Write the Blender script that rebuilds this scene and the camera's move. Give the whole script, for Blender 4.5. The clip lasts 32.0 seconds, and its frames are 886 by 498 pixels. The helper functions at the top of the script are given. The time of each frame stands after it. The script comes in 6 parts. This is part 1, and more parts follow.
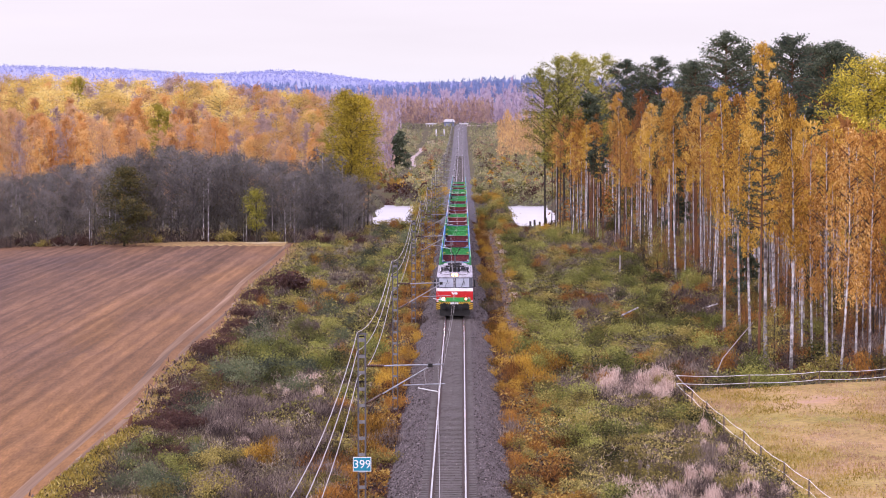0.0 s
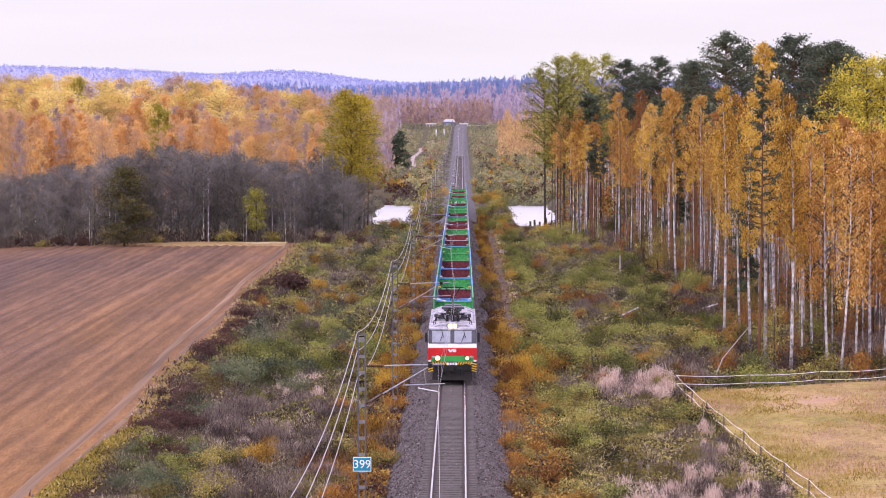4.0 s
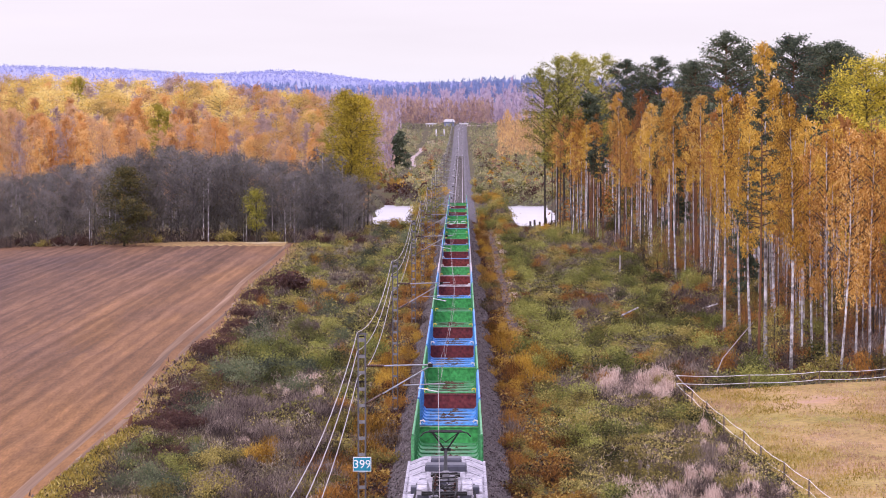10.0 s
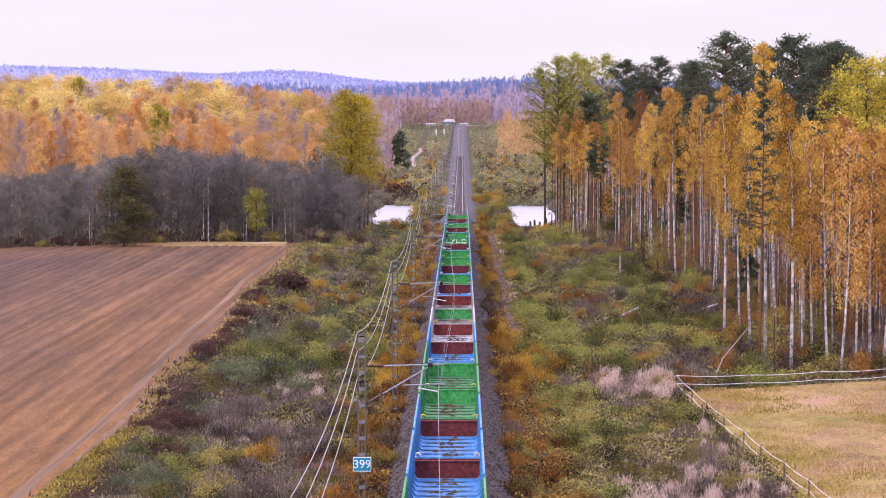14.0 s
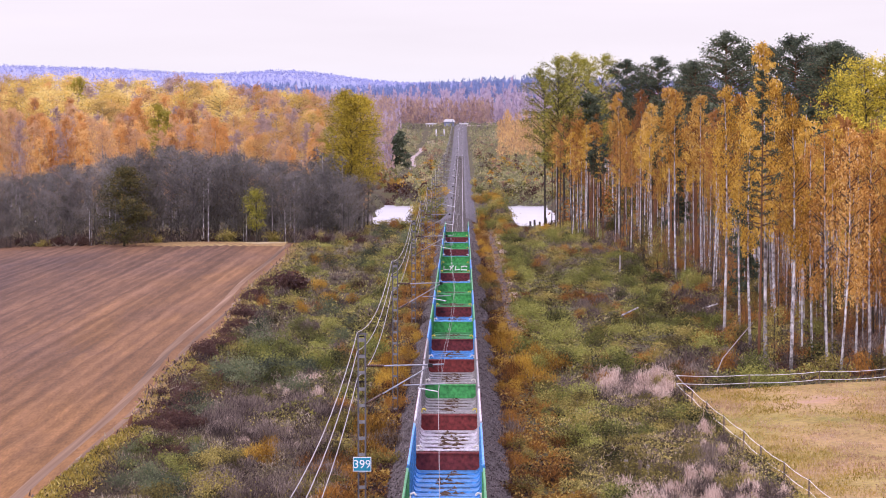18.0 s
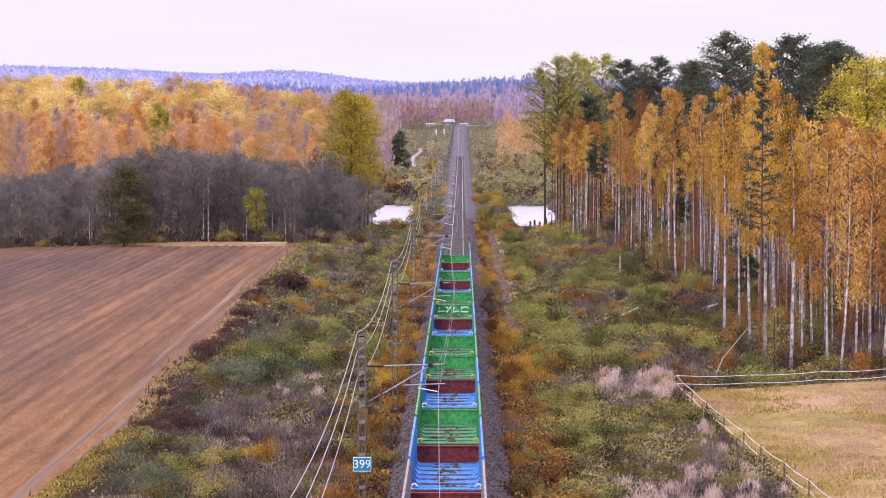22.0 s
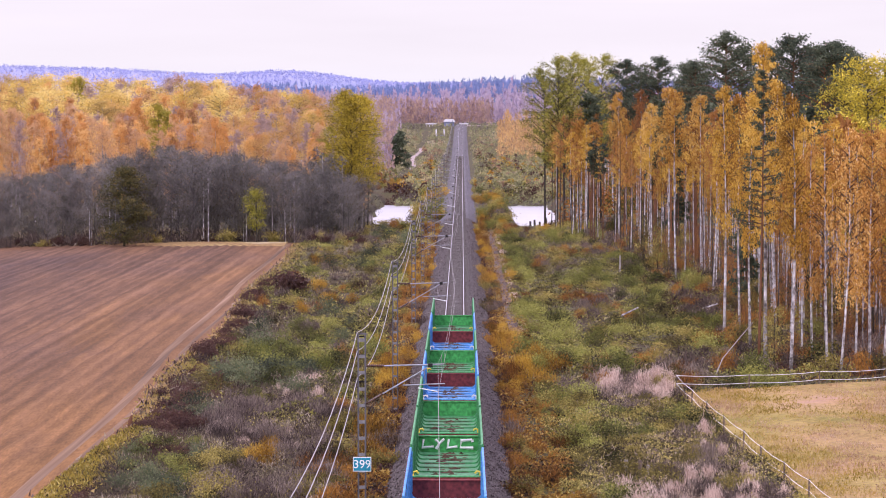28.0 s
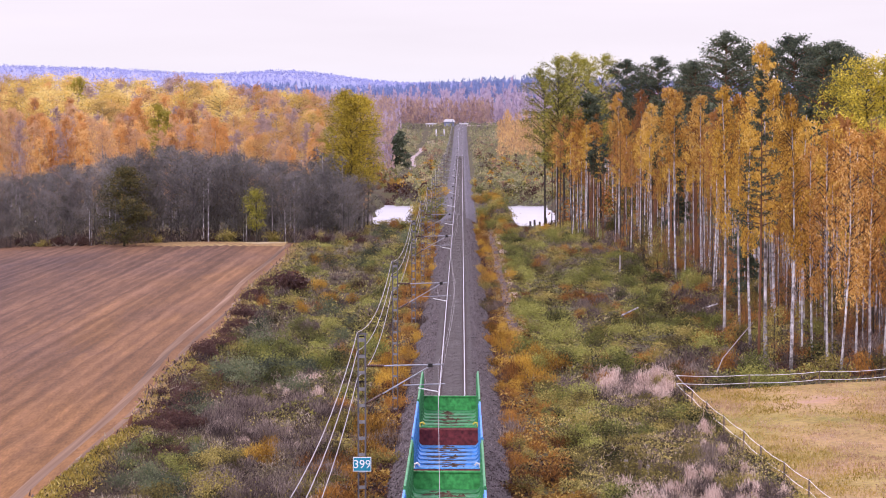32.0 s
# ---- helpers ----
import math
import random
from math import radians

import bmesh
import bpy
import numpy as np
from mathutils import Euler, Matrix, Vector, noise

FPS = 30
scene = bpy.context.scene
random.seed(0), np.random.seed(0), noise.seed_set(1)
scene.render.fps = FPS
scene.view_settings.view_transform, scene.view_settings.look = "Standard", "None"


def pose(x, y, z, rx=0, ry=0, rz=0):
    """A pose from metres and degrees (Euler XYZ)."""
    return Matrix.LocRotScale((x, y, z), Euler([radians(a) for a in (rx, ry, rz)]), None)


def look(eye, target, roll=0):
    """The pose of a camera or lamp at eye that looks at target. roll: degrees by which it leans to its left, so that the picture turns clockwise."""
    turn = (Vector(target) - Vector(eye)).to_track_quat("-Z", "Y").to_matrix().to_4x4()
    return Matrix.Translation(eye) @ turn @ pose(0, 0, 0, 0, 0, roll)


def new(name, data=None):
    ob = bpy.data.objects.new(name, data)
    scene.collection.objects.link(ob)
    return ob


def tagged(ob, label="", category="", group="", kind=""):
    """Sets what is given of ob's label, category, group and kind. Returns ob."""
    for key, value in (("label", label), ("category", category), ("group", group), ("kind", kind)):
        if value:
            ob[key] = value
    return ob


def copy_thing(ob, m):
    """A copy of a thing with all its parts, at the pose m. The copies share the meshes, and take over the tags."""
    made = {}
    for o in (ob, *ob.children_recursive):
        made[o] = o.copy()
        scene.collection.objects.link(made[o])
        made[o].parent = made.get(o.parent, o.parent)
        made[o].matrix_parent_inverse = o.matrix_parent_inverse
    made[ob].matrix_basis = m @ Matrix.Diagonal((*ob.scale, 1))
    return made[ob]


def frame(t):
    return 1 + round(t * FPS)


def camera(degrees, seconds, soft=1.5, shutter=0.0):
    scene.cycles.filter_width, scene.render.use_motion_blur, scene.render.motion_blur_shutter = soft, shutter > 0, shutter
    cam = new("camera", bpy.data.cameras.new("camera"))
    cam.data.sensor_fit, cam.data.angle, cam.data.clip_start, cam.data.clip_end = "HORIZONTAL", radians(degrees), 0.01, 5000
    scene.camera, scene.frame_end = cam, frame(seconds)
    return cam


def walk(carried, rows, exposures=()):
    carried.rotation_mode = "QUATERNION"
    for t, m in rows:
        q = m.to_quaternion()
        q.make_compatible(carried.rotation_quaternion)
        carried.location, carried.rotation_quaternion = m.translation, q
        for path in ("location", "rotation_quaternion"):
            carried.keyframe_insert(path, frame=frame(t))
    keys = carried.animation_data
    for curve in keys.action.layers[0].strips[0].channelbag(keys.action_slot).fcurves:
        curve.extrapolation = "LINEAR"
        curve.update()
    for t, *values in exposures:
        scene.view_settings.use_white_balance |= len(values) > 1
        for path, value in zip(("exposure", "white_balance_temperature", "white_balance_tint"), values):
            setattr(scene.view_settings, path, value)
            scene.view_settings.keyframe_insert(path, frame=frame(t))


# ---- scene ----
cam = camera(18.56, 32.0, soft=1.0)
CAM = pose(0.60, 0.0, 17.38, 90 - 2.803, 0, 0.394)
walk(cam, [(0.0, CAM), (32.0, CAM)], exposures=[(0.0, 0.0), (32.0, 0.0)])

# ---------------------------------------------------------------- light: bright overcast
world = bpy.data.worlds.new("overcast_sky")
scene.world = world
world.use_nodes = True
wn, wl = world.node_tree.nodes, world.node_tree.links
wn.clear()
sky = wn.new("ShaderNodeTexSky")
sky.sky_type, sky.sun_disc = "NISHITA", False
sky.sun_elevation, sky.sun_rotation = radians(24), radians(150)
sky.air_density, sky.dust_density, sky.ozone_density = 1.0, 3.0, 1.0
skyscale = wn.new("ShaderNodeVectorMath")
skyscale.operation = "SCALE"
skyscale.inputs["Scale"].default_value = 0.10
wl.new(sky.outputs["Color"], skyscale.inputs[0])
sep = wn.new("ShaderNodeSeparateXYZ")
coord = wn.new("ShaderNodeTexCoord")
wl.new(coord.outputs["Generated"], sep.inputs[0])
ramp = wn.new("ShaderNodeValToRGB")
els = ramp.color_ramp.elements
els[0].position, els[0].color = 0.0, (0.93, 0.885, 1.02, 1)
els[1].position, els[1].color = 0.05, (1.0, 0.905, 1.03, 1)
e = els.new(0.02); e.color = (0.99, 0.91, 1.02, 1)
e = els.new(0.16); e.color = (0.99, 0.895, 1.02, 1)
e = els.new(0.55); e.color = (1.98, 1.78, 2.42, 1)
wl.new(sep.outputs["Z"], ramp.inputs[0])
cloud = wn.new("ShaderNodeTexNoise")
cloud.inputs["Scale"].default_value, cloud.inputs["Detail"].default_value = 5.0, 4.0
stretch = wn.new("ShaderNodeMapping")
stretch.inputs["Scale"].default_value = (1.0, 1.0, 9.0)
wl.new(coord.outputs["Generated"], stretch.inputs[0])
wl.new(stretch.outputs[0], cloud.inputs["Vector"])
cl = wn.new("ShaderNodeMapRange")
cl.inputs["From Min"].default_value, cl.inputs["From Max"].default_value = 0.3, 0.7
cl.inputs["To Min"].default_value, cl.inputs["To Max"].default_value = 0.97, 1.05
wl.new(cloud.outputs["Fac"], cl.inputs["Value"])
deck = wn.new("ShaderNodeVectorMath")
deck.operation = "SCALE"
wl.new(ramp.outputs["Color"], deck.inputs[0])
wl.new(cl.outputs[0], deck.inputs["Scale"])
mixs = wn.new("ShaderNodeMix")
mixs.data_type = "RGBA"
mixs.inputs["Factor"].default_value = 0.95
wl.new(skyscale.outputs[0], mixs.inputs[6])
wl.new(deck.outputs[0], mixs.inputs[7])
bg = wn.new("ShaderNodeBackground")
bg.inputs["Strength"].default_value = 1.0
wl.new(mixs.outputs[2], bg.inputs["Color"])
wo = wn.new("ShaderNodeOutputWorld")
wl.new(bg.outputs[0], wo.inputs["Surface"])

sun = new("sun", bpy.data.lights.new("sun", "SUN"))
sun.data.energy, sun.data.angle, sun.data.color = 1.5, radians(18), (1.0, 0.945, 0.97)
sun.matrix_world = look((-60, -90, 110), (0, 60, 0))

# ---------------------------------------------------------------- helpers for meshes and materials
RNG = np.random.default_rng(7)


def material(name, colors, scale=1.0, rough=0.8, metal=0.0, bump=0.0, vary=0.0, island=0.0, thin=0.0, detail=5.0, fine=0.0, stretch3=(1, 1, 1), space="Object", spec=0.3, fr=(0.55, 1.35), blot=None):
    """A procedural material: colours run over noise (and, for leaves, over the random number of each island)."""
    m = bpy.data.materials.new(name)
    m.use_nodes = True
    n, l = m.node_tree.nodes, m.node_tree.links
    b = n["Principled BSDF"]
    b.inputs["Roughness"].default_value, b.inputs["Metallic"].default_value = rough, metal
    b.inputs["Specular IOR Level"].default_value = spec
    tc = n.new("ShaderNodeTexCoord")
    mp = n.new("ShaderNodeMapping")
    mp.inputs["Scale"].default_value = stretch3
    if space == "World":
        g = n.new("ShaderNodeNewGeometry")
        l.new(g.outputs["Position"], mp.inputs[0])
    else:
        l.new(tc.outputs["Object"], mp.inputs[0])
    t = n.new("ShaderNodeTexNoise")
    t.inputs["Scale"].default_value, t.inputs["Detail"].default_value, t.inputs["Roughness"].default_value = scale, detail, 0.65
    l.new(mp.outputs[0], t.inputs["Vector"])
    mr = n.new("ShaderNodeMapRange")
    mr.inputs["From Min"].default_value, mr.inputs["From Max"].default_value = 0.28, 0.72
    l.new(t.outputs["Fac"], mr.inputs["Value"])
    fac = mr.outputs[0]
    if island:
        g2 = n.new("ShaderNodeNewGeometry")
        mm = n.new("ShaderNodeMix")
        mm.inputs["Factor"].default_value = island
        l.new(fac, mm.inputs[2])
        l.new(g2.outputs["Random Per Island"], mm.inputs[3])
        fac = mm.outputs[0]
    if vary:
        oi = n.new("ShaderNodeObjectInfo")
        mm = n.new("ShaderNodeMix")
        mm.inputs["Factor"].default_value = vary
        l.new(fac, mm.inputs[2])
        l.new(oi.outputs["Random"], mm.inputs[3])
        fac = mm.outputs[0]
    if island:
        wide = n.new("ShaderNodeMapRange")
        wide.inputs["From Min"].default_value, wide.inputs["From Max"].default_value = 0.2, 0.8
        l.new(fac, wide.inputs["Value"])
        fac = wide.outputs[0]
    cr = n.new("ShaderNodeValToRGB")
    e = cr.color_ramp.elements
    e[0].color, e[1].color = (*colors[0], 1), (*colors[-1], 1)
    for i, c in enumerate(colors[1:-1]):
        k = e.new((i + 1) / (len(colors) - 1))
        k.color = (*c, 1)
    l.new(fac, cr.inputs[0])
    out = cr.outputs["Color"]
    if blot:
        # broad stains: (scale, one tint, other tint)
        gp = n.new("ShaderNodeNewGeometry")
        t3 = n.new("ShaderNodeTexNoise")
        t3.inputs["Scale"].default_value, t3.inputs["Detail"].default_value = blot[0], 3.0
        l.new(gp.outputs["Position"], t3.inputs["Vector"])
        r3 = n.new("ShaderNodeValToRGB")
        r3.color_ramp.elements[0].position, r3.color_ramp.elements[0].color = 0.36, (*blot[1], 1)
        r3.color_ramp.elements[1].position, r3.color_ramp.elements[1].color = 0.64, (*blot[2], 1)
        l.new(t3.outputs["Fac"], r3.inputs[0])
        m3 = n.new("ShaderNodeVectorMath")
        m3.operation = "MULTIPLY"
        l.new(out, m3.inputs[0])
        l.new(r3.outputs["Color"], m3.inputs[1])
        out = m3.outputs[0]
    if fine:
        t2 = n.new("ShaderNodeTexNoise")
        t2.inputs["Scale"].default_value, t2.inputs["Detail"].default_value = fine, 3.0
        l.new(mp.outputs[0], t2.inputs["Vector"])
        m2 = n.new("ShaderNodeMapRange")
        m2.inputs["From Min"].default_value, m2.inputs["From Max"].default_value = 0.3, 0.7
        m2.inputs["To Min"].default_value, m2.inputs["To Max"].default_value = fr
        l.new(t2.outputs["Fac"], m2.inputs["Value"])
        sc = n.new("ShaderNodeVectorMath")
        sc.operation = "SCALE"
        l.new(out, sc.inputs[0])
        l.new(m2.outputs[0], sc.inputs["Scale"])
        out = sc.outputs[0]
    l.new(out, b.inputs["Base Color"])
    if bump:
        bn = n.new("ShaderNodeBump")
        bn.inputs["Strength"].default_value = bump
        bn.inputs["Distance"].default_value = 0.05
        l.new(t.outputs["Fac"], bn.inputs["Height"])
        l.new(bn.outputs[0], b.inputs["Normal"])
    if thin:
        tr = n.new("ShaderNodeBsdfTranslucent")
        l.new(out, tr.inputs["Color"])
        mx = n.new("ShaderNodeMixShader")
        mx.inputs[0].default_value = thin
        l.new(b.outputs[0], mx.inputs[1])
        l.new(tr.outputs[0], mx.inputs[2])
        l.new(mx.outputs[0], n["Material Output"].inputs["Surface"])
    return m


def glow(name, color, strength):
    m = bpy.data.materials.new(name)
    m.use_nodes = True
    b = m.node_tree.nodes["Principled BSDF"]
    b.inputs["Base Color"].default_value = (*color, 1)
    b.inputs["Emission Color"].default_value = (*color, 1)
    b.inputs["Emission Strength"].default_value = strength
    return m


class Shape:
    """Collects boxes, tubes and sheets into one mesh."""

    def __init__(self):
        self.v, self.f = [], []

    def add(self, vs, fs):
        o = len(self.v)
        self.v += [tuple(p) for p in vs]
        self.f += [tuple(o + i for i in f) for f in fs]
        return self

    def box(self, x0, y0, z0, x1, y1, z1, c=0.0):
        """A box with its upright and top edges cut by c."""
        if c <= 0:
            vs = [(x, y, z) for z in (z0, z1) for x, y in ((x0, y0), (x1, y0), (x1, y1), (x0, y1))]
            return self.add(vs, [(3, 2, 1, 0), (4, 5, 6, 7), (0, 1, 5, 4), (1, 2, 6, 5), (2, 3, 7, 6), (3, 0, 4, 7)])
        vs = []
        for z, s in ((z0, 0), (z1 - c, 0), (z1, c)):
            for x, y in ((x0 + c, y0), (x1 - c, y0), (x1, y0 + c), (x1, y1 - c), (x1 - c, y1), (x0 + c, y1), (x0, y1 - c), (x0, y0 + c)):
                vs.append((min(max(x, x0 + s), x1 - s), min(max(y, y0 + s), y1 - s), z))
        fs = [tuple(range(7, -1, -1)), tuple(range(16, 24))]
        for r in (0, 8):
            fs += [(r + i, r + (i + 1) % 8, r + 8 + (i + 1) % 8, r + 8 + i) for i in range(8)]
        return self.add(vs, fs)

    def tube(self, pts, radii, n=6, cap=True):
        pts = [Vector(p) for p in pts]
        if not hasattr(radii, "__len__"):
            radii = [radii] * len(pts)
        vs, fs = [], []
        for i, p in enumerate(pts):
            d = (pts[min(i + 1, len(pts) - 1)] - pts[max(i - 1, 0)]).normalized()
            u = d.cross(Vector((0.0, 0.0, 1.0)) if abs(d.z) < 0.9 else Vector((1.0, 0.0, 0.0))).normalized()
            w = d.cross(u)
            for k in range(n):
                a = 2 * math.pi * k / n
                vs.append(p + (u * math.cos(a) + w * math.sin(a)) * radii[i])
        for i in range(len(pts) - 1):
            fs += [(i * n + k, i * n + (k + 1) % n, (i + 1) * n + (k + 1) % n, (i + 1) * n + k) for k in range(n)]
        if cap:
            fs += [tuple(range(n - 1, -1, -1)), tuple(range((len(pts) - 1) * n, len(pts) * n))]
        return self.add(vs, fs)

    def prism(self, poly, axis, a, b):
        """A polygon given in the two other axes, drawn out along axis from a to b."""
        def at(p, s):
            return (s, p[0], p[1]) if axis == "x" else (p[0], s, p[1]) if axis == "y" else (p[0], p[1], s)
        n = len(poly)
        fs = [tuple(range(n - 1, -1, -1)), tuple(range(n, 2 * n))]
        fs += [(i, (i + 1) % n, n + (i + 1) % n, n + i) for i in range(n)]
        return self.add([at(p, a) for p in poly] + [at(p, b) for p in poly], fs)

    def mesh(self, name, *mats, smooth=False):
        me = bpy.data.meshes.new(name)
        me.from_pydata(self.v, [], self.f)
        for m in mats:
            me.materials.append(m)
        if smooth:
            me.polygons.foreach_set("use_smooth", [True] * len(me.polygons))
        bm = bmesh.new()
        bm.from_mesh(me)
        bmesh.ops.recalc_face_normals(bm, faces=bm.faces)
        bm.to_mesh(me)
        bm.free()
        return me


def sheet_mesh(name, V, F, mats, index=None, smooth=False):
    """A mesh straight from arrays: V (n, 3), F (m, k) with k corners a face, index: material of each face."""
    me = bpy.data.meshes.new(name)
    V, F = np.asarray(V, np.float32), np.asarray(F, np.int32)
    k = F.shape[1]
    me.vertices.add(len(V))
    me.vertices.foreach_set("co", V.ravel())
    me.loops.add(F.size)
    me.loops.foreach_set("vertex_index", F.ravel())
    me.polygons.add(len(F))
    me.polygons.foreach_set("loop_start", np.arange(0, F.size, k, dtype=np.int32))
    for m in mats:
        me.materials.append(m)
    if index is not None:
        me.polygons.foreach_set("material_index", np.asarray(index, np.int32))
    me.polygons.foreach_set("use_smooth", np.full(len(F), smooth))
    me.update(calc_edges=True)
    return me


def leaves(P, size, rng, flat=0.0, long=1.0, up=None):
    """One small three-cornered leaf or twig at every point of P: its corners, (n, 3, 3)."""
    n = len(P)
    size = np.broadcast_to(size, (n,))[:, None]
    a = rng.normal(size=(n, 3))
    if up is not None:
        a = a * 0.35 + up
    a[:, 2] *= 1 - flat
    a /= np.linalg.norm(a, axis=1)[:, None]
    b = np.cross(a, rng.normal(size=(n, 3)))
    b /= np.linalg.norm(b, axis=1)[:, None]
    return np.stack([P - a * size * 0.5 * long - b * size * 0.42, P - a * size * 0.3 * long + b * size * 0.45, P + a * size * 0.6 * long], 1)


def tri_mesh(name, groups):
    """groups: (corners (n, 3, 3), material) pairs, joined into one mesh."""
    V = np.concatenate([g[0].reshape(-1, 3) for g in groups])
    F = np.arange(len(V)).reshape(-1, 3)
    idx = np.concatenate([np.full(len(g[0]), i) for i, g in enumerate(groups)])
    return sheet_mesh(name, V, F, [g[1] for g in groups], idx)


def part(name, shape, mat, parent, label="", smooth=False):
    me = shape if isinstance(shape, bpy.types.Mesh) else shape.mesh(name, mat, smooth=smooth)
    ob = new(name, me)
    ob.parent = parent
    return tagged(ob, label)


def thing(name, label, category, m=None, group="", kind=""):
    ob = new(name)
    ob.empty_display_size = 0.3
    if m is not None:
        ob.matrix_world = m
    return tagged(ob, label, category, group, kind)


def solid(name, shape, mat, label, category, m=None, group="", kind="", smooth=False):
    me = shape if isinstance(shape, bpy.types.Mesh) else shape.mesh(name, mat, smooth=smooth)
    ob = new(name, me)
    if m is not None:
        ob.matrix_world = m
    return tagged(ob, label, category, group, kind)


# ---------------------------------------------------------------- materials
M_ground = material("verge_soil", [(0.035, 0.024, 0.016), (0.075, 0.053, 0.026), (0.085, 0.078, 0.028), (0.12, 0.08, 0.042)], 0.12, 0.95, bump=0.3, fine=2.5, space="World")
M_ballast = material("ballast_stone", [(0.02, 0.0145, 0.0145), (0.06, 0.046, 0.045), (0.108, 0.086, 0.084), (0.2, 0.165, 0.162)], 7.0, 0.9, bump=1.0, fine=12, space="World", detail=2.0)
# ballast past the river: distance haze put into a paler, lilac colour
M_hazeballast = material("fresh_granite_ballast", [(0.045, 0.038, 0.042), (0.10, 0.088, 0.096), (0.155, 0.138, 0.152), (0.24, 0.215, 0.235)], 7.0, 0.9, bump=1.0, fine=12, space="World", detail=2.0)
M_bed = material("rusty_ballast", [(0.034, 0.026, 0.024), (0.072, 0.056, 0.053), (0.108, 0.088, 0.085)], 5.0, 0.9, bump=0.8, fine=16, space="World")
M_sleeper = material("sleeper_concrete", [(0.075, 0.063, 0.058), (0.125, 0.107, 0.1)], 4.0, 0.85, bump=0.2, vary=0.4)
M_railtop = material("polished_rail", [(0.6, 0.58, 0.63), (0.72, 0.7, 0.75)], 2.0, 0.24, 0.9)
M_railside = material("rusty_rail", [(0.035, 0.02, 0.02), (0.07, 0.04, 0.03)], 6.0, 0.8)
M_galv = material("galvanised_steel", [(0.22, 0.22, 0.255), (0.34, 0.34, 0.375)], 6.0, 0.5, 0.5)
M_mast = material("weathered_mast_steel", [(0.085, 0.08, 0.09), (0.17, 0.16, 0.175)], 3.0, 0.6, 0.3)
M_batten = material("dull_batten_steel", [(0.17, 0.165, 0.18), (0.27, 0.26, 0.28)], 6.0, 0.5, 0.4)
M_insul = material("brown_insulator", [(0.05, 0.02, 0.015), (0.10, 0.045, 0.03)], 5.0, 0.3)
M_wire = material("weathered_wire", [(0.33, 0.305, 0.315), (0.44, 0.41, 0.42)], 2.0, 0.5, 0.3)
def soil_material():
    """Ploughed earth: broad warm and grey stains, fine furrow lines along the field, clods."""
    m = bpy.data.materials.new("ploughed_soil")
    m.use_nodes = True
    n, l = m.node_tree.nodes, m.node_tree.links
    b = n["Principled BSDF"]
    b.inputs["Roughness"].default_value, b.inputs["Specular IOR Level"].default_value = 0.95, 0.15
    g = n.new("ShaderNodeNewGeometry")

    def noise(stretch, detail, lo, hi, warp=0.0):
        mp, t, r = n.new("ShaderNodeMapping"), n.new("ShaderNodeTexNoise"), n.new("ShaderNodeMapRange")
        mp.inputs["Scale"].default_value = stretch
        t.inputs["Scale"].default_value, t.inputs["Detail"].default_value, t.inputs["Roughness"].default_value, t.inputs["Distortion"].default_value = 1.0, detail, 0.62, warp
        r.inputs["From Min"].default_value, r.inputs["From Max"].default_value = 0.3, 0.7
        r.inputs["To Min"].default_value, r.inputs["To Max"].default_value = lo, hi
        l.new(g.outputs["Position"], mp.inputs[0])
        l.new(mp.outputs[0], t.inputs["Vector"])
        l.new(t.outputs["Fac"], r.inputs["Value"])
        return r.outputs[0]

    def furrow(per_metre, wander, lo, hi, top=1.0):
        """Plough lines: uneven bands that run along the field and bend a little."""
        mp, t, r = n.new("ShaderNodeMapping"), n.new("ShaderNodeTexWave"), n.new("ShaderNodeMapRange")
        mp.inputs["Scale"].default_value = (1.0, 0.022, 0.0)
        t.wave_type, t.bands_direction = "BANDS", "X"
        t.inputs["Scale"].default_value, t.inputs["Distortion"].default_value = per_metre * 0.314, wander
        t.inputs["Detail"].default_value, t.inputs["Detail Scale"].default_value, t.inputs["Detail Roughness"].default_value = 3.0, 1.2, 0.6
        r.inputs["To Min"].default_value, r.inputs["To Max"].default_value = lo, hi
        r.inputs["From Max"].default_value = top
        l.new(g.outputs["Position"], mp.inputs[0])
        l.new(mp.outputs[0], t.inputs["Vector"])
        l.new(t.outputs["Fac"], r.inputs["Value"])
        return r.outputs[0]

    cr = n.new("ShaderNodeValToRGB")
    e = cr.color_ramp.elements
    e[0].color, e[1].color = (0.088, 0.054, 0.045, 1), (0.240, 0.118, 0.042, 1)
    k = e.new(0.5)
    k.color = (0.164, 0.087, 0.049, 1)
    # greyer round one point, warmer away from it, placed for the camera's view
    far = n.new("ShaderNodeVectorMath")
    far.operation = "DISTANCE"
    flat = n.new("ShaderNodeMapping")
    flat.inputs["Scale"].default_value = (1.0, 0.25, 0.0)
    l.new(g.outputs["Position"], flat.inputs[0])
    l.new(flat.outputs[0], far.inputs[0])
    far.inputs[1].default_value = (-52.0, 78.0, 0.0)
    far_tone = n.new("ShaderNodeMapRange")
    far_tone.inputs["From Min"].default_value, far_tone.inputs["From Max"].default_value = 8.0, 44.0
    l.new(far.outputs["Value"], far_tone.inputs["Value"])
    mixw = n.new("ShaderNodeMix")
    mixw.inputs["Factor"].default_value = 0.5
    l.new(noise((0.07, 0.014, 1), 4.0, 0.0, 1.0, 0.6), mixw.inputs[2])
    l.new(far_tone.outputs[0], mixw.inputs[3])
    l.new(mixw.outputs[0], cr.inputs[0])
    out = cr.outputs["Color"]
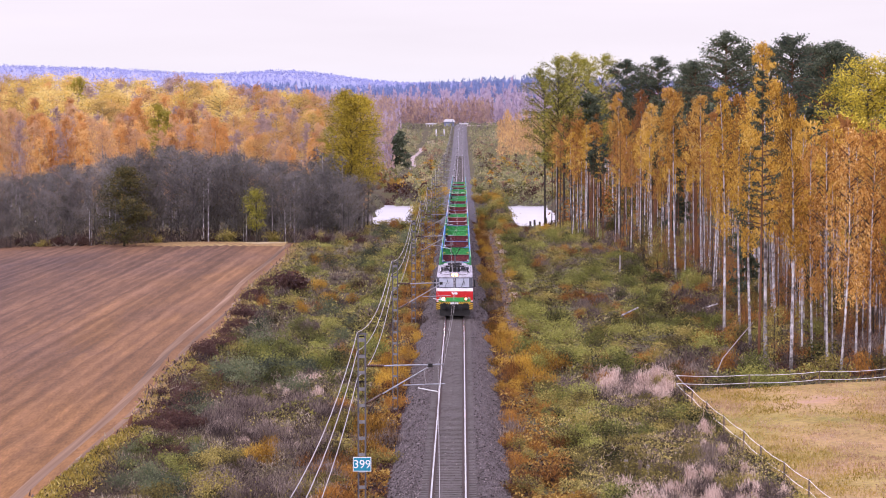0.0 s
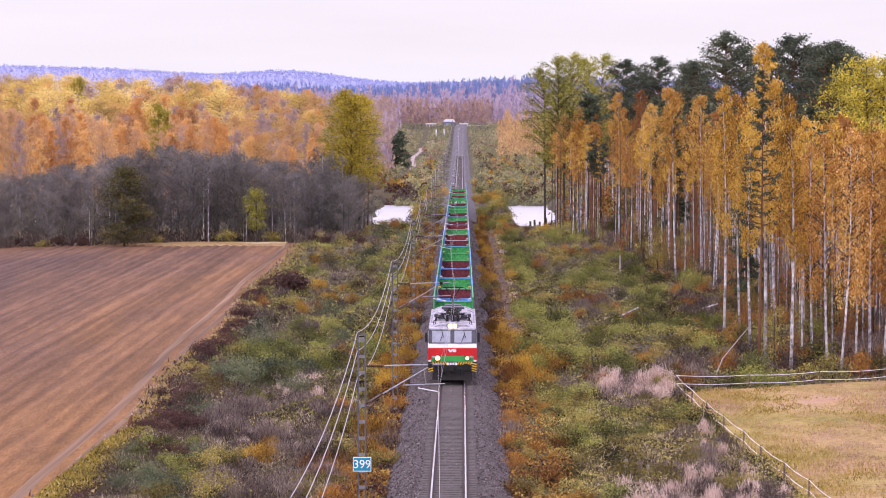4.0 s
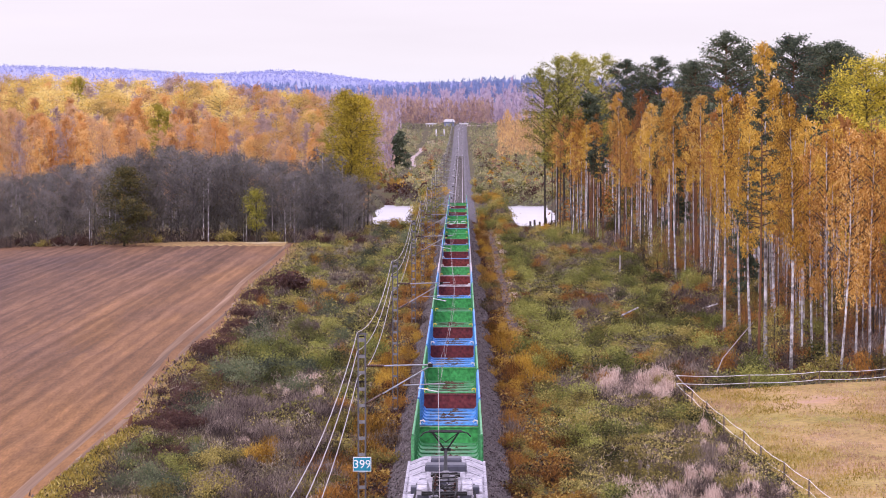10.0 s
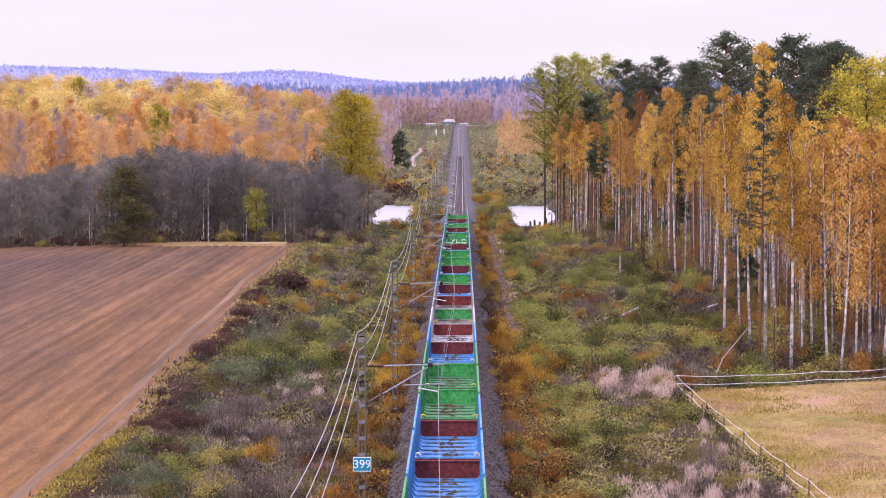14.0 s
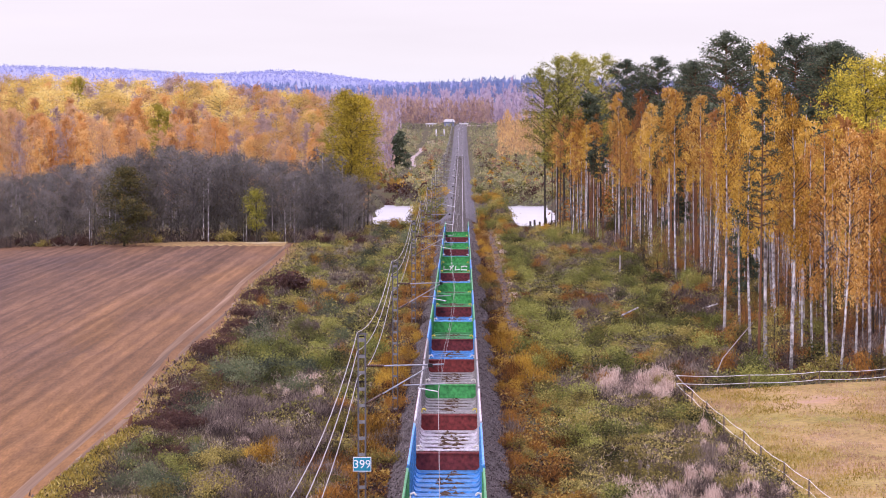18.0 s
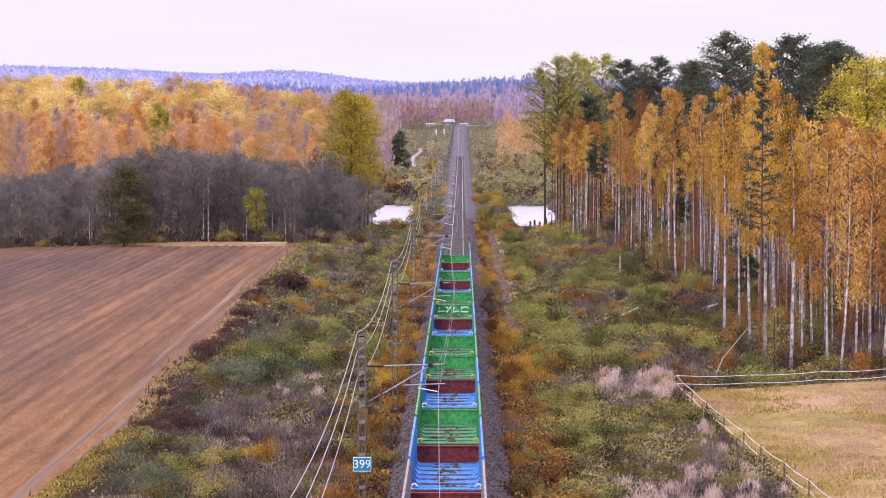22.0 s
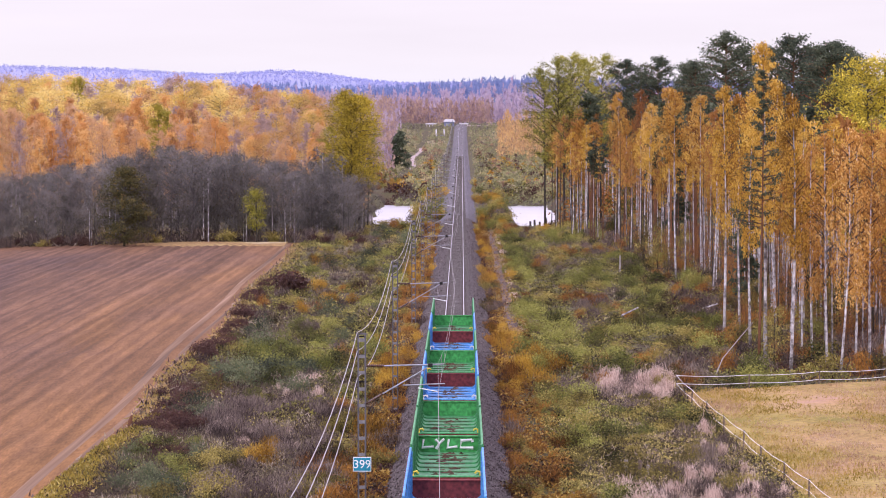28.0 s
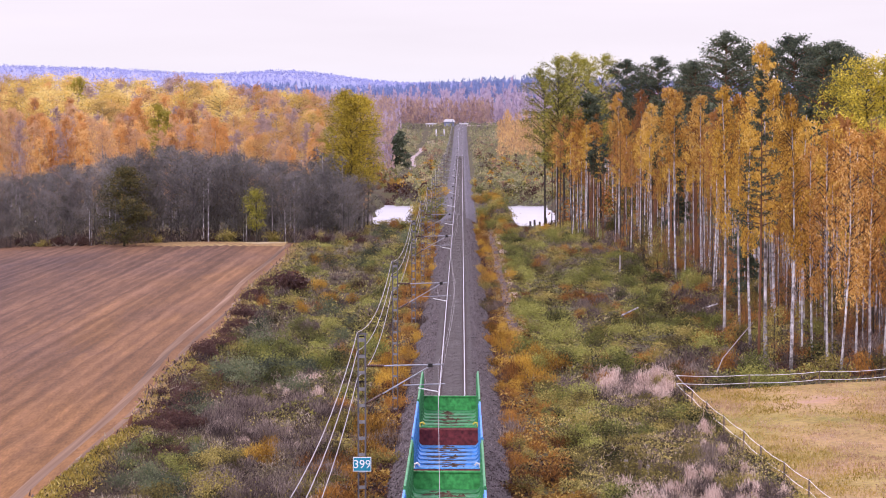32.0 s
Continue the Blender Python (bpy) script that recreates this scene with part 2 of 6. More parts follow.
    for f in (furrow(0.75, 6.0, 0.88, 1.08), furrow(0.13, 11.0, 0.84, 1.0, 0.2), furrow(0.4, 8.0, 0.82, 1.03, 0.2), furrow(0.17, 9.0, 0.92, 1.07), noise((0.45, 0.012, 1), 3.0, 0.86, 1.12, 0.3), noise((1.3, 0.12, 1), 6.0, 0.78, 1.22), noise((8.0, 1.1, 1), 4.0, 0.74, 1.26)):
        sc = n.new("ShaderNodeVectorMath")
        sc.operation = "SCALE"
        l.new(out, sc.inputs[0])
        l.new(f, sc.inputs["Scale"])
        out = sc.outputs[0]
    l.new(out, b.inputs["Base Color"])
    return m


M_soil = soil_material()
M_soilpale = material("tractor_track_soil", [(0.12, 0.062, 0.032), (0.18, 0.105, 0.06), (0.26, 0.165, 0.105)], 0.42, 0.95, fine=0.2, space="World", stretch3=(7.0, 0.06, 1), detail=2.5)
M_meadow = material("mown_meadow", [(0.19, 0.165, 0.035), (0.28, 0.205, 0.06), (0.36, 0.25, 0.10), (0.40, 0.26, 0.17)], 0.11, 0.95, bump=0.3, fine=2.2, fr=(0.72, 1.2), space="World", blot=(0.09, (0.92, 0.97, 0.72), (1.10, 0.97, 1.2)))
M_straw = material("straw_coloured_margin", [(0.20, 0.11, 0.045), (0.28, 0.17, 0.07), (0.34, 0.24, 0.10), (0.55, 0.46, 0.36)], 0.09, 0.95, fine=1.6, space="World")
# metallic and pale, so the sky's reflection is strengthened in the material
M_water = material("river_water", [(0.60, 0.58, 0.63), (0.78, 0.76, 0.81)], 0.35, 0.3, 0.9, bump=0.6, spec=1.0, space="World", stretch3=(0.5, 1.6, 1))
M_green = material("green_wagon_paint", [(0.045, 0.225, 0.085), (0.075, 0.315, 0.125), (0.13, 0.39, 0.18)], 1.1, 0.5, bump=0.1, vary=0.35, fine=7)
M_greenlight = material("bright_green_wagon_paint", [(0.055, 0.31, 0.085), (0.085, 0.41, 0.13)], 1.5, 0.5, vary=0.35, fine=5)
M_blue = material("blue_wagon_paint", [(0.05, 0.22, 0.55), (0.09, 0.31, 0.68), (0.15, 0.38, 0.72)], 1.1, 0.5, bump=0.1, vary=0.3, fine=7)
M_red = material("oxide_red_paint", [(0.12, 0.022, 0.022), (0.20, 0.035, 0.035), (0.26, 0.06, 0.055)], 1.2, 0.6, vary=0.4, fine=6)
M_white = material("greyed_white_paint", [(0.40, 0.37, 0.42), (0.60, 0.56, 0.62), (0.68, 0.64, 0.70)], 1.3, 0.55, fine=7)
M_grey = material("dirty_grey_paint", [(0.26, 0.24, 0.25), (0.40, 0.37, 0.37)], 1.3, 0.6, fine=7)
M_residue = material("ore_residue", [(0.03, 0.018, 0.012), (0.10, 0.06, 0.04), (0.22, 0.15, 0.10)], 6.0, 0.95, bump=0.6)
M_yellow = material("yellow_hook_paint", [(0.55, 0.45, 0.05), (0.68, 0.57, 0.10)], 5.0, 0.5)
M_whitehook = material("white_hook_paint", [(0.60, 0.57, 0.55), (0.72, 0.68, 0.64)], 5.0, 0.5)
M_dark = material("dark_underframe", [(0.008, 0.0075, 0.008), (0.022, 0.019, 0.018)], 4.0, 0.8)
M_lred = material("locomotive_red", [(0.48, 0.015, 0.02), (0.60, 0.03, 0.035)], 2.0, 0.35)
M_lwhite = material("locomotive_white", [(0.70, 0.68, 0.70), (0.80, 0.78, 0.80)], 3.0, 0.4)
M_lgreen = material("locomotive_green", [(0.04, 0.28, 0.06), (0.06, 0.36, 0.09)], 2.0, 0.4)
M_lgrey = material("locomotive_grey", [(0.045, 0.045, 0.062), (0.08, 0.08, 0.105)], 3.0, 0.45)
M_roof = material("locomotive_roof_grey", [(0.2, 0.187, 0.215), (0.34, 0.32, 0.355), (0.46, 0.44, 0.48)], 1.6, 0.6, fine=6)
M_lbrow = material("pale_roof_front", [(0.33, 0.31, 0.35), (0.46, 0.44, 0.48)], 2.2, 0.55, fine=5)
M_black = material("black_rubber", [(0.012, 0.012, 0.013), (0.025, 0.025, 0.027)], 3.0, 0.6)
M_stripe = material("warning_yellow", [(0.62, 0.36, 0.03), (0.72, 0.44, 0.05)], 3.0, 0.5)
# sky reflection is put into the glass's pale base colour
M_glass = material("windscreen_glass", [(0.22, 0.235, 0.29), (0.4, 0.42, 0.5)], 1.1, 0.12, spec=0.8)
M_lamp = glow("warm_headlight", (1.0, 0.95, 0.86), 12.0)
# dim orange glow that stands for the halo round a lit lamp
M_lampring = glow("orange_reflector", (1.0, 0.36, 0.09), 0.9)
M_signblue = material("sign_blue", [(0.015, 0.21, 0.34), (0.02, 0.25, 0.38)], 2.0, 0.4)
M_signwhite = material("sign_white", [(0.78, 0.78, 0.80), (0.84, 0.84, 0.86)], 2.0, 0.4)
M_bark_birch = material("birch_bark", [(0.03, 0.025, 0.024), (0.24, 0.215, 0.215), (0.58, 0.54, 0.56), (0.76, 0.73, 0.75)], 2.0, 0.8, stretch3=(1, 1, 0.9), detail=3, vary=0.1)
M_bark_dark = material("dark_bark", [(0.03, 0.024, 0.02), (0.085, 0.07, 0.06)], 3.0, 0.9, vary=0.3)
M_bark_pine = material("pine_bark", [(0.10, 0.045, 0.025), (0.24, 0.11, 0.06)], 2.0, 0.9, vary=0.2)
M_bark_grey = material("grey_alder_bark", [(0.06, 0.05, 0.05), (0.16, 0.14, 0.135)], 2.0, 0.9, vary=0.4)


def foliage(name, colors, vary=0.25, island=0.65, thin=0.35, scale=0.35):
    return material(name, colors, scale, 0.65, vary=vary, island=island, thin=thin, detail=2.0, spec=0.2)


L_orange = foliage("orange_birch_leaves", [(0.18, 0.075, 0.02), (0.44, 0.22, 0.045), (0.66, 0.40, 0.09), (0.80, 0.58, 0.20)], 0.35, 0.6)
L_amber = foliage("amber_birch_leaves", [(0.18, 0.09, 0.02), (0.47, 0.26, 0.04), (0.7, 0.45, 0.08), (0.82, 0.58, 0.16)], 0.35, 0.6)
L_peach = foliage("peach_birch_leaves", [(0.20, 0.085, 0.025), (0.46, 0.22, 0.05), (0.68, 0.38, 0.10), (0.84, 0.58, 0.24)], 0.35, 0.6)
L_limefar = foliage("lime_leaves_in_the_wood", [(0.26, 0.22, 0.05), (0.42, 0.36, 0.06), (0.56, 0.47, 0.09)], 0.2, 0.4, thin=0.5)
L_rust = foliage("rust_birch_leaves", [(0.18, 0.075, 0.03), (0.36, 0.16, 0.05), (0.50, 0.26, 0.08)], 0.4, 0.45)
L_lime = foliage("yellow_green_aspen_leaves", [(0.10, 0.10, 0.025), (0.25, 0.24, 0.04), (0.42, 0.39, 0.07), (0.58, 0.50, 0.11)])
L_olive = foliage("olive_leaves", [(0.04, 0.036, 0.012), (0.10, 0.08, 0.018), (0.18, 0.12, 0.028)])
# needle green greyed and lightened: some haze is in the colour
L_pine = foliage("pine_needles", [(0.034, 0.046, 0.036), (0.085, 0.105, 0.066), (0.17, 0.19, 0.115)])
# twig grey raised to take in the haze before the alders
L_twig = foliage("bare_alder_twigs", [(0.105, 0.097, 0.093), (0.2, 0.182, 0.17), (0.325, 0.295, 0.27)], 0.5, 0.4)
# bush leaves: near-black and bright ends stand for shaded gaps and lit leaves
L_willow = foliage("willow_leaves", [(0.02, 0.02, 0.01), (0.098, 0.102, 0.028), (0.24, 0.245, 0.06), (0.48, 0.46, 0.13)], 0.45, 0.5)
L_teal = foliage("grey_green_willow_leaves", [(0.022, 0.026, 0.018), (0.07, 0.083, 0.048), (0.15, 0.17, 0.09), (0.27, 0.285, 0.15)], 0.4, 0.45)
L_scrub = foliage("scrub_leaves", [(0.024, 0.018, 0.012), (0.115, 0.094, 0.032), (0.28, 0.225, 0.06), (0.54, 0.44, 0.14)], 0.45, 0.5)
L_gold = foliage("golden_bush_leaves", [(0.07, 0.036, 0.01), (0.29, 0.15, 0.024), (0.52, 0.30, 0.04), (0.72, 0.48, 0.09)], 0.4, 0.5)
L_brown = foliage("russet_bush_leaves", [(0.055, 0.026, 0.012), (0.22, 0.095, 0.025), (0.40, 0.18, 0.04), (0.54, 0.29, 0.07)], 0.35)
L_dry = foliage("dry_weed_stems", [(0.032, 0.022, 0.02), (0.105, 0.076, 0.066), (0.21, 0.16, 0.138), (0.38, 0.3, 0.25)], 0.35)
L_fluff = foliage("fireweed_fluff", [(0.42, 0.29, 0.24), (0.66, 0.5, 0.42), (0.85, 0.7, 0.61)], 0.3)
L_maroon = foliage("maroon_weeds", [(0.055, 0.028, 0.026), (0.105, 0.055, 0.045), (0.16, 0.09, 0.06)], 0.3)
L_olivegold = foliage("olive_gold_aspen_leaves", [(0.16, 0.12, 0.02), (0.36, 0.275, 0.03), (0.56, 0.43, 0.045), (0.68, 0.53, 0.08)])
L_limeyellow = foliage("lime_yellow_aspen_leaves", [(0.2, 0.17, 0.03), (0.45, 0.38, 0.05), (0.72, 0.58, 0.07), (0.9, 0.74, 0.14)], 0.25, 0.6)
# russet leaves lightened and blued to stand for haze
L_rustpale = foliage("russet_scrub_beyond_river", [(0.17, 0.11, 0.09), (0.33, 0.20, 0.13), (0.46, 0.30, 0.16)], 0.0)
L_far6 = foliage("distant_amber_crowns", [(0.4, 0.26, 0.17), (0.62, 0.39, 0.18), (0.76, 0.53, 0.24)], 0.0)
# olive leaves with haze mixed into the colour
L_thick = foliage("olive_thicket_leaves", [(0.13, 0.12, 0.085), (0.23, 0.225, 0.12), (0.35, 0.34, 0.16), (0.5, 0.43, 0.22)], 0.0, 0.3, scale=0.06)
L_grass = foliage("dry_grass", [(0.32, 0.26, 0.07), (0.46, 0.34, 0.11), (0.60, 0.44, 0.24)], 0.0, 0.4, thin=0.8)
L_seedgrass = foliage("pinkish_seed_grass", [(0.34, 0.22, 0.12), (0.48, 0.33, 0.21), (0.60, 0.44, 0.32)], 0.0, 0.4, thin=0.7)
L_cornergrass = foliage("yellow_corner_grass", [(0.20, 0.14, 0.03), (0.32, 0.24, 0.05), (0.46, 0.34, 0.07)], 0.0, 0.4, thin=0.6)
# pink and mauve of these two crowns include haze painted into the colour
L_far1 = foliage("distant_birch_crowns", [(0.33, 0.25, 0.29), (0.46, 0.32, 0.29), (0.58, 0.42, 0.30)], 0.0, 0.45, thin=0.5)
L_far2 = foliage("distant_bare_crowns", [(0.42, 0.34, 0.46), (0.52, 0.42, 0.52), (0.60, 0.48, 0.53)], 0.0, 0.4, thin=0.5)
# ridge forests: the haze of distance is put into the blue leaf colours
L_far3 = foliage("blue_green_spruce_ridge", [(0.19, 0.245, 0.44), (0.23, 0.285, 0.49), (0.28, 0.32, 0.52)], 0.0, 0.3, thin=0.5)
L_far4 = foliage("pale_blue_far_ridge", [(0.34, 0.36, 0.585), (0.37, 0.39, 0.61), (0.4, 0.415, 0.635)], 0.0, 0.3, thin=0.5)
# mixed wood: autumn colours lightened and blued for haze, mauve most of all
F_yellow = foliage("wood_yellow_leaves", [(0.5, 0.36, 0.13), (0.68, 0.49, 0.14), (0.82, 0.62, 0.18), (0.88, 0.72, 0.3)], 0.6, 0.35, thin=0.5)
F_amber = foliage("wood_amber_leaves", [(0.48, 0.29, 0.14), (0.65, 0.4, 0.14), (0.78, 0.52, 0.17), (0.86, 0.64, 0.28)], 0.6, 0.35, thin=0.5)
F_orange = foliage("wood_orange_leaves", [(0.42, 0.23, 0.13), (0.6, 0.32, 0.13), (0.74, 0.43, 0.15), (0.82, 0.55, 0.23)], 0.6, 0.35, thin=0.5)
F_rust = foliage("wood_rust_leaves", [(0.4, 0.25, 0.18), (0.55, 0.34, 0.2), (0.68, 0.44, 0.23)], 0.6, 0.35, thin=0.5)
F_mauve = foliage("wood_mauve_twigs", [(0.28, 0.21, 0.21), (0.42, 0.31, 0.29), (0.55, 0.4, 0.32)], 0.5, 0.35, thin=0.5)
L_bronze = foliage("bronze_olive_leaves", [(0.03, 0.03, 0.016), (0.085, 0.082, 0.035), (0.15, 0.13, 0.045), (0.30, 0.18, 0.05)])
# hill sheets: lilac and blue-grey stand for haze over the land
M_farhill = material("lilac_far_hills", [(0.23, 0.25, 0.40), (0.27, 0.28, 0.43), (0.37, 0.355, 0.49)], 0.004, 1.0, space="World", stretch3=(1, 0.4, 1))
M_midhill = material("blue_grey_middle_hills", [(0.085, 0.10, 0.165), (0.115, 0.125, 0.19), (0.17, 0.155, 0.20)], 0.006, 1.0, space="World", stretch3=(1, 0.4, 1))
M_heather = material("forest_floor_litter", [(0.05, 0.03, 0.02), (0.10, 0.055, 0.03)], 0.5, 0.95, fine=3.0, space="World")
# undergrowth: shade between plants and lit tips are put into the ramp ends
L_mixgreen = foliage("mixed_green_undergrowth", [(0.022, 0.017, 0.012), (0.09, 0.074, 0.032), (0.18, 0.165, 0.046), (0.31, 0.285, 0.075), (0.54, 0.46, 0.15)], 0.0, 0.42, scale=0.22)
L_mixbrown = foliage("mixed_brown_undergrowth", [(0.025, 0.017, 0.016), (0.075, 0.052, 0.046), (0.15, 0.112, 0.095), (0.22, 0.18, 0.085), (0.50, 0.41, 0.32)], 0.0, 0.5, scale=0.25)
L_mixrust = foliage("mixed_rust_undergrowth", [(0.03, 0.016, 0.011), (0.14, 0.066, 0.025), (0.27, 0.135, 0.035), (0.42, 0.25, 0.05), (0.58, 0.40, 0.12)], 0.0, 0.5, scale=0.25)
# scrub colour made paler and bluer in place of haze
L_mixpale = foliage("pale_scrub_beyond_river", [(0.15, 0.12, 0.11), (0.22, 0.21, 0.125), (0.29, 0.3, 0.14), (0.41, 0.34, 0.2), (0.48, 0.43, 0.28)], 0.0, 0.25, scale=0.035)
L_neargreen = foliage("near_green_undergrowth", [(0.022, 0.016, 0.012), (0.09, 0.068, 0.03), (0.19, 0.165, 0.045), (0.37, 0.315, 0.085), (0.70, 0.57, 0.20)], 0.0, 0.6, scale=0.3)
L_nearbrown = foliage("near_brown_undergrowth", [(0.022, 0.016, 0.015), (0.08, 0.055, 0.048), (0.18, 0.13, 0.105), (0.36, 0.27, 0.20), (0.62, 0.50, 0.38)], 0.0, 0.6, scale=0.3)
M_path = material("trodden_path_soil", [(0.055, 0.036, 0.027), (0.11, 0.074, 0.058), (0.18, 0.125, 0.10)], 0.5, 0.95, bump=0.4, fine=3.0, space="World")
M_stone = material("loose_ballast_stone", [(0.02, 0.015, 0.015), (0.07, 0.055, 0.053), (0.14, 0.112, 0.109), (0.3, 0.25, 0.247)], 3.0, 0.9, island=0.7)


# ---------------------------------------------------------------- the lie of the land
def smooth(a, b, v):
    t = np.clip((np.asarray(v, float) - a) / (b - a), 0, 1)
    return t * t * (3 - 2 * t)


def rail_z(y):
    """Height of the rail tops: level, then climbing beyond the river."""
    y = np.asarray(y, float)
    return np.where(y < 650, 0.0, np.where(y < 1500, 9 * ((y - 650) / 700) ** 2, 13.27 + 0.0 * y))


def wave(x, y, s, seed=0.0):
    return (np.sin(x / s + seed + 1.3 * np.sin(y / s * 0.7 + seed)) + np.sin(y / s * 1.13 + 2.1 * seed + 1.7 * np.sin(x / s * 0.6))) * 0.5


def skyline(x, y):
    """Height of the far ridges by the bearing u = x / y."""
    u = (np.asarray(x, float) - 0.6) / np.maximum(np.asarray(y, float), 1.0)
    near = 30 + 10 * np.sin(u * 14 + 1.0) + 5 * np.sin(u * 41 + 0.5) + 11 * np.exp(-((u + 0.07) / 0.035) ** 2)
    far = 64 + 9 * smooth(-0.03, -0.075, u) + 9 * np.exp(-((u + 0.06) / 0.03) ** 2) + 6 * smooth(-0.02, -0.15, u) + 14 * smooth(-0.085, -0.175, u) + 1.5 * np.sin(u * 90) + 10 * smooth(0.06, 0.2, u)
    return near, far


def ground_z(x, y):
    x, y = np.asarray(x, float), np.asarray(y, float)
    base = rail_z(y) - 1.5
    base = base - 0.5 * smooth(6, 12, x) * (1 - smooth(480, 540, y))
    rough = 0.16 * wave(x, y, 2.1) + 0.22 * wave(x, y, 6.3, 1.0)
    off = np.minimum(smooth(3.6, 7, np.abs(x)), 1)
    base = base + rough * off * (1 - smooth(-18, -21, x)) * np.where((x > 15) & (y < 190), 0.25, 1.0)
    bend = 1.4 * wave(x, y, 9.0, 3.0) + 0.6 * wave(x, y, 3.1, 1.0)
    river = smooth(474, 496, y) * (1 - smooth(664, 684, y)) * np.where(x < 0, smooth(7.4, 10.2, -x + bend * 0.6), smooth(9.0, 12.0, x + bend * 0.6)) * smooth(-20.5, -17.5, x + bend) * (1 - smooth(20.0, 24.0, x + bend))
    base = base - 4.3 * river
    near, far = skyline(x, y)
    h1, h2 = smooth(1900, 2750, y), smooth(2900, 4300, y)
    side = smooth(60, 500, np.abs(x)) * smooth(650, 1500, y)
    base = base + side * 5
    base = base * (1 - h1) + h1 * (near * (1 - h2) + far * h2)
    return base


def grid(name, xs, ys, zfun, mat, label, category, lift=0.0):
    X, Y = np.meshgrid(xs, ys)
    V = np.stack([X.ravel(), Y.ravel(), (zfun(X, Y) + lift).ravel()], 1)
    nx, ny = len(xs), len(ys)
    i = (np.arange(ny - 1)[:, None] * nx + np.arange(nx - 1)[None]).ravel()
    F = np.stack([i, i + 1, i + nx + 1, i + nx], 1)
    ob = new(name, sheet_mesh(name, V, F, [mat], smooth=True))
    return tagged(ob, label, category, kind="structure")


def spread(steps):
    """Rows of (from, to, step) as one list of places."""
    out = []
    for a, b, s in steps:
        out += list(np.arange(a, b, s))
    return np.array(out + [steps[-1][1]], float)


GX = spread([(-4000, -1000, 120), (-1000, -240, 40), (-240, -60, 10), (-60, -20, 5), (-20, -8, 1.8), (-8, 8, 1.2), (8, 60, 1.9), (60, 240, 10), (240, 1000, 40), (1000, 4000, 120)])
GY = spread([(-900, -60, 60), (-60, 100, 8), (100, 330, 2.6), (330, 700, 5), (700, 1600, 20), (1600, 4900, 50)])
grid("ground", GX, GY, ground_z, M_ground, "rough brown and green autumn verge soil", "ground")

# both sheets carry haze in their colour
grid("backdrop", spread([(-1400, 1400, 40)]), spread([(3000, 4600, 60)]), ground_z, M_farhill, "hills on the horizon, haze put in as lilac", "hills", lift=3.0)
grid("backdrop", spread([(-900, 900, 30)]), spread([(2150, 2980, 40)]), ground_z, M_midhill, "wooded middle ridge, haze put in as blue-grey", "hills", lift=2.5)

# river behind the embankment
solid("water", Shape().add([(-60, 470, -4.6), (130, 470, -4.6), (130, 690, -4.6), (-60, 690, -4.6)], [(0, 1, 2, 3)]), M_water,
      "pale still river reflecting the white sky", "river", kind="structure")


# ploughed field: furrows follow its edge
def field_edge(y):
    return -19.4 - 3.3 * smooth(140, 399, y) + 0.5 * np.sin(np.asarray(y, float) / 17.0) + 1.1 * np.exp(-((np.asarray(y, float) - 166) / 22.0) ** 2)


def strip_sheet(name, edge, offs, ys, lift, mat, label, category, relief=None):
    O, Y = np.meshgrid(offs, ys)
    X = edge(Y) + O
    Z = -1.5 + lift + (relief(X, Y, O) if relief else 0 * X)
    V = np.stack([X.ravel(), Y.ravel(), Z.ravel()], 1)
    nx, ny = len(offs), len(ys)
    i = (np.arange(ny - 1)[:, None] * nx + np.arange(nx - 1)[None]).ravel()
    F = np.stack([i, i + 1, i + nx + 1, i + nx], 1)
    ob = new(name, sheet_mesh(name, V, F, [mat], smooth=True))
    return tagged(ob, label, category, kind="structure")


def furrows(X, Y, O):
    fade = smooth(-3.6, -6.5, O)
    return fade * (0.05 * np.sin(O * 2 * math.pi / 1.35 + 0.7 * np.sin(Y / 31)) + 0.05 * wave(X, Y, 3.3, 2.0) + 0.025 * wave(X * 3, Y, 1.1, 5.0)) + 0.12


strip_sheet("ploughed_field", field_edge, np.concatenate([np.arange(-130, -60, 1.5), np.arange(-60, 0.01, 0.34)]), spread([(90, 401, 3.4)]), 0.03, M_soil,
            "brown ploughed field with furrows along its edge", "field", furrows)
def wheel_line(y):
    return np.interp(y, [120, 136, 167, 190, 214, 270, 337, 387, 399], [-21.1, -21.2, -21.4, -22.0, -22.7, -23.5, -24.4, -24.6, -24.7]) + 0.16 * np.sin(np.asarray(y, float) / 13.0)


for o, w in ((0.0, 0.34), (1.45, 0.2)):
    strip_sheet("tractor_track", lambda y, o=o: wheel_line(y) + o * (0.8 + 0.2 * smooth(130, 330, y)), np.array([-w, -w * 0.4, w * 0.4, w]), spread([(120, 397, 2.2)]), 0.15, M_soilpale,
                "pale pressed tractor track along the field edge", "track", lambda X, Y, O: 0.012 + 0.0 * O)


# mown meadow on the other side
def meadow_edge(y):
    return np.interp(y, [40, 125, 138, 150, 188], [21.5, 18.6, 17.9, 17.2, 15.7])


def in_meadow(x, y):
    x, y = np.asarray(x, float), np.asarray(y, float)
    return (x > meadow_edge(np.minimum(y, 188)) - 0.5) & (y < 188.8 + np.maximum(x - 15.7, 0) * 0.52)


O_, Y_ = np.meshgrid(np.concatenate([np.arange(0, 20, 0.6), np.arange(20, 80, 4)]), spread([(40, 188, 1.2)]))
X_ = meadow_edge(Y_) + O_
Yw = Y_ + (X_ - 15.7) * 0.52 * smooth(150, 188, Y_)
V_ = np.stack([X_.ravel(), Yw.ravel(), (-1.78 + 0.05 * wave(X_, Yw, 1.7) + 0.07 * wave(X_, Yw, 5.0, 3.0)).ravel()], 1)
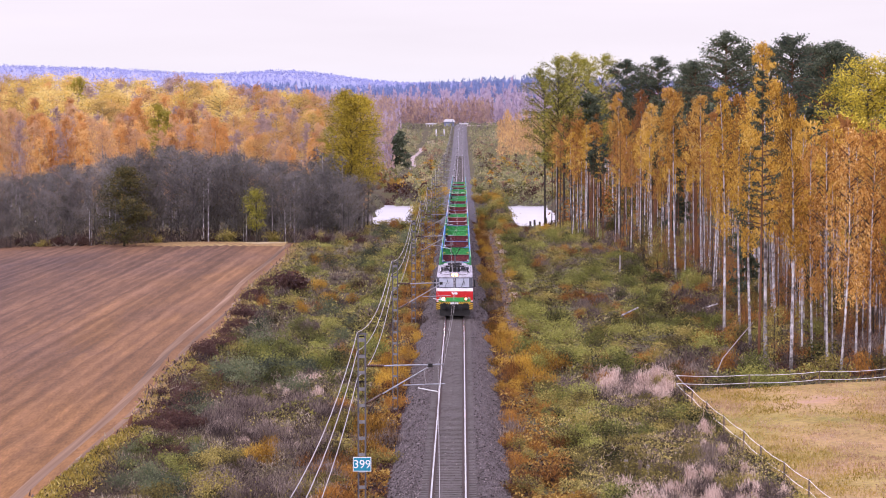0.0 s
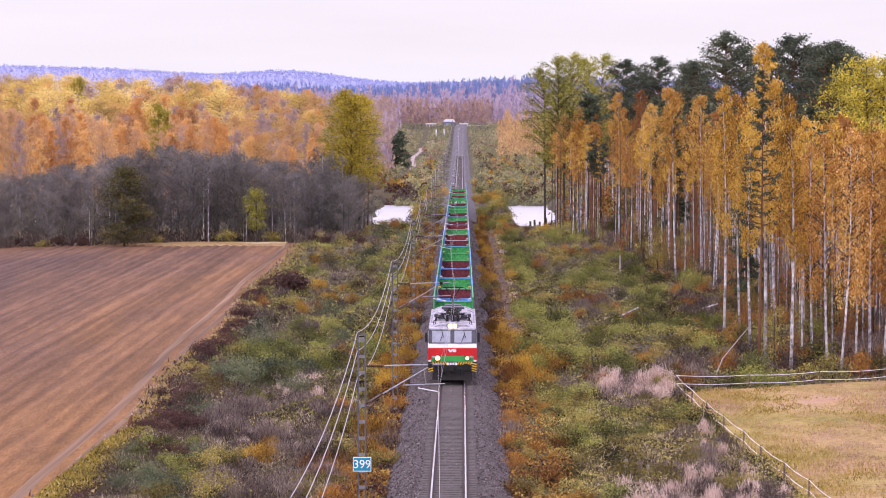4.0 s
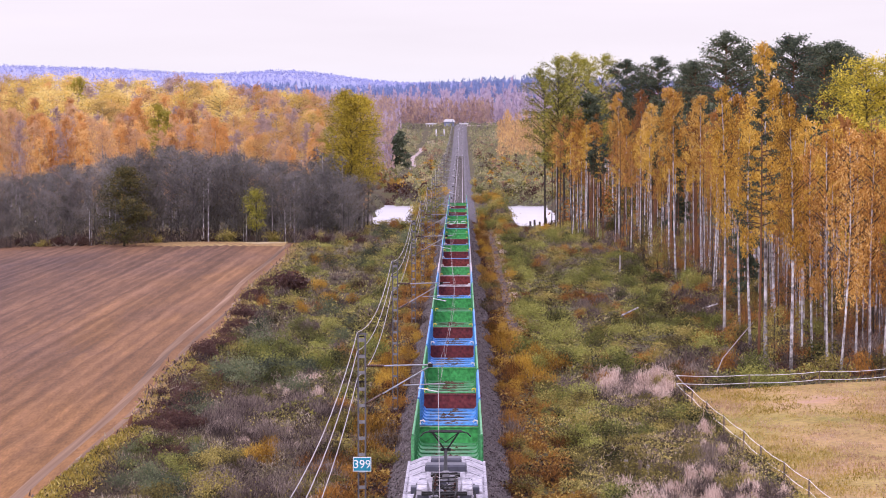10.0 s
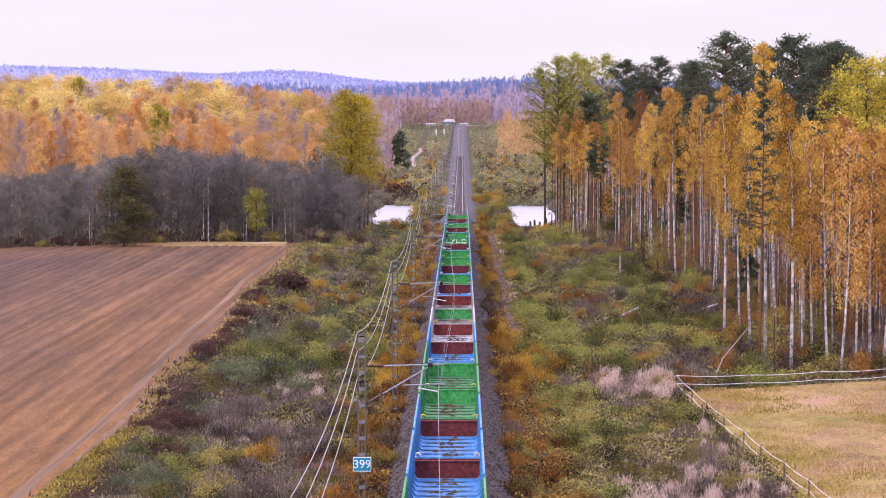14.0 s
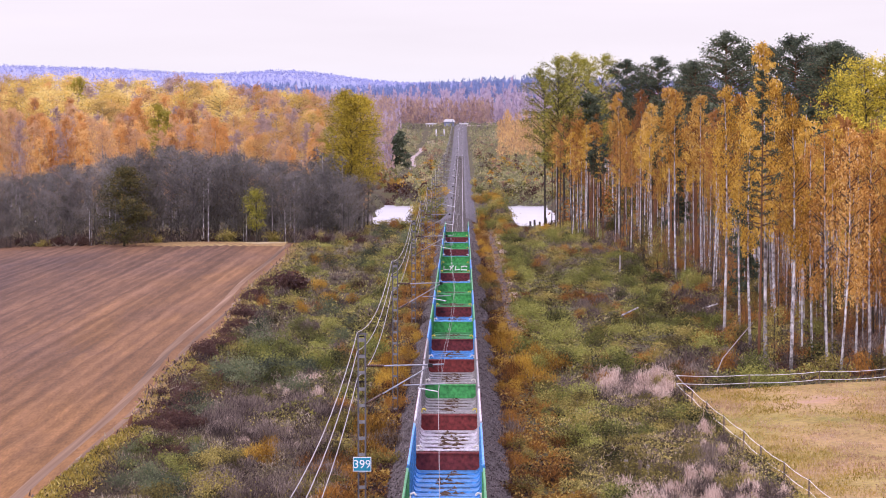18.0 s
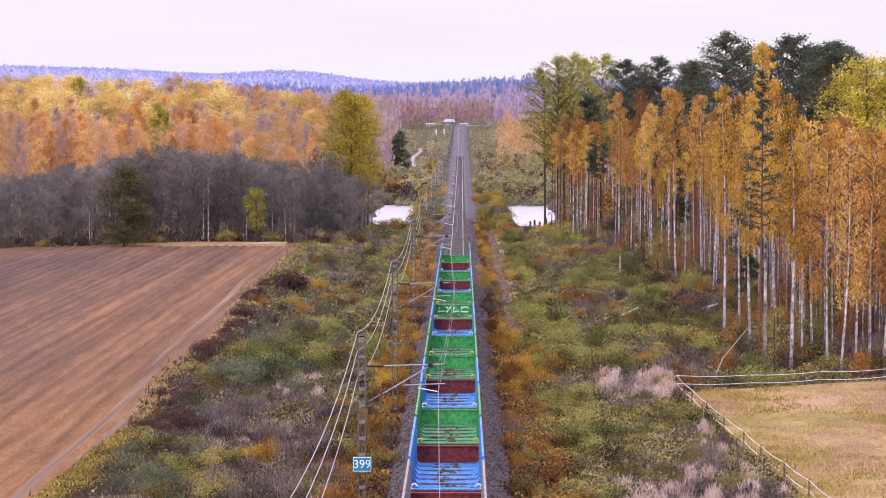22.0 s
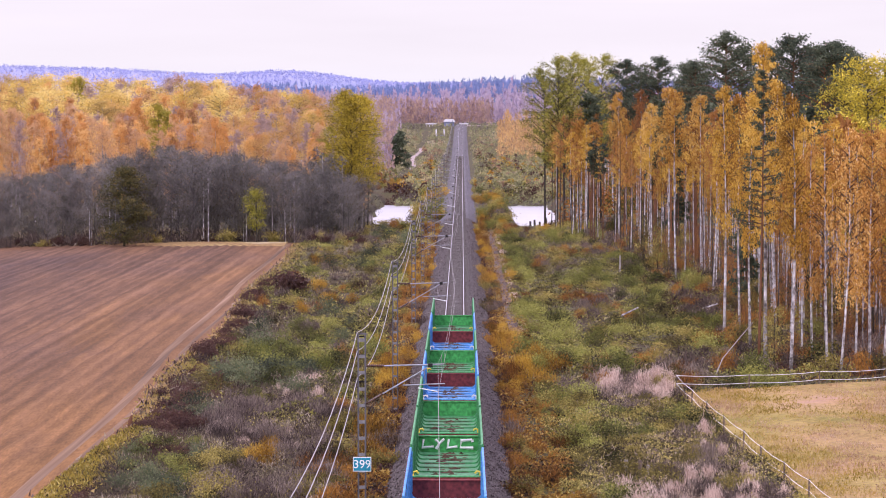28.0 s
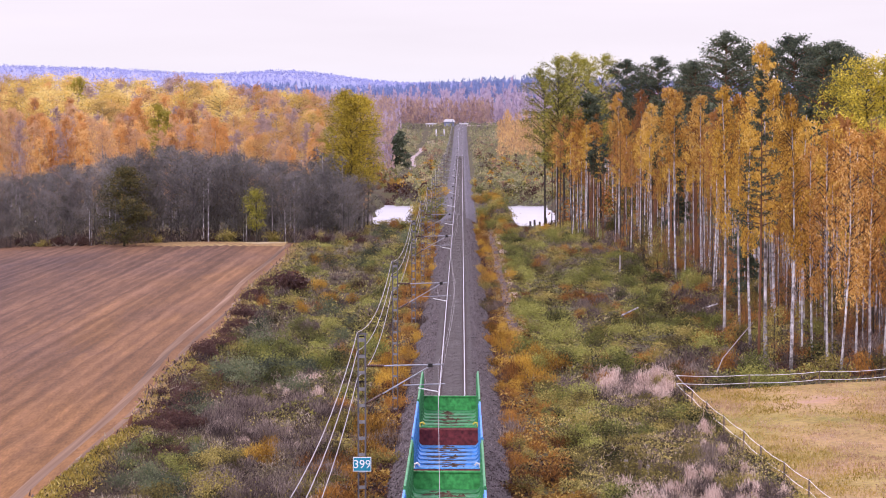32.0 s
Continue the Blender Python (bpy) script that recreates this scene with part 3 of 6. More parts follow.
i_ = (np.arange(O_.shape[0] - 1)[:, None] * O_.shape[1] + np.arange(O_.shape[1] - 1)[None]).ravel()
tagged(new("meadow", sheet_mesh("meadow", V_, np.stack([i_, i_ + 1, i_ + O_.shape[1] + 1, i_ + O_.shape[1]], 1), [M_meadow], smooth=True)),
       "yellowing mown meadow behind a tape fence", "meadow", kind="structure")

# ---------------------------------------------------------------- railway: ballast, sleepers, rails
TY = spread([(-60, 100, 20), (100, 240, 0.5), (240, 420, 1.2), (420, 700, 6), (700, 1500, 20)])


def sweep(profile, jitter=0.0, ys=TY):
    """Faces along the track through the points (x, z) of a profile."""
    P = np.array(profile, float)
    n = len(P)
    X = np.tile(P[:, 0], (len(ys), 1))
    Z = P[:, 1][None] + rail_z(ys)[:, None]
    if jitter:
        J = RNG.normal(size=X.shape) * jitter
        Z = Z + J
        X = X + RNG.normal(size=X.shape) * jitter
    V = np.stack([X.ravel(), np.repeat(ys, n), Z.ravel()], 1)
    i = (np.arange(len(ys) - 1)[:, None] * n + np.arange(n - 1)[None]).ravel()
    return V, np.stack([i, i + 1, i + n + 1, i + n], 1)


half = [(3.4, -1.55), (3.0, -1.2), (2.75, -0.98), (2.5, -0.78), (2.25, -0.58), (2.0, -0.38), (1.75, -0.24), (1.55, -0.22)]
# the farther section takes the colour paled for haze
for ys, stone, bedstone, what in ((TY[TY <= 468.5], M_ballast, M_bed, ""), (TY[TY >= 467.5], M_hazeballast, M_hazeballast, "haze-paled ")):
    for sgn in (-1, 1):
        prof = [(sgn * x, z) for x, z in half]
        V_, F_ = sweep(prof if sgn < 0 else prof[::-1], 0.035, ys)
        tagged(new("ballast_shoulder", sheet_mesh("ballast_shoulder", V_, F_, [stone])), (what or "grey ") + "crushed stone ballast shoulder", "ballast", kind="structure")
    V_, F_ = sweep([(x, -0.215) for x in np.linspace(-1.68, 1.68, 16)], 0.018, ys)
    tagged(new("track_bed", sheet_mesh("track_bed", V_, F_, [bedstone])), (what or "rust-stained ") + "ballast between the sleepers", "ballast", kind="structure")

for sgn, name in ((-1, "rail"), (1, "rail")):
    rail = thing(name, "steel rail with a bright polished top", "rail", kind="structure")
    c = sgn * 0.797
    # foot widened into dark strips that stand for the rail's shadow
    V_, F_ = sweep([(c - 0.16, -0.182), (c - 0.075, -0.165), (c - 0.012, -0.13), (c - 0.012, -0.05), (c - 0.042, -0.04), (c - 0.042, -0.006)])
    V2, F2 = sweep([(c + 0.042, -0.006), (c + 0.042, -0.04), (c + 0.012, -0.05), (c + 0.012, -0.13), (c + 0.075, -0.165), (c + 0.16, -0.182)])
    part("web", sheet_mesh("web", np.concatenate([V_, V2]), np.concatenate([F_, F2 + len(V_)]), [M_railside]), None, rail, "rusty rail side with dark strips for its shade")
    V_, F_ = sweep([(c - 0.042, -0.006), (c - 0.036, 0.0), (c + 0.036, 0.0), (c + 0.042, -0.006)])
    part("running_surface", sheet_mesh("running_surface", V_, F_, [M_railtop]), None, rail, "shiny worn running surface")

# loose stones on the shoulders and in the bed
ns = 80000
sy = 109 + 330 * RNG.random(ns) ** 1.7
sx_ = RNG.uniform(-3.35, 3.35, ns)
sz_ = np.interp(np.abs(sx_), [p[0] for p in half[::-1]], [p[1] for p in half[::-1]]) + 0.02
keep_ = (np.abs(sx_) > 1.33) | (RNG.random(ns) < 0.12)
P_ = np.stack([sx_, sy, sz_], 1)[keep_]
tagged(new("ballast_stones", tri_mesh("ballast_stones", [(leaves(P_, RNG.uniform(0.045, 0.105, len(P_)), RNG), M_stone)])), "loose grey ballast stones", "stones", kind="stuff")

sleeper_mesh = Shape().box(-1.3, -0.125, -0.23, 1.3, 0.125, -0.185, 0.012).mesh("sleeper", M_sleeper)
bed = thing("sleepers", "grey concrete sleepers under the rails", "sleepers", kind="structure")
for k in range(300):
    ob = new("sleeper", sleeper_mesh)
    ob.parent = bed
    ob.location = (0.01 * math.sin(k * 7.1), 108 + 0.61 * k, 0)
rest = Shape()
for k in range(300, 1500):
    y = 108 + 0.61 * k
    z = float(rail_z(y))
    rest.box(-1.3, y - 0.125, z - 0.23, 1.3, y + 0.125, z - 0.19)
tagged(part("sleeper_row", rest, M_sleeper, bed), kind="stuff")

# ---------------------------------------------------------------- catenary masts and wires
MAST_Y = [56.0, 115.1, 171.9, 240.0, 293.0, 352.0, 411.0, 470.0, 529.0, 590.0, 652.0, 714.0, 776.0, 838.0, 900.0, 962.0, 1024.0, 1086.0, 1148.0, 1210.0, 1272.0]


def build_mast():
    t = thing("catenary_mast", "grey lattice steel catenary mast with a cantilever arm", "catenary mast", group="catenary masts along the track")
    for sx in (-1, 1):
        p = Shape().box(-3.64 + sx * 0.15 - 0.035, -0.07, -1.9, -3.64 + sx * 0.15 + 0.035, 0.07, 8.1, 0.01)
        part("post", p, M_mast, t)
    for k in range(14):
        z = -1.3 + k * 0.70
        part("batten", Shape().box(-3.77, -0.085, z, -3.51, -0.065, z + 0.14), M_batten, t, "pale riveted batten plate")
    part("footing", Shape().box(-4.0, -0.3, -2.4, -3.28, 0.3, -1.55, 0.05), M_sleeper, t, "concrete footing")
    part("cap", Shape().box(-3.86, -0.09, 8.1, -3.44, 0.09, 8.16), M_mast, t)
    ins = Shape()
    for k in range(8):
        ins.tube([(-3.42 + k * 0.085, 0, 6.76), (-3.38 + k * 0.085, 0, 6.76)], 0.075, 8)
    ins.tube([(-3.5, 0, 6.76), (-2.7, 0, 6.76)], 0.04, 6)
    part("insulator", ins, M_insul, t, "ribbed brown insulator")
    part("top_tube", Shape().tube([(-2.7, 0, 6.76), (-0.15, 0, 6.83)], 0.035, 6), M_galv, t)
    d = Shape()
    for k in range(7):
        a = k / 7
        d.tube([(-3.3 + 0.5 * a, 0, 5.22 + 0.32 * a), (-3.26 + 0.5 * a, 0, 5.245 + 0.32 * a)], 0.075, 8)
    d.tube([(-3.5, 0, 5.12), (-2.75, 0, 5.57)], 0.04, 6)
    part("strut_insulator", d, M_insul, t, "ribbed brown insulator")
    part("strut", Shape().tube([(-2.75, 0, 5.57), (-0.72, 0, 6.76)], 0.032, 6), M_galv, t)
    part("clamp", Shape().box(-0.82, -0.06, 6.7, -0.62, 0.06, 6.86), M_dark, t)
    part("registration_tube", Shape().tube([(-1.9, 0, 5.93), (-0.1, 0, 6.0)], 0.028, 6), M_galv, t)
    part("hanger_wire", Shape().tube([(-1.0, 0, 6.6), (-0.9, 0, 5.97)], 0.012, 4), M_wire, t)
    part("steady_arm", Shape().tube([(-1.25, 0, 5.82), (-0.4, 0, 5.66)], 0.022, 6), M_signwhite, t, "pale steady arm")
    for z in (8.02, 7.22, 6.08):
        b = Shape().box(-3.86, -0.03, z - 0.03, -3.5, 0.03, z + 0.03)
        b.tube([(-3.84, 0, z - 0.02), (-3.84, 0, z + 0.16)], 0.05, 8)
        part("bracket", b, M_dark, t)
    return t


masts = []
first = build_mast()
for k, y in enumerate(MAST_Y):
    m = pose(0.02 * math.sin(k * 3.7), y, float(rail_z(y)))
    if k == 0:
        first.matrix_world = m
        masts.append(first)
    else:
        masts.append(copy_thing(first, m))

# kilometre plate on the nearest visible mast
plate = thing("kilometre_sign", "blue enamel kilometre plate reading 399 with white border", "sign", pose(-3.64, 115.1 - 0.12, 2.56))
part("border", Shape().box(-0.39, 0.0, -0.31, 0.39, 0.02, 0.31, 0.0), M_signwhite, plate, "white border")
part("panel", Shape().box(-0.36, -0.012, -0.275, 0.36, 0.0, 0.275), M_signblue, plate, "blue plate")
txt = bpy.data.curves.new("digits", "FONT")
txt.body, txt.align_x, txt.align_y, txt.size, txt.extrude, txt.offset = "399", "CENTER", "CENTER", 0.5, 0.004, 0.0
tob = new("digits_source", txt)
bpy.context.view_layer.update()
dg = bpy.data.meshes.new_from_object(tob.evaluated_get(bpy.context.evaluated_depsgraph_get()))
bpy.data.objects.remove(tob)
dg.materials.clear()
dg.materials.append(M_signwhite)
digits = part("digits", dg, None, plate, "white digits 399")
digits.matrix_local = pose(0, -0.018, -0.01, 90, 0, 0)


def wire(name, label, x0, zs, sag, r, rows=MAST_Y, stagger=0.0):
    pts = []
    for k in range(len(rows) - 1):
        a, b = rows[k], rows[k + 1]
        n = 10 if a < 400 else 4
        for j in range(n):
            f = j / n
            y = a + (b - a) * f
            sx = stagger * ((-1 if k % 2 else 1) * (1 - 2 * f))
            pts.append((x0 + sx, y, zs + float(rail_z(y)) - 4 * sag * f * (1 - f)))
    s = Shape().tube(pts, r, 4, cap=False)
    return solid(name, s, M_wire, label, "wire")


for z in (8.2, 7.4, 6.26):
    wire("feeder_wire", "sagging grey feeder wire on the mast brackets", -3.84, z, 1.0, 0.017)
wire("contact_wire", "taut contact wire over the track", -0.1, 5.62, 0.12, 0.0065, stagger=0.3)
wire("messenger_wire", "messenger wire carrying the contact wire", -0.1, 6.9, 0.85, 0.0055, stagger=0.3)
dr = Shape()
for k in range(len(MAST_Y) - 1):
    a, b = MAST_Y[k], MAST_Y[k + 1]
    if a < 420:
        for j in range(1, 7):
            f = j / 7
            y = a + (b - a) * f
            sx = 0.3 * (-1 if k % 2 else 1) * (1 - 2 * f)
            dr.tube([(-0.1 + sx, y, 6.9 - 3.4 * f * (1 - f)), (-0.1 + sx, y, 5.62 - 0.48 * f * (1 - f))], 0.005, 3, cap=False)
solid("dropper_wires", dr, M_wire, "thin dropper wires between messenger and contact wire", "wire", kind="stuff")

# ---------------------------------------------------------------- the train
SPEED = 14.35


def build_locomotive():
    t = thing("locomotive", "red, white and green electric freight locomotive with lit headlights", "locomotive")
    W = 1.58
    # body sides and roof in cross-section, drawn along the length
    part("body", Shape().box(-W, 0.75, 0.98, W, 17.9, 3.3), M_lwhite, t, "white body sides")
    prof = [(-W, 3.3), (W, 3.3), (W - 0.12, 3.5), (0.9, 3.72), (-0.9, 3.72), (-W + 0.12, 3.5)]
    part("roof", Shape().prism(prof, "y", 0.75, 17.9), M_roof, t, "dirty light grey roof")
    for k in range(9):
        y = 1.6 + 1.9 * k
        part("roof_seam", Shape().prism([(x * 1.004, z + 0.012) for x, z in prof], "y", y, y + 0.05), M_lgrey, t)
    part("side_band", Shape().box(-W - 0.012, 0.3, 1.3, W + 0.012, 17.9, 2.2), M_lred, t, "red side band")
    # front: leaning windscreen above an upright apron
    part("front_apron", Shape().prism([(0.0, 0.98), (0.8, 0.98), (0.8, 2.27), (0.0, 2.27), (-0.02, 2.2)], "x", -W, W), M_lred, t, "red front apron")
    part("white_band", Shape().prism([(-0.02, 2.26), (0.8, 2.26), (0.8, 2.53), (0.06, 2.53), (-0.02, 2.3)], "x", -W - 0.006, W + 0.006), M_lwhite, t, "white band below the windscreen")
    part("window_band", Shape().prism([(0.07, 2.52), (0.8, 2.52), (0.8, 3.46), (0.36, 3.46)], "x", -W + 0.02, W - 0.02), M_lgrey, t, "dark grey window surround")
    for x0, x1 in ((-1.33, -0.13), (0.13, 1.25)):
        g = part("windscreen", Shape().prism([(0.085, 2.60), (0.2, 2.60), (0.4, 3.36), (0.31, 3.36)], "x", x0, x1), M_glass, t, "windscreen with sky reflection put into its pale colour")
        part("wiper", Shape().tube([((x0 + x1) / 2 - 0.1, 0.06, 2.62), ((x0 + x1) / 2 + 0.12, 0.21, 3.2)], 0.02, 4), M_black, g)
        part("wiper_arm", Shape().tube([((x0 + x1) / 2 + 0.05, 0.24, 3.34), ((x0 + x1) / 2 + 0.18, 0.13, 2.9)], 0.018, 4), M_black, g)
    part("brow", Shape().prism([(0.28, 3.44), (1.9, 3.44), (1.9, 3.74), (1.3, 3.72), (0.38, 3.52)], "x", -W + 0.06, W - 0.06), M_lbrow, t, "pale grey roof front")
    part("green_band", Shape().box(-1.38, -0.035, 1.36, 1.38, 0.05, 1.72, 0.02), M_lgreen, t, "green band with the headlamps")
    # warning stripes on the buffer beam
    beam = part("buffer_beam", Shape().box(-W - 0.02, -0.05, 0.68, W + 0.02, 0.5, 1.35, 0.02), M_black, t, "black buffer beam with yellow warning stripes")
    for sx in (-1, 1):
        for k in range(9):
            x = sx * (0.35 + k * 0.165)
            if abs(x) < 1.45 and k < 6:
                part("stripe", Shape().prism([(x - 0.05, 1.16), (x + 0.035, 1.16), (x + 0.035 + sx * 0.1, 1.345), (x - 0.05 + sx * 0.1, 1.345)], "y", -0.06, -0.045), M_stripe, beam)
        for k in range(4):
            z = 0.68 + k * 0.16
            part("stripe", Shape().prism([(sx * 1.26, z + 0.06), (sx * 1.26, z + 0.14), (sx * 1.59, z + 0.03 + 0.02), (sx * 1.59, z - 0.02 if z > 0.7 else 0.69)], "y", -0.06, -0.045), M_stripe, beam)
    part("number_bars", Shape().box(-0.36, -0.066, 1.13, -0.23, -0.05, 1.3).box(-0.19, -0.066, 1.13, -0.05, -0.05, 1.3).box(0.0, -0.066, 1.13, 0.13, -0.05, 1.3).box(0.17, -0.066, 1.13, 0.31, -0.05, 1.3), M_lwhite, beam, "white running number bars")
    part("emblem", Shape().prism([(-0.3, 2.16), (-0.16, 1.98), (-0.06, 1.98), (0.0, 2.06), (0.06, 1.98), (0.2, 1.98), (0.27, 2.06), (0.2, 2.18), (-0.05, 2.18), (-0.1, 2.08), (-0.16, 2.17)], "y", -0.06, 0.0), M_lwhite, t, "white wing-shaped emblem")
    part("plate", Shape().box(-0.22, -0.055, 1.82, 0.22, 0.0, 1.92), M_lred, t)
    for x in (-0.97, 0.97):
        h = part("headlight", Shape().tube([(x, -0.13, 1.6), (x, 0.05, 1.6)], 0.17, 12), M_lgrey, t, "round lit headlight")
        # ring added for the lamp's halo
        part("reflector", Shape().tube([(x, -0.15, 1.6), (x, -0.131, 1.6)], 0.165 if x < 0 else 0.12, 14), M_lampring, h, "glowing orange rim standing for the lamp halo")
        part("lens", Shape().tube([(x, -0.17, 1.6), (x, -0.151, 1.6)], 0.12 if x < 0 else 0.08, 12), M_lamp, h, "glowing warm lens")
        part("marker_light", Shape().tube([(x * 1.28, -0.1, 1.66), (x * 1.28, 0.02, 1.66)], 0.09, 10), M_roof, t, "unlit marker light")
    for sx in (-1, 1):
        part("lamp_hood", Shape().prism([(sx * 0.72, 1.74), (sx * 1.22, 1.74), (sx * 0.97, 1.92)], "y", -0.1, 0.02), M_lred, t, "red hood over the headlight")
        part("corner_patch", Shape().box(sx * 1.48 - 0.09, -0.03, 1.36, sx * 1.48 + 0.09, 0.05, 1.46), M_lwhite, t, "white corner patch")
        part("lamp_bracket", Shape().box(sx * 1.22 - 0.08, -0.09, 1.62, sx * 1.22 + 0.08, 0.02, 1.74, 0.02), M_lwhite, t, "white lamp bracket")
    pod = part("top_light", Shape().box(-0.38, 0.39, 3.46, 0.38, 1.3, 3.84, 0.07), M_roof, t, "roof headlight pod")
    for x in (-0.145, 0.145):
        # halo of the roof lamp as a glowing ring
        part("reflector", Shape().tube([(x, 0.36, 3.66), (x, 0.385, 3.66)], 0.17, 14), M_lampring, pod, "glowing orange rim standing for the lamp halo")
        part("lens", Shape().tube([(x, 0.33, 3.66), (x, 0.359, 3.66)], 0.105, 12), M_lamp, pod, "glowing warm lens")
    for sx in (-1, 1):
        part("mirror", Shape().box(sx * (W + 0.14) - 0.07, 0.5, 2.6, sx * (W + 0.14) + 0.07, 0.62, 3.22, 0.02), M_black, t, "black side mirror")
        part("mirror_arm", Shape().box(min(sx * W, sx * (W + 0.1)), 0.54, 3.0, max(sx * W, sx * (W + 0.1)), 0.58, 3.05), M_black, t)
        part("buffer", Shape().tube([(sx * 0.9, -0.55, 1.04), (sx * 0.9, -0.5, 1.04), (sx * 0.9, -0.05, 1.04)], [0.24, 0.24, 0.11], 12), M_dark, t)
        part("handrail", Shape().tube([(sx * 1.2, -0.06, 2.6), (sx * 0.3, -0.06, 2.56)], 0.018, 5), M_dark, t)
        part("roof_gutter", Shape().box(sx * 1.5 - 0.05, 0.8, 3.46, sx * 1.5 + 0.05, 17.8, 3.54), M_roof, t)
        part("bogie", Shape().box(sx * 0.95 - 0.3, 1.9, 0.25, sx * 0.95 + 0.3, 7.0, 0.9, 0.05).box(sx * 0.95 - 0.3, 11.5, 0.25, sx * 0.95 + 0.3, 16.6, 0.9, 0.05), M_dark, t)
    for y in (2.4, 4.5, 6.5, 12.0, 14.1, 16.1):
        part("wheelset", Shape().tube([(-0.84, y, 0.62), (-0.70, y, 0.62), (-0.68, y, 0.62), (0.68, y, 0.62), (0.70, y, 0.62), (0.84, y, 0.62)], [0.62, 0.62, 0.1, 0.1, 0.62, 0.62], 16), M_dark, t)
    part("plough", Shape().prism([(-0.25, 0.16), (0.3, 0.16), (0.3, 0.68), (-0.05, 0.68)], "x", -1.3, 1.3), M_dark, t, "dark snow plough")
    part("coupler", Shape().box(-0.16, -0.5, 0.8, 0.16, 0.3, 1.15, 0.04).box(-0.28, -0.62, 0.78, 0.12, -0.35, 1.18, 0.05), M_dark, t, "knuckle coupler")
    hoses = Shape()
    for x in (-0.65, -0.45, 0.45, 0.62):
        hoses.tube([(x, -0.1, 0.95), (x * 1.03, -0.25, 0.7), (x * 0.95, -0.2, 0.45)], 0.03, 5)
    part("brake_hose", hoses, M_black, t)
    # roof gear: pale ledges, a dark cross seam, two tall boxes and a crowded middle
    part("roof_deck", Shape().box(-0.75, 1.9, 3.70, 0.75, 17.0, 3.80, 0.04), M_roof, t)
    part("cross_seam", Shape().prism([(x * 1.006, z + 0.02) for x, z in prof], "y", 2.85, 3.1), M_lgrey, t, "dark seam across the roof")
    for sx in (-1, 1):
        part("roof_box", Shape().prism([(sx * 0.48, 3.74), (sx * 1.02, 3.68), (sx * 0.98, 4.22), (sx * 0.62, 4.30)], "y", 3.9, 6.6), M_roof, t, "pale grey sloping roof box")
        part("box_lid", Shape().box(sx * 0.8 - 0.18, 4.0, 4.27, sx * 0.8 + 0.18, 4.9, 4.34, 0.02), M_lbrow, t)
        part("box_lid", Shape().box(sx * 0.8 - 0.18, 5.2, 4.27, sx * 0.8 + 0.18, 6.2, 4.34, 0.02), M_lbrow, t)
        part("louvre", Shape().box(sx * 0.75 - 0.2, 3.86, 3.86, sx * 0.75 + 0.2, 3.9, 4.12), M_lgrey, t, "dark louvre")
        part("side_hatch", Shape().box(sx * 1.22 - 0.14, 3.5, 3.52, sx * 1.22 + 0.14, 6.9, 3.74, 0.03), M_lbrow, t)
        part("side_hatch", Shape().box(sx * 1.18 - 0.2, 8.0, 3.52, sx * 1.18 + 0.2, 12.0, 3.70, 0.03), M_lbrow, t)
        part("air_intake", Shape().box(sx * 0.95 - 0.3, 7.2, 3.62, sx * 0.95 + 0.3, 7.8, 3.95, 0.04), M_lgrey, t)
        part("roof_conduit", Shape().tube([(sx * 1.12, 1.4, 3.72), (sx * 1.12, 3.4, 3.76), (sx * 1.05, 9.0, 3.8)], 0.04, 5), M_dark, t)
        part("hand_rail", Shape().tube([(sx * 1.25, 1.2, 3.66), (sx * 1.25, 1.25, 3.86), (sx * 1.25, 2.6, 3.86), (sx * 1.25, 2.65, 3.66)], 0.022, 5), M_dark, t)
        part("roof_step", Shape().box(sx * 0.92 - 0.22, 2.1, 3.68, sx * 0.92 + 0.22, 2.7, 3.80, 0.03), M_lbrow, t, "pale roof step")
        part("cable_bend", Shape().tube([(sx * 0.4, 2.4, 3.84), (sx * 0.62, 2.7, 4.1), (sx * 1.1, 3.3, 3.98), (sx * 1.2, 3.6, 3.74)], 0.035, 5), M_dark, t, "dark bent cable")
    for y in (2.5, 3.2, 3.8, 4.6, 5.4, 6.6, 7.6, 8.8):
        for x in (-0.36, 0.02, 0.36):
            if x == 0.02 and y > 5:
                continue
            ins = Shape()
            for k in range(4):
                ins.tube([(x, y, 3.80 + k * 0.09), (x, y, 3.85 + k * 0.09)], 0.105, 8)
            ins.tube([(x, y, 3.72), (x, y, 4.2)], 0.05, 6)
            part("roof_insulator", ins, M_insul if y > 3.5 else M_dark, t, "dark roof insulator")
        part("busbar", Shape().tube([(-0.45, y, 4.2), (0.45, y + 0.12, 4.24)], 0.03, 5), M_dark, t)
    for x in (-0.36, 0.36):
        part("roof_cable", Shape().tube([(x, 2.5, 4.22), (x * 1.2, 5.0, 4.3), (x, 8.8, 4.2)], 0.028, 5), M_dark, t)
    for k in range(18):
        y = 2.3 + k * 0.42
        x = 0.34 * math.sin(k * 2.4)
        part("roof_fitting", Shape().box(x - 0.13, y, 3.78, x + 0.13, y + 0.26, 3.96 + 0.13 * (k % 3), 0.03), (M_dark, M_lgrey, M_batten)[k % 3], t, "dark roof fitting")
    for y, w in ((12.6, 0.8), (14.6, 0.6)):
        part("roof_box", Shape().box(-w, y, 3.80, w, y + 0.9, 4.05, 0.06), M_lgrey, t, "dark grey roof equipment box")
    # lowered pantograph in front, raised pantograph behind
    low = part("folded_pantograph", Shape().box(-0.8, 3.3, 4.18, 0.8, 3.42, 4.26).box(-0.8, 3.7, 4.18, 0.8, 3.82, 4.26), M_dark, t, "folded pantograph")
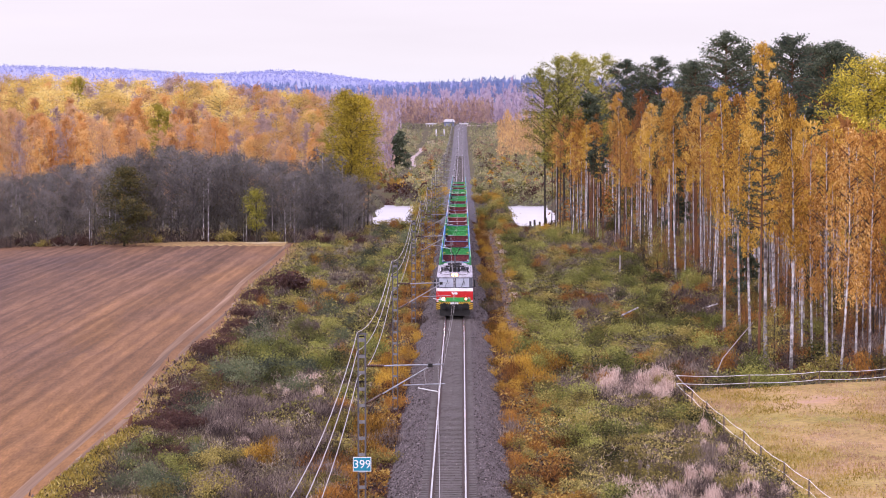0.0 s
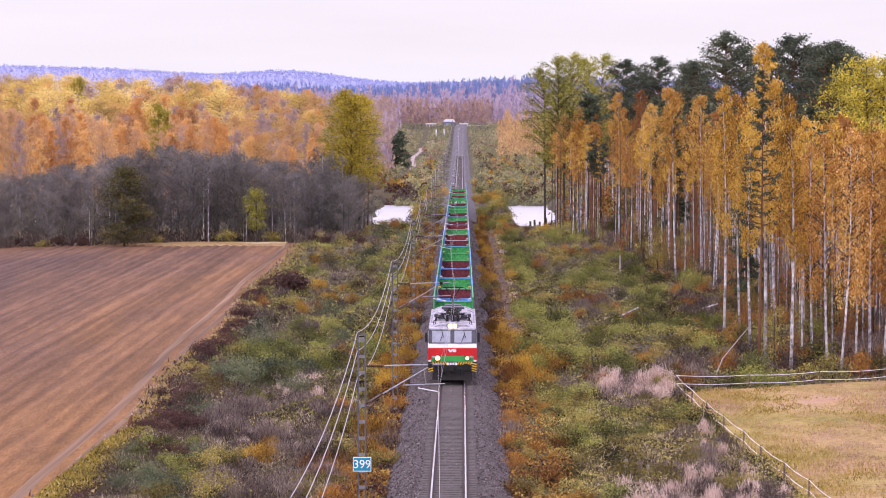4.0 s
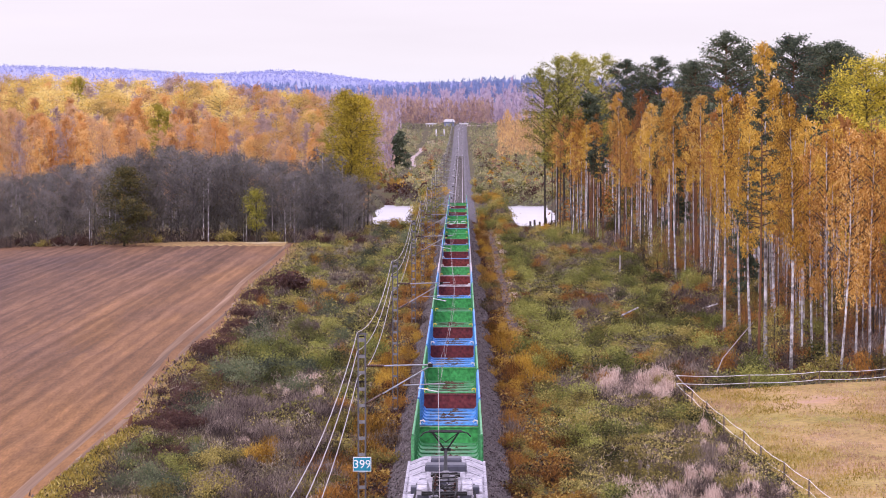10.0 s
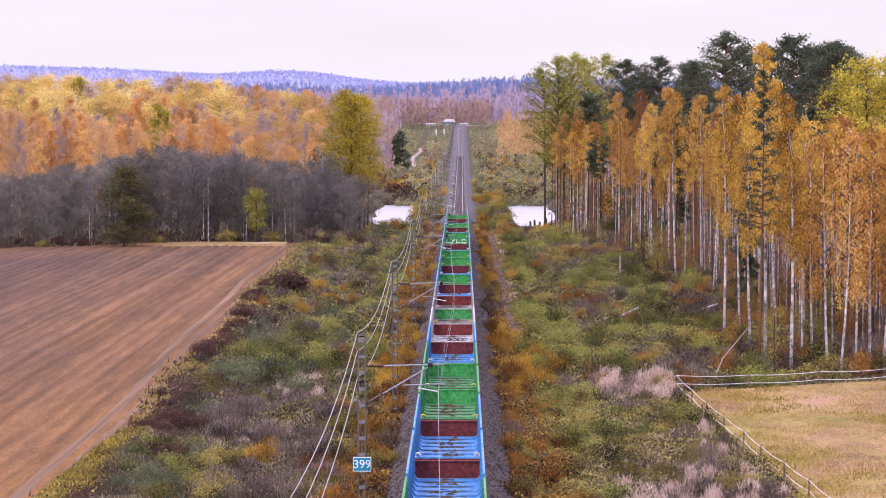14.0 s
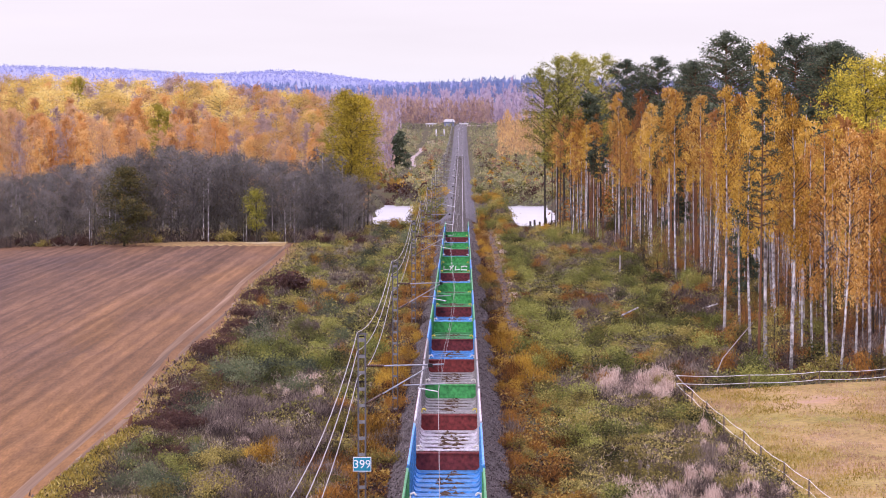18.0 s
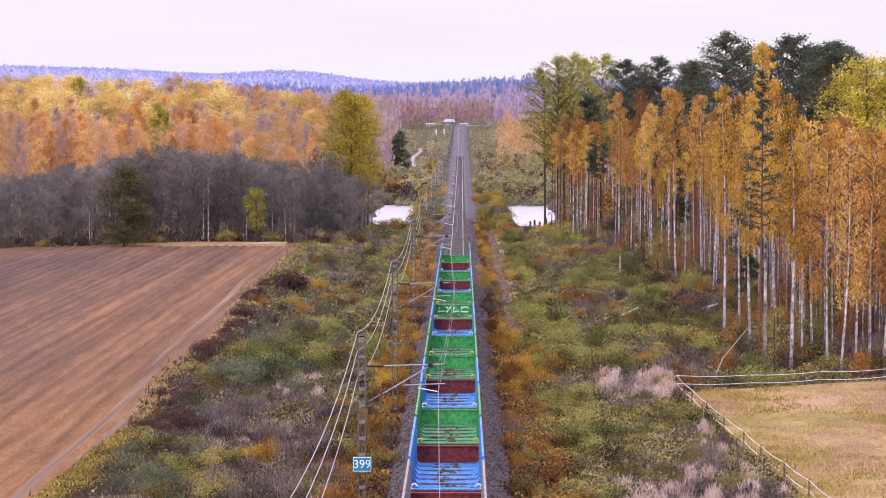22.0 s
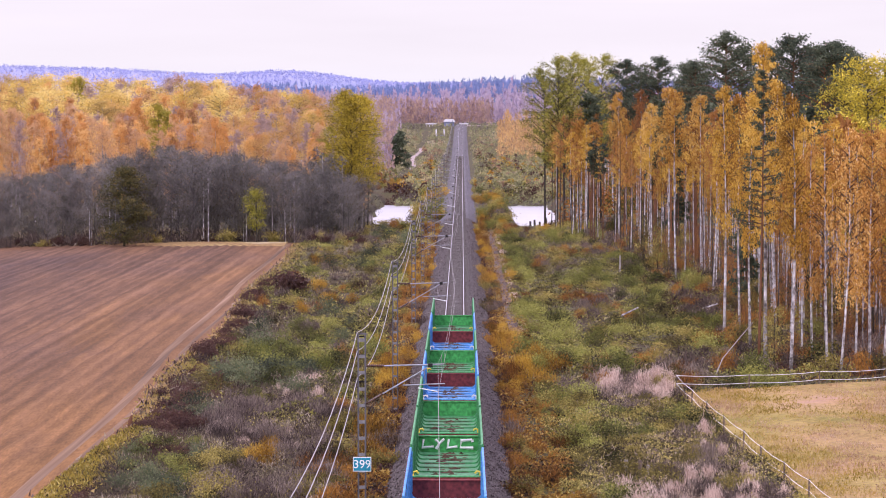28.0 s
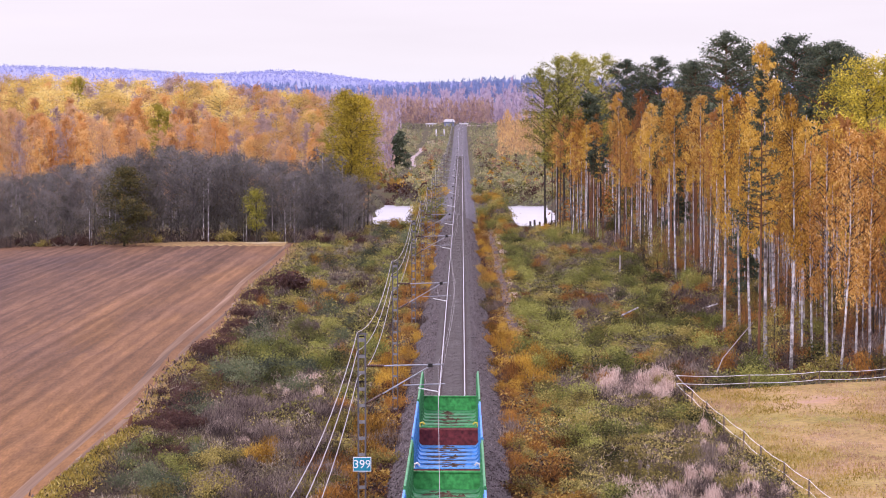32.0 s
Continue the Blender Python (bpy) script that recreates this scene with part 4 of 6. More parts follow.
    part("arm", Shape().tube([(-0.45, 3.4, 4.24), (0.1, 5.4, 4.3)], 0.03, 5).tube([(0.45, 3.4, 4.24), (-0.1, 5.4, 4.3)], 0.03, 5), M_dark, low)
    up = part("raised_pantograph", Shape().tube([(-0.62, 10.8, 5.54), (0.62, 10.8, 5.54)], 0.04, 6).tube([(-0.62, 11.1, 5.54), (0.62, 11.1, 5.54)], 0.04, 6), M_black, t, "raised pantograph touching the contact wire")
    for sx in (-1, 1):
        part("horn", Shape().tube([(sx * 0.62, 10.95, 5.53), (sx * 0.82, 10.95, 5.48), (sx * 0.95, 10.95, 5.34)], 0.028, 5), M_black, up)
        part("upper_arm", Shape().tube([(sx * 0.5, 10.95, 5.5), (sx * 0.06, 12.0, 4.74)], 0.035, 5), M_black, up)
        part("strut", Shape().tube([(sx * 0.5, 10.95, 5.5), (-sx * 0.02, 11.5, 5.06)], 0.018, 4), M_black, up)
    part("knee", Shape().box(-0.2, 11.92, 4.68, 0.2, 12.06, 4.78, 0.02), M_black, up)
    part("lower_arm", Shape().tube([(0, 12.0, 4.74), (0, 10.2, 4.05)], [0.055, 0.08], 6), M_black, up)
    part("base_frame", Shape().box(-0.55, 9.9, 3.95, 0.55, 10.6, 4.03), M_dark, up)
    return t


def tub_profile(w, top, floor, r, n=6):
    """Inside of a tub from rim to rim: upright sides, rounded bottom corners."""
    pts = [(-w, top)]
    for k in range(n + 1):
        a = math.pi + (math.pi / 2) * k / n
        pts.append((-w + r + r * math.cos(a), floor + r + r * math.sin(a)))
    for k in range(n + 1):
        a = 1.5 * math.pi + (math.pi / 2) * k / n
        pts.append((w - r + r * math.cos(a), floor + r + r * math.sin(a)))
    return pts + [(w, top)]


WL, RIM, END, FLOOR = 13.8, 4.03, 2.78, 2.06


def build_wagon(side, wall, outer, hook, seed):
    rng = random.Random(seed)
    t = thing("open_wagon", "", "freight wagon", group="open wagons of the train")
    wi, wo_ = 1.395, 1.47
    inside = tub_profile(wi, RIM, FLOOR, 0.24)
    ys = [0.0, WL]
    s = Shape()
    n = len(inside)
    vs = [(x, y, z) for y in ys for x, z in inside]
    s.add(vs, [(k + 1, k, n + k, n + k + 1) for k in range(n - 1)])
    for sx in (-1, 1):
        s.box(min(sx * wi, sx * wo_), 0, FLOOR - 0.1, max(sx * wi, sx * wo_) , WL, RIM + 0.004)
    s.box(-wo_, 0.0, FLOOR - 0.2, wo_, WL, FLOOR - 0.05)
    part("tub", s, side, t)
    for sx in (-1, 1):
        part("top_rail", Shape().box(sx * 1.445 - 0.042, -0.05, RIM, sx * 1.445 + 0.042, WL + 0.05, RIM + 0.07, 0.012), side, t)
        rib = Shape().box(min(sx * wo_, sx * (wo_ + 0.045)), -0.06, 1.3, max(sx * wo_, sx * (wo_ + 0.045)), 0.06, RIM - 0.05).mesh("outer_post", side)
        inner = Shape().box(min(sx * wi, sx * (wi - 0.035)), -0.05, FLOOR + 0.3, max(sx * wi, sx * (wi - 0.035)), 0.05, RIM - 0.02).mesh("inner_post", side)
        for k in range(9):
            part("outer_post", rib, None, t).location.y = 0.3 + k * (WL - 0.6) / 8
            part("inner_post", inner, None, t).location.y = 0.5 + k * (WL - 1.0) / 8
        dots = Shape()
        for k in range(26):
            y = 0.2 + k * 0.53 + rng.uniform(-0.1, 0.1)
            dots.box(sx * 1.492 - 0.014, y, RIM - 0.02, sx * 1.492 + 0.014, y + 0.2, RIM + 0.06)
        part("rope_hooks", dots, M_red if hook is M_whitehook else M_residue, t, "worn hooks along the top rail")
    # end walls with rounded lower corners
    far = tub_profile(wi - 0.004, END, FLOOR + 0.004, 0.24)
    part("far_end_wall", Shape().prism(far, "y", WL - 0.07, WL + 0.02), wall, t, "painted end wall" )
    part("near_end_wall", Shape().prism(tub_profile(wi - 0.004, END - 0.02, FLOOR + 0.004, 0.24), "y", -0.02, 0.07), outer, t, "painted outer end wall")
    part("near_end_rail", Shape().box(-wi, -0.04, END - 0.04, wi, 0.10, END + 0.03, 0.01), side, t)
    part("far_end_rail", Shape().box(-wi, WL - 0.12, END - 0.03, wi, WL + 0.04, END + 0.04, 0.01), outer if wall is M_red else wall, t)
    # floor ribs across the tub
    for k in range(9):
        y = 1.0 + k * 1.42
        rib = tub_profile(wi, FLOOR + 0.26, FLOOR, 0.22)
        inner_line = tub_profile(wi - 0.05, FLOOR + 0.26, FLOOR + 0.06, 0.2)
        m_ = len(rib)
        sh = Shape()
        vs = [(x, yy, z) for yy in (y, y + 0.16) for x, z in rib + inner_line]
        q = 2 * m_
        fs = []
        for a in range(m_ - 1):
            fs += [(m_ + a, m_ + a + 1, q + m_ + a + 1, q + m_ + a), (a, a + 1, m_ + a + 1, m_ + a), (q + a, q + m_ + a, q + m_ + a + 1, q + a + 1)]
        part("floor_rib", sh.add(vs, fs), side, t)
    # residue caught against the ribs
    heap = Shape()
    for k in range(9):
        for j in range(rng.randint(3, 8)):
            y = 1.0 + k * 1.42 + rng.choice((0.17, -0.45, -0.3, 0.3))
            x, w, hgt = rng.gauss(0.05, 0.28), rng.uniform(0.08, 0.36), rng.uniform(0.05, 0.15)
            x = max(-1.0, min(1.0, x))
            d = rng.uniform(0.2, 0.5)
            heap.add([(x - w, y, FLOOR + 0.012), (x + w, y, FLOOR + 0.012), (x + w * 0.7, y + d, FLOOR + 0.012), (x - w * 0.6, y + d, FLOOR + 0.012), (x + rng.uniform(-0.3, 0.3) * w, y + d * 0.4, FLOOR + hgt)],
                     [(0, 1, 4), (1, 2, 4), (2, 3, 4), (3, 0, 4)])
        # thin dark strip before most ribs stands for the shade below them
        y = 1.0 + k * 1.42 - 0.12
        if rng.random() < 0.75:
            heap.box(-1.1 + rng.uniform(0, 0.4), y, FLOOR + 0.004, 1.0 - rng.uniform(0, 0.3), y + rng.uniform(0.1, 0.2), FLOOR + 0.02)
    tagged(part("residue", heap, M_residue, t), "dark ore residue and rib shade strips on the floor", kind="stuff")
    for sx in (-1, 1):
        part("lifting_hook", Shape().tube([(sx * 1.37, -0.02, END + 0.02), (sx * 1.34, -0.03, END + 0.18), (sx * 1.22, -0.03, END + 0.21), (sx * 1.14, -0.03, END + 0.12)], 0.045, 6), hook, t, "painted corner hook")
    # underframe and wheels
    part("underframe", Shape().box(-1.3, 0.0, 1.0, 1.3, WL, FLOOR - 0.2).box(-0.2, -0.62, 0.85, 0.2, WL + 0.57, 1.2), M_dark, t, "dark underframe with couplers")
    for y in (1.2, 3.0, WL - 3.0, WL - 1.2):
        part("wheelset", Shape().tube([(-0.84, y, 0.46), (-0.70, y, 0.46), (-0.68, y, 0.46), (0.68, y, 0.46), (0.70, y, 0.46), (0.84, y, 0.46)], [0.46, 0.46, 0.08, 0.08, 0.46, 0.46], 14), M_dark, t)
    for y in (2.1, WL - 2.1):
        part("bogie", Shape().box(-1.05, y - 1.3, 0.35, -0.88, y + 1.3, 0.75, 0.05).box(0.88, y - 1.3, 0.35, 1.05, y + 1.3, 0.75, 0.05), M_dark, t)
    return t


KINDS = {
    "g": (M_green, M_greenlight, M_red, M_yellow, "open green freight wagon with a ribbed tub and dark residue"),
    "b": (M_blue, M_red, M_red, M_whitehook, "open blue freight wagon with an oxide red end wall"),
    "w": (M_white, M_red, M_red, M_whitehook, "open whitish freight wagon with an oxide red end wall"),
    "e": (M_grey, M_greenlight, M_red, M_yellow, "open dirty grey freight wagon with a green end wall"),
    "r": (M_grey, M_red, M_red, M_whitehook, "open dirty grey freight wagon with an oxide red end wall"),
}
ORDER = "gbgbbggbwerbgbggbggbgbg"
train = [(build_locomotive(), 234.1)]
made = {}
for k, c in enumerate(ORDER):
    y = 256.5 + 14.99 * k
    if (c, k % 3) in made and k != 17:
        w = copy_thing(made[c, k % 3], pose(0, y, 0))
    else:
        side, wall, outer, hook, label = KINDS[c]
        w = build_wagon(side, wall, outer, hook, k)
        w.matrix_world = pose(0, y, 0)
        made.setdefault((c, k % 3), w)
        tagged(w, label)
    if k == 17:
        tagged(w, "open green freight wagon with white graffiti on its end wall")
        s = Shape()
        strokes = [[(-1.05, 2.68), (-1.1, 2.3), (-0.62, 2.34)], [(-0.55, 2.68), (-0.38, 2.48), (-0.18, 2.7)], [(-0.38, 2.48), (-0.52, 2.24)], [(0.02, 2.68), (-0.04, 2.28), (0.38, 2.34)],
                   [(1.0, 2.66), (0.55, 2.62), (0.5, 2.3), (1.05, 2.28)], [(1.0, 2.66), (1.02, 2.56)]]
        for st in strokes:
            s.tube([(x * 1.08, WL - 0.09, z - 0.03) for x, z in st], [0.06 + 0.025 * (i % 2) for i in range(len(st))], 6)
        part("graffiti", s, M_signwhite, w, "white painted graffiti letters")
    if k == 13:
        s = Shape()
        for x in (-1.22, -1.06, -0.92, -0.78):
            s.tube([(x, WL - 0.085, 2.34), (x + 0.07, WL - 0.085, 2.56), (x + 0.05, WL - 0.085, 2.36), (x + 0.13, WL - 0.085, 2.5)], 0.022, 5)
        part("graffiti", s, M_black, w, "black scrawled graffiti")
    train.append((w, y))


# ---------------------------------------------------------------- trees
def crown_points(rng, H, base, radius, shape, nb, nl, droop, spread_, rise):
    """Limbs, and points scattered along them: (limb polylines, points)."""
    limbs, pts = [], []
    per = nl // nb
    for k in range(nb):
        f = (k + rng.random()) / nb
        z = H * (base + (0.985 - base) * f)
        R = radius * shape(f) * rng.uniform(0.7, 1.2)
        a = rng.random() * 2 * math.pi
        d = np.array([math.cos(a), math.sin(a), 0])
        tip = np.array([0, 0, z]) + d * R + np.array([0, 0, rise * R - droop * R])
        mid = np.array([0, 0, z]) + d * R * 0.55 + np.array([0, 0, rise * R * 0.75])
        limbs.append(([(0, 0, z), tuple(mid), tuple(tip)], 0.010 * H * 0.12 + 0.012 * R))
        t = rng.random(per) ** 0.6
        p = ((1 - t) ** 2)[:, None] * np.array([0, 0, z]) + (2 * t * (1 - t))[:, None] * mid + (t ** 2)[:, None] * tip
        s = spread_ * (0.25 + 0.75 * t)[:, None]
        pts.append(p + rng.normal(size=(per, 3)) * s * np.array([1, 1, 0.75]))
    return limbs, np.concatenate(pts)


def narrow(f):
    return (0.35 + 1.3 * f) * (1 - f) ** 0.75 * 1.25 + 0.08


def rounded(f):
    return math.sqrt(max(0.0, 1 - (2 * f - 0.85) ** 2 / 1.35)) if f < 0.99 else 0.2


def flat_top(f):
    return 0.45 + 0.75 * f * (1.25 - f)


def egg(f):
    return 1.25 * (1 - f) ** 0.7 * (0.55 + 0.9 * f) + 0.05


def dome(f):
    return 0.55 + 0.45 * math.sqrt(max(0.0, 1 - (2 * f - 0.9) ** 2 / 1.25)) if f < 0.85 else 0.75 * math.sqrt(max(0.0, 1.02 - f) / 0.17)


def crowned(f):
    return 0.4 + 0.75 * math.sin(math.pi * min(1.0, 0.15 + 0.8 * f)) if f < 0.95 else 0.35


def cone(f):
    return 1.02 - f * 0.95


TREES = {
    # bark, leaf, height, trunk radius, crown base, crown radius, outline, limbs, leaves, leaf size, droop, scatter, rise, label
    "birch_amber": (M_bark_birch, L_amber, 22, 0.15, 0.44, 1.9, narrow, 44, 6200, 0.115, 0.45, 0.26, 0.75, "tall birch with white trunk and amber autumn leaves"),
    "birch_orange": (M_bark_birch, L_orange, 19, 0.105, 0.62, 1.75, narrow, 36, 4200, 0.115, 0.45, 0.26, 0.7, "slender birch with white trunk and orange leaves"),
    "birch_rust": (M_bark_birch, L_rust, 19, 0.105, 0.62, 1.6, narrow, 34, 3600, 0.115, 0.45, 0.26, 0.7, "slender birch with thinning rust-brown leaves"),
    "birch_full": (M_bark_birch, L_peach, 18, 0.105, 0.34, 2.3, narrow, 56, 3900, 0.115, 0.5, 0.32, 0.6, "leafy orange birch with hanging branches"),
    "inner_birch": (M_bark_birch, L_orange, 18, 0.12, 0.58, 2.0, narrow, 24, 1300, 0.24, 0.5, 0.4, 0.7, "birch deeper in the wood with orange leaves"),
    "inner_rust": (M_bark_birch, L_rust, 18, 0.12, 0.56, 2.0, narrow, 24, 1200, 0.24, 0.5, 0.4, 0.7, "birch deeper in the wood with rust-brown leaves"),
    "inner_pine": (M_bark_pine, L_pine, 22, 0.17, 0.66, 2.4, flat_top, 26, 2000, 0.34, 0.05, 0.36, 0.3, "pine deeper in the wood"),
    "pole_birch": (M_bark_birch, L_amber, 18, 0.07, 0.66, 1.3, narrow, 14, 800, 0.16, 0.45, 0.3, 0.7, "thin pole-like birch with a white trunk"),
    "pole_dark": (M_bark_dark, L_rust, 17, 0.07, 0.62, 1.3, narrow, 14, 700, 0.16, 0.45, 0.3, 0.7, "thin dark-stemmed birch with rust-brown leaves"),
    "understorey": (M_bark_dark, L_rust, 5, 0.03, 0.12, 1.3, rounded, 22, 800, 0.11, 0.2, 0.3, 0.6, "thin rust-leaved sapling at the foot of the wood"),
    "understorey_olive": (M_bark_dark, L_scrub, 4, 0.03, 0.08, 1.2, rounded, 22, 900, 0.11, 0.1, 0.3, 0.6, "thin olive sapling at the foot of the wood"),
    "pole_pine": (M_bark_pine, L_pine, 18, 0.09, 0.70, 1.3, flat_top, 14, 600, 0.26, 0.05, 0.3, 0.3, "thin young pine with a reddish bare trunk"),
    "pole_bare": (M_bark_birch, L_twig, 12, 0.07, 0.45, 1.3, narrow, 12, 260, 0.3, 0.0, 0.3, 0.8, "thin bare birch with a pale trunk"),
    "aspen_big": (M_bark_dark, L_olivegold, 23, 0.22, 0.34, 4.6, egg, 80, 12000, 0.22, 0.15, 0.55, 0.6, "big yellow-green aspen at the wood's end"),
    "aspen": (M_bark_dark, L_lime, 26, 0.19, 0.36, 4.0, rounded, 70, 9500, 0.19, 0.15, 0.42, 0.6, "tall aspen with dark trunk and yellow-green leaves"),
    "aspen_yellow": (M_bark_dark, L_limeyellow, 22, 0.2, 0.2, 3.9, rounded, 60, 12000, 0.18, 0.2, 0.55, 0.5, "broad aspen with bright yellow-green leaves"),
    "pine": (M_bark_pine, L_pine, 26, 0.2, 0.50, 3.1, crowned, 95, 13000, 0.17, 0.05, 0.36, 0.35, "tall dark green pine with a bare trunk"),
    "front_pine": (M_bark_pine, L_pine, 24, 0.13, 0.46, 2.3, cone, 46, 3000, 0.14, 0.0, 0.2, 0.15, "slim dark pine standing before the birches"),
    "spruce": (M_bark_pine, L_pine, 18, 0.17, 0.12, 1.8, cone, 60, 4200, 0.22, 0.25, 0.22, 0.0, "dark green spruce with a narrow crown"),
    "broad_spruce": (M_bark_pine, L_pine, 11, 0.2, 0.02, 3.4, egg, 60, 4200, 0.42, 0.1, 0.5, 0.1, "dark bushy spruce beyond the river"),
    "maple": (M_bark_dark, L_bronze, 11, 0.16, 0.03, 4.7, egg, 70, 10000, 0.22, 0.1, 0.5, 0.35, "dark olive tree turning brown at the field edge"),
    "smallgold": (M_bark_dark, L_lime, 9, 0.1, 0.25, 2.0, rounded, 26, 3000, 0.2, 0.1, 0.5, 0.4, "small yellowing tree at the wood's edge"),
    "alder": (M_bark_grey, L_twig, 11.5, 0.08, 0.10, 3.3, dome, 30, 3000, 0.5, 0.0, 0.45, 0.55, "bare grey alder with a haze of fine twigs"),
    "far_birch": (M_bark_birch, F_orange, 17, 0.14, 0.25, 2.1, narrow, 30, 3000, 0.22, 0.45, 0.5, 0.5, "orange birch in the mixed wood"),
    "far_rust": (M_bark_birch, F_rust, 17, 0.14, 0.25, 2.1, narrow, 30, 2200, 0.22, 0.45, 0.5, 0.5, "rust-coloured birch in the mixed wood"),
    "far_yellow": (M_bark_birch, F_yellow, 22, 0.2, 0.45, 4.4, dome, 44, 4600, 0.28, 0.1, 0.95, 0.35, "broad yellow aspen in the mixed wood"),
    "far_amber": (M_bark_birch, F_amber, 20, 0.17, 0.4, 3.2, dome, 36, 3400, 0.25, 0.25, 0.75, 0.4, "amber birch in the mixed wood"),
    "far_mauve": (M_bark_birch, F_mauve, 17, 0.14, 0.2, 2.0, narrow, 28, 1900, 0.22, 0.4, 0.5, 0.6, "birch in the mixed wood, almost bare, mauve with painted haze"),
    "far_lime": (M_bark_dark, L_limefar, 20, 0.17, 0.12, 2.7, egg, 34, 4200, 0.25, 0.2, 0.5, 0.4, "yellow-green tree in the mixed wood"),
}
stock = {}


def tree_meshes(kind, variant):
    """Trunk, branchwork and crown of one kind and variant."""
    bark, leaf, H, r0, base, radius, shape, nb, nl, size, droop, scat, rise, label = TREES[kind]
    rng = np.random.default_rng(abs(sum(ord(c) * (i + 3) for i, c in enumerate(kind))) * 10 + variant)
    limbs, P = crown_points(rng, H, base, radius, shape, nb, nl, droop, scat, rise)
    s = Shape()
    bend = rng.normal(size=2) * 0.012 * H
    pts, rad = [], []
    for k in range(8):
        f = k / 7
        if nl < 2500 and k in (1, 3, 5):
            continue
        pts.append((bend[0] * math.sin(f * 3.0), bend[1] * math.sin(f * 2.4), f * H - (0.4 if k == 0 else 0)))
        rad.append(r0 * (1 - 0.9 * f ** 0.8) + 0.01)
    s.tube(pts, rad, 7 if nl > 2500 else 5)
    trunk = s.mesh("trunk", bark, smooth=True)
    s = Shape()
    for line, r in (limbs if nl > 2500 else limbs[::2]):
        f = line[0][2] / H
        ox, oy = bend[0] * math.sin(f * 3.0), bend[1] * math.sin(f * 2.4)
        s.tube([(x + ox, y + oy, z) for x, y, z in line], [r, r * 0.6, r * 0.2], 3, cap=False)
    lm = s.mesh("branchwork", M_bark_grey if kind == "alder" else M_bark_dark if bark is M_bark_birch else bark)
    fz = P[:, 2] / H
    P[:, 0] += bend[0] * np.sin(fz * 3.0)
    P[:, 1] += bend[1] * np.sin(fz * 2.4)
    hanging = "birch" in kind or kind in ("far_rust", "far_mauve", "inner_rust")
    if kind.startswith("birch"):
        # leaves hang in strands below the limbs
        k = rng.choice(len(P), len(P))
        st = rng.integers(0, len(P) // 12, len(P))
        P = P[st * 12 % len(P)] * 0.72 + P[k] * 0.0 + P[(st * 12 + 5) % len(P)] * 0.28
        P = P + rng.normal(size=P.shape) * np.array([0.13, 0.13, 0.1])
        P[:, 2] -= 1.5 * rng.random(len(P)) * np.minimum(1, (H - P[:, 2]) / (0.25 * H))
    sz = size * rng.uniform(0.6, 1.3, len(P))
    if kind == "alder":
        up = P * np.array([1, 1, 0])
        up /= np.linalg.norm(up, axis=1)[:, None] + 1e-6
        up[:, 2] = 1.4
        T = leaves(P, sz, rng, long=1.0, up=up)
        c = T.mean(1, keepdims=True)
        T[:, :2] = T[:, 2:3] * 0 + (T[:, :2] - T[:, :2].mean(1, keepdims=True)) * 0.11 + T[:, :2].mean(1, keepdims=True)
        extra = rng.choice(len(P), 260)
        T2 = leaves(P[extra], 0.2, rng)
        crown = tri_mesh("crown", [(T, leaf), (T2, L_olive)])
    elif kind in ("pine", "spruce", "inner_pine", "broad_spruce", "pole_pine", "front_pine"):
        crown = tri_mesh("crown", [(leaves(P, sz, rng, long=1.5, flat=0.3), leaf)])
    elif hanging:
        crown = tri_mesh("crown", [(leaves(P, sz, rng, long=1.7, up=np.tile([0.0, 0.0, -0.6], (len(P), 1))), leaf)])
    else:
        crown = tri_mesh("crown", [(leaves(P, sz, rng), leaf)])
    return trunk, lm, crown


def tree_stock(kind, variant):
    """The first tree of a kind and variant."""
    trunk, lm, crown = tree_meshes(kind, variant)
    H, label = TREES[kind][2], TREES[kind][-1]
    t = thing("birch_tree" if "birch" in kind or kind in ("pole_bare", "pole_dark", "far_rust", "far_amber", "inner_rust", "far_mauve") else "pine_tree" if "pine" in kind else "spruce_tree" if "spruce" in kind else "alder_tree" if kind == "alder" else "aspen_tree" if kind in ("aspen", "aspen_yellow", "far_yellow", "far_lime") else "tree", label, "tree")
    part("trunk", trunk, None, t)
    part("branchwork", lm, None, t)
    part("crown", crown, None, t)
    return t, H


inner_rows, inner_made = {}, {}


def plant_inner(kind, x, y, H, rng):
    """A tree deep in the wood, seen only between the others."""
    v = rng.randrange(3)
    if (kind, v) not in inner_made:
        inner_made[kind, v] = tree_meshes(kind, v)
    m = np.array(pose(x, y, float(ground_z(x, y)), 0, 0, rng.uniform(0, 360)) @ Matrix.Scale(H / TREES[kind][2], 4))
    for me in inner_made[kind, v]:
        me.calc_loop_triangles()
        V = np.empty(len(me.vertices) * 3, np.float32)
        me.vertices.foreach_get("co", V)
        T = np.empty(len(me.loop_triangles) * 3, np.int32)
        me.loop_triangles.foreach_get("vertices", T)
        W = V.reshape(-1, 3) @ m[:3, :3].T + m[:3, 3]
        inner_rows.setdefault((kind, me.materials[0].name), []).append(W[T].reshape(-1, 3, 3))


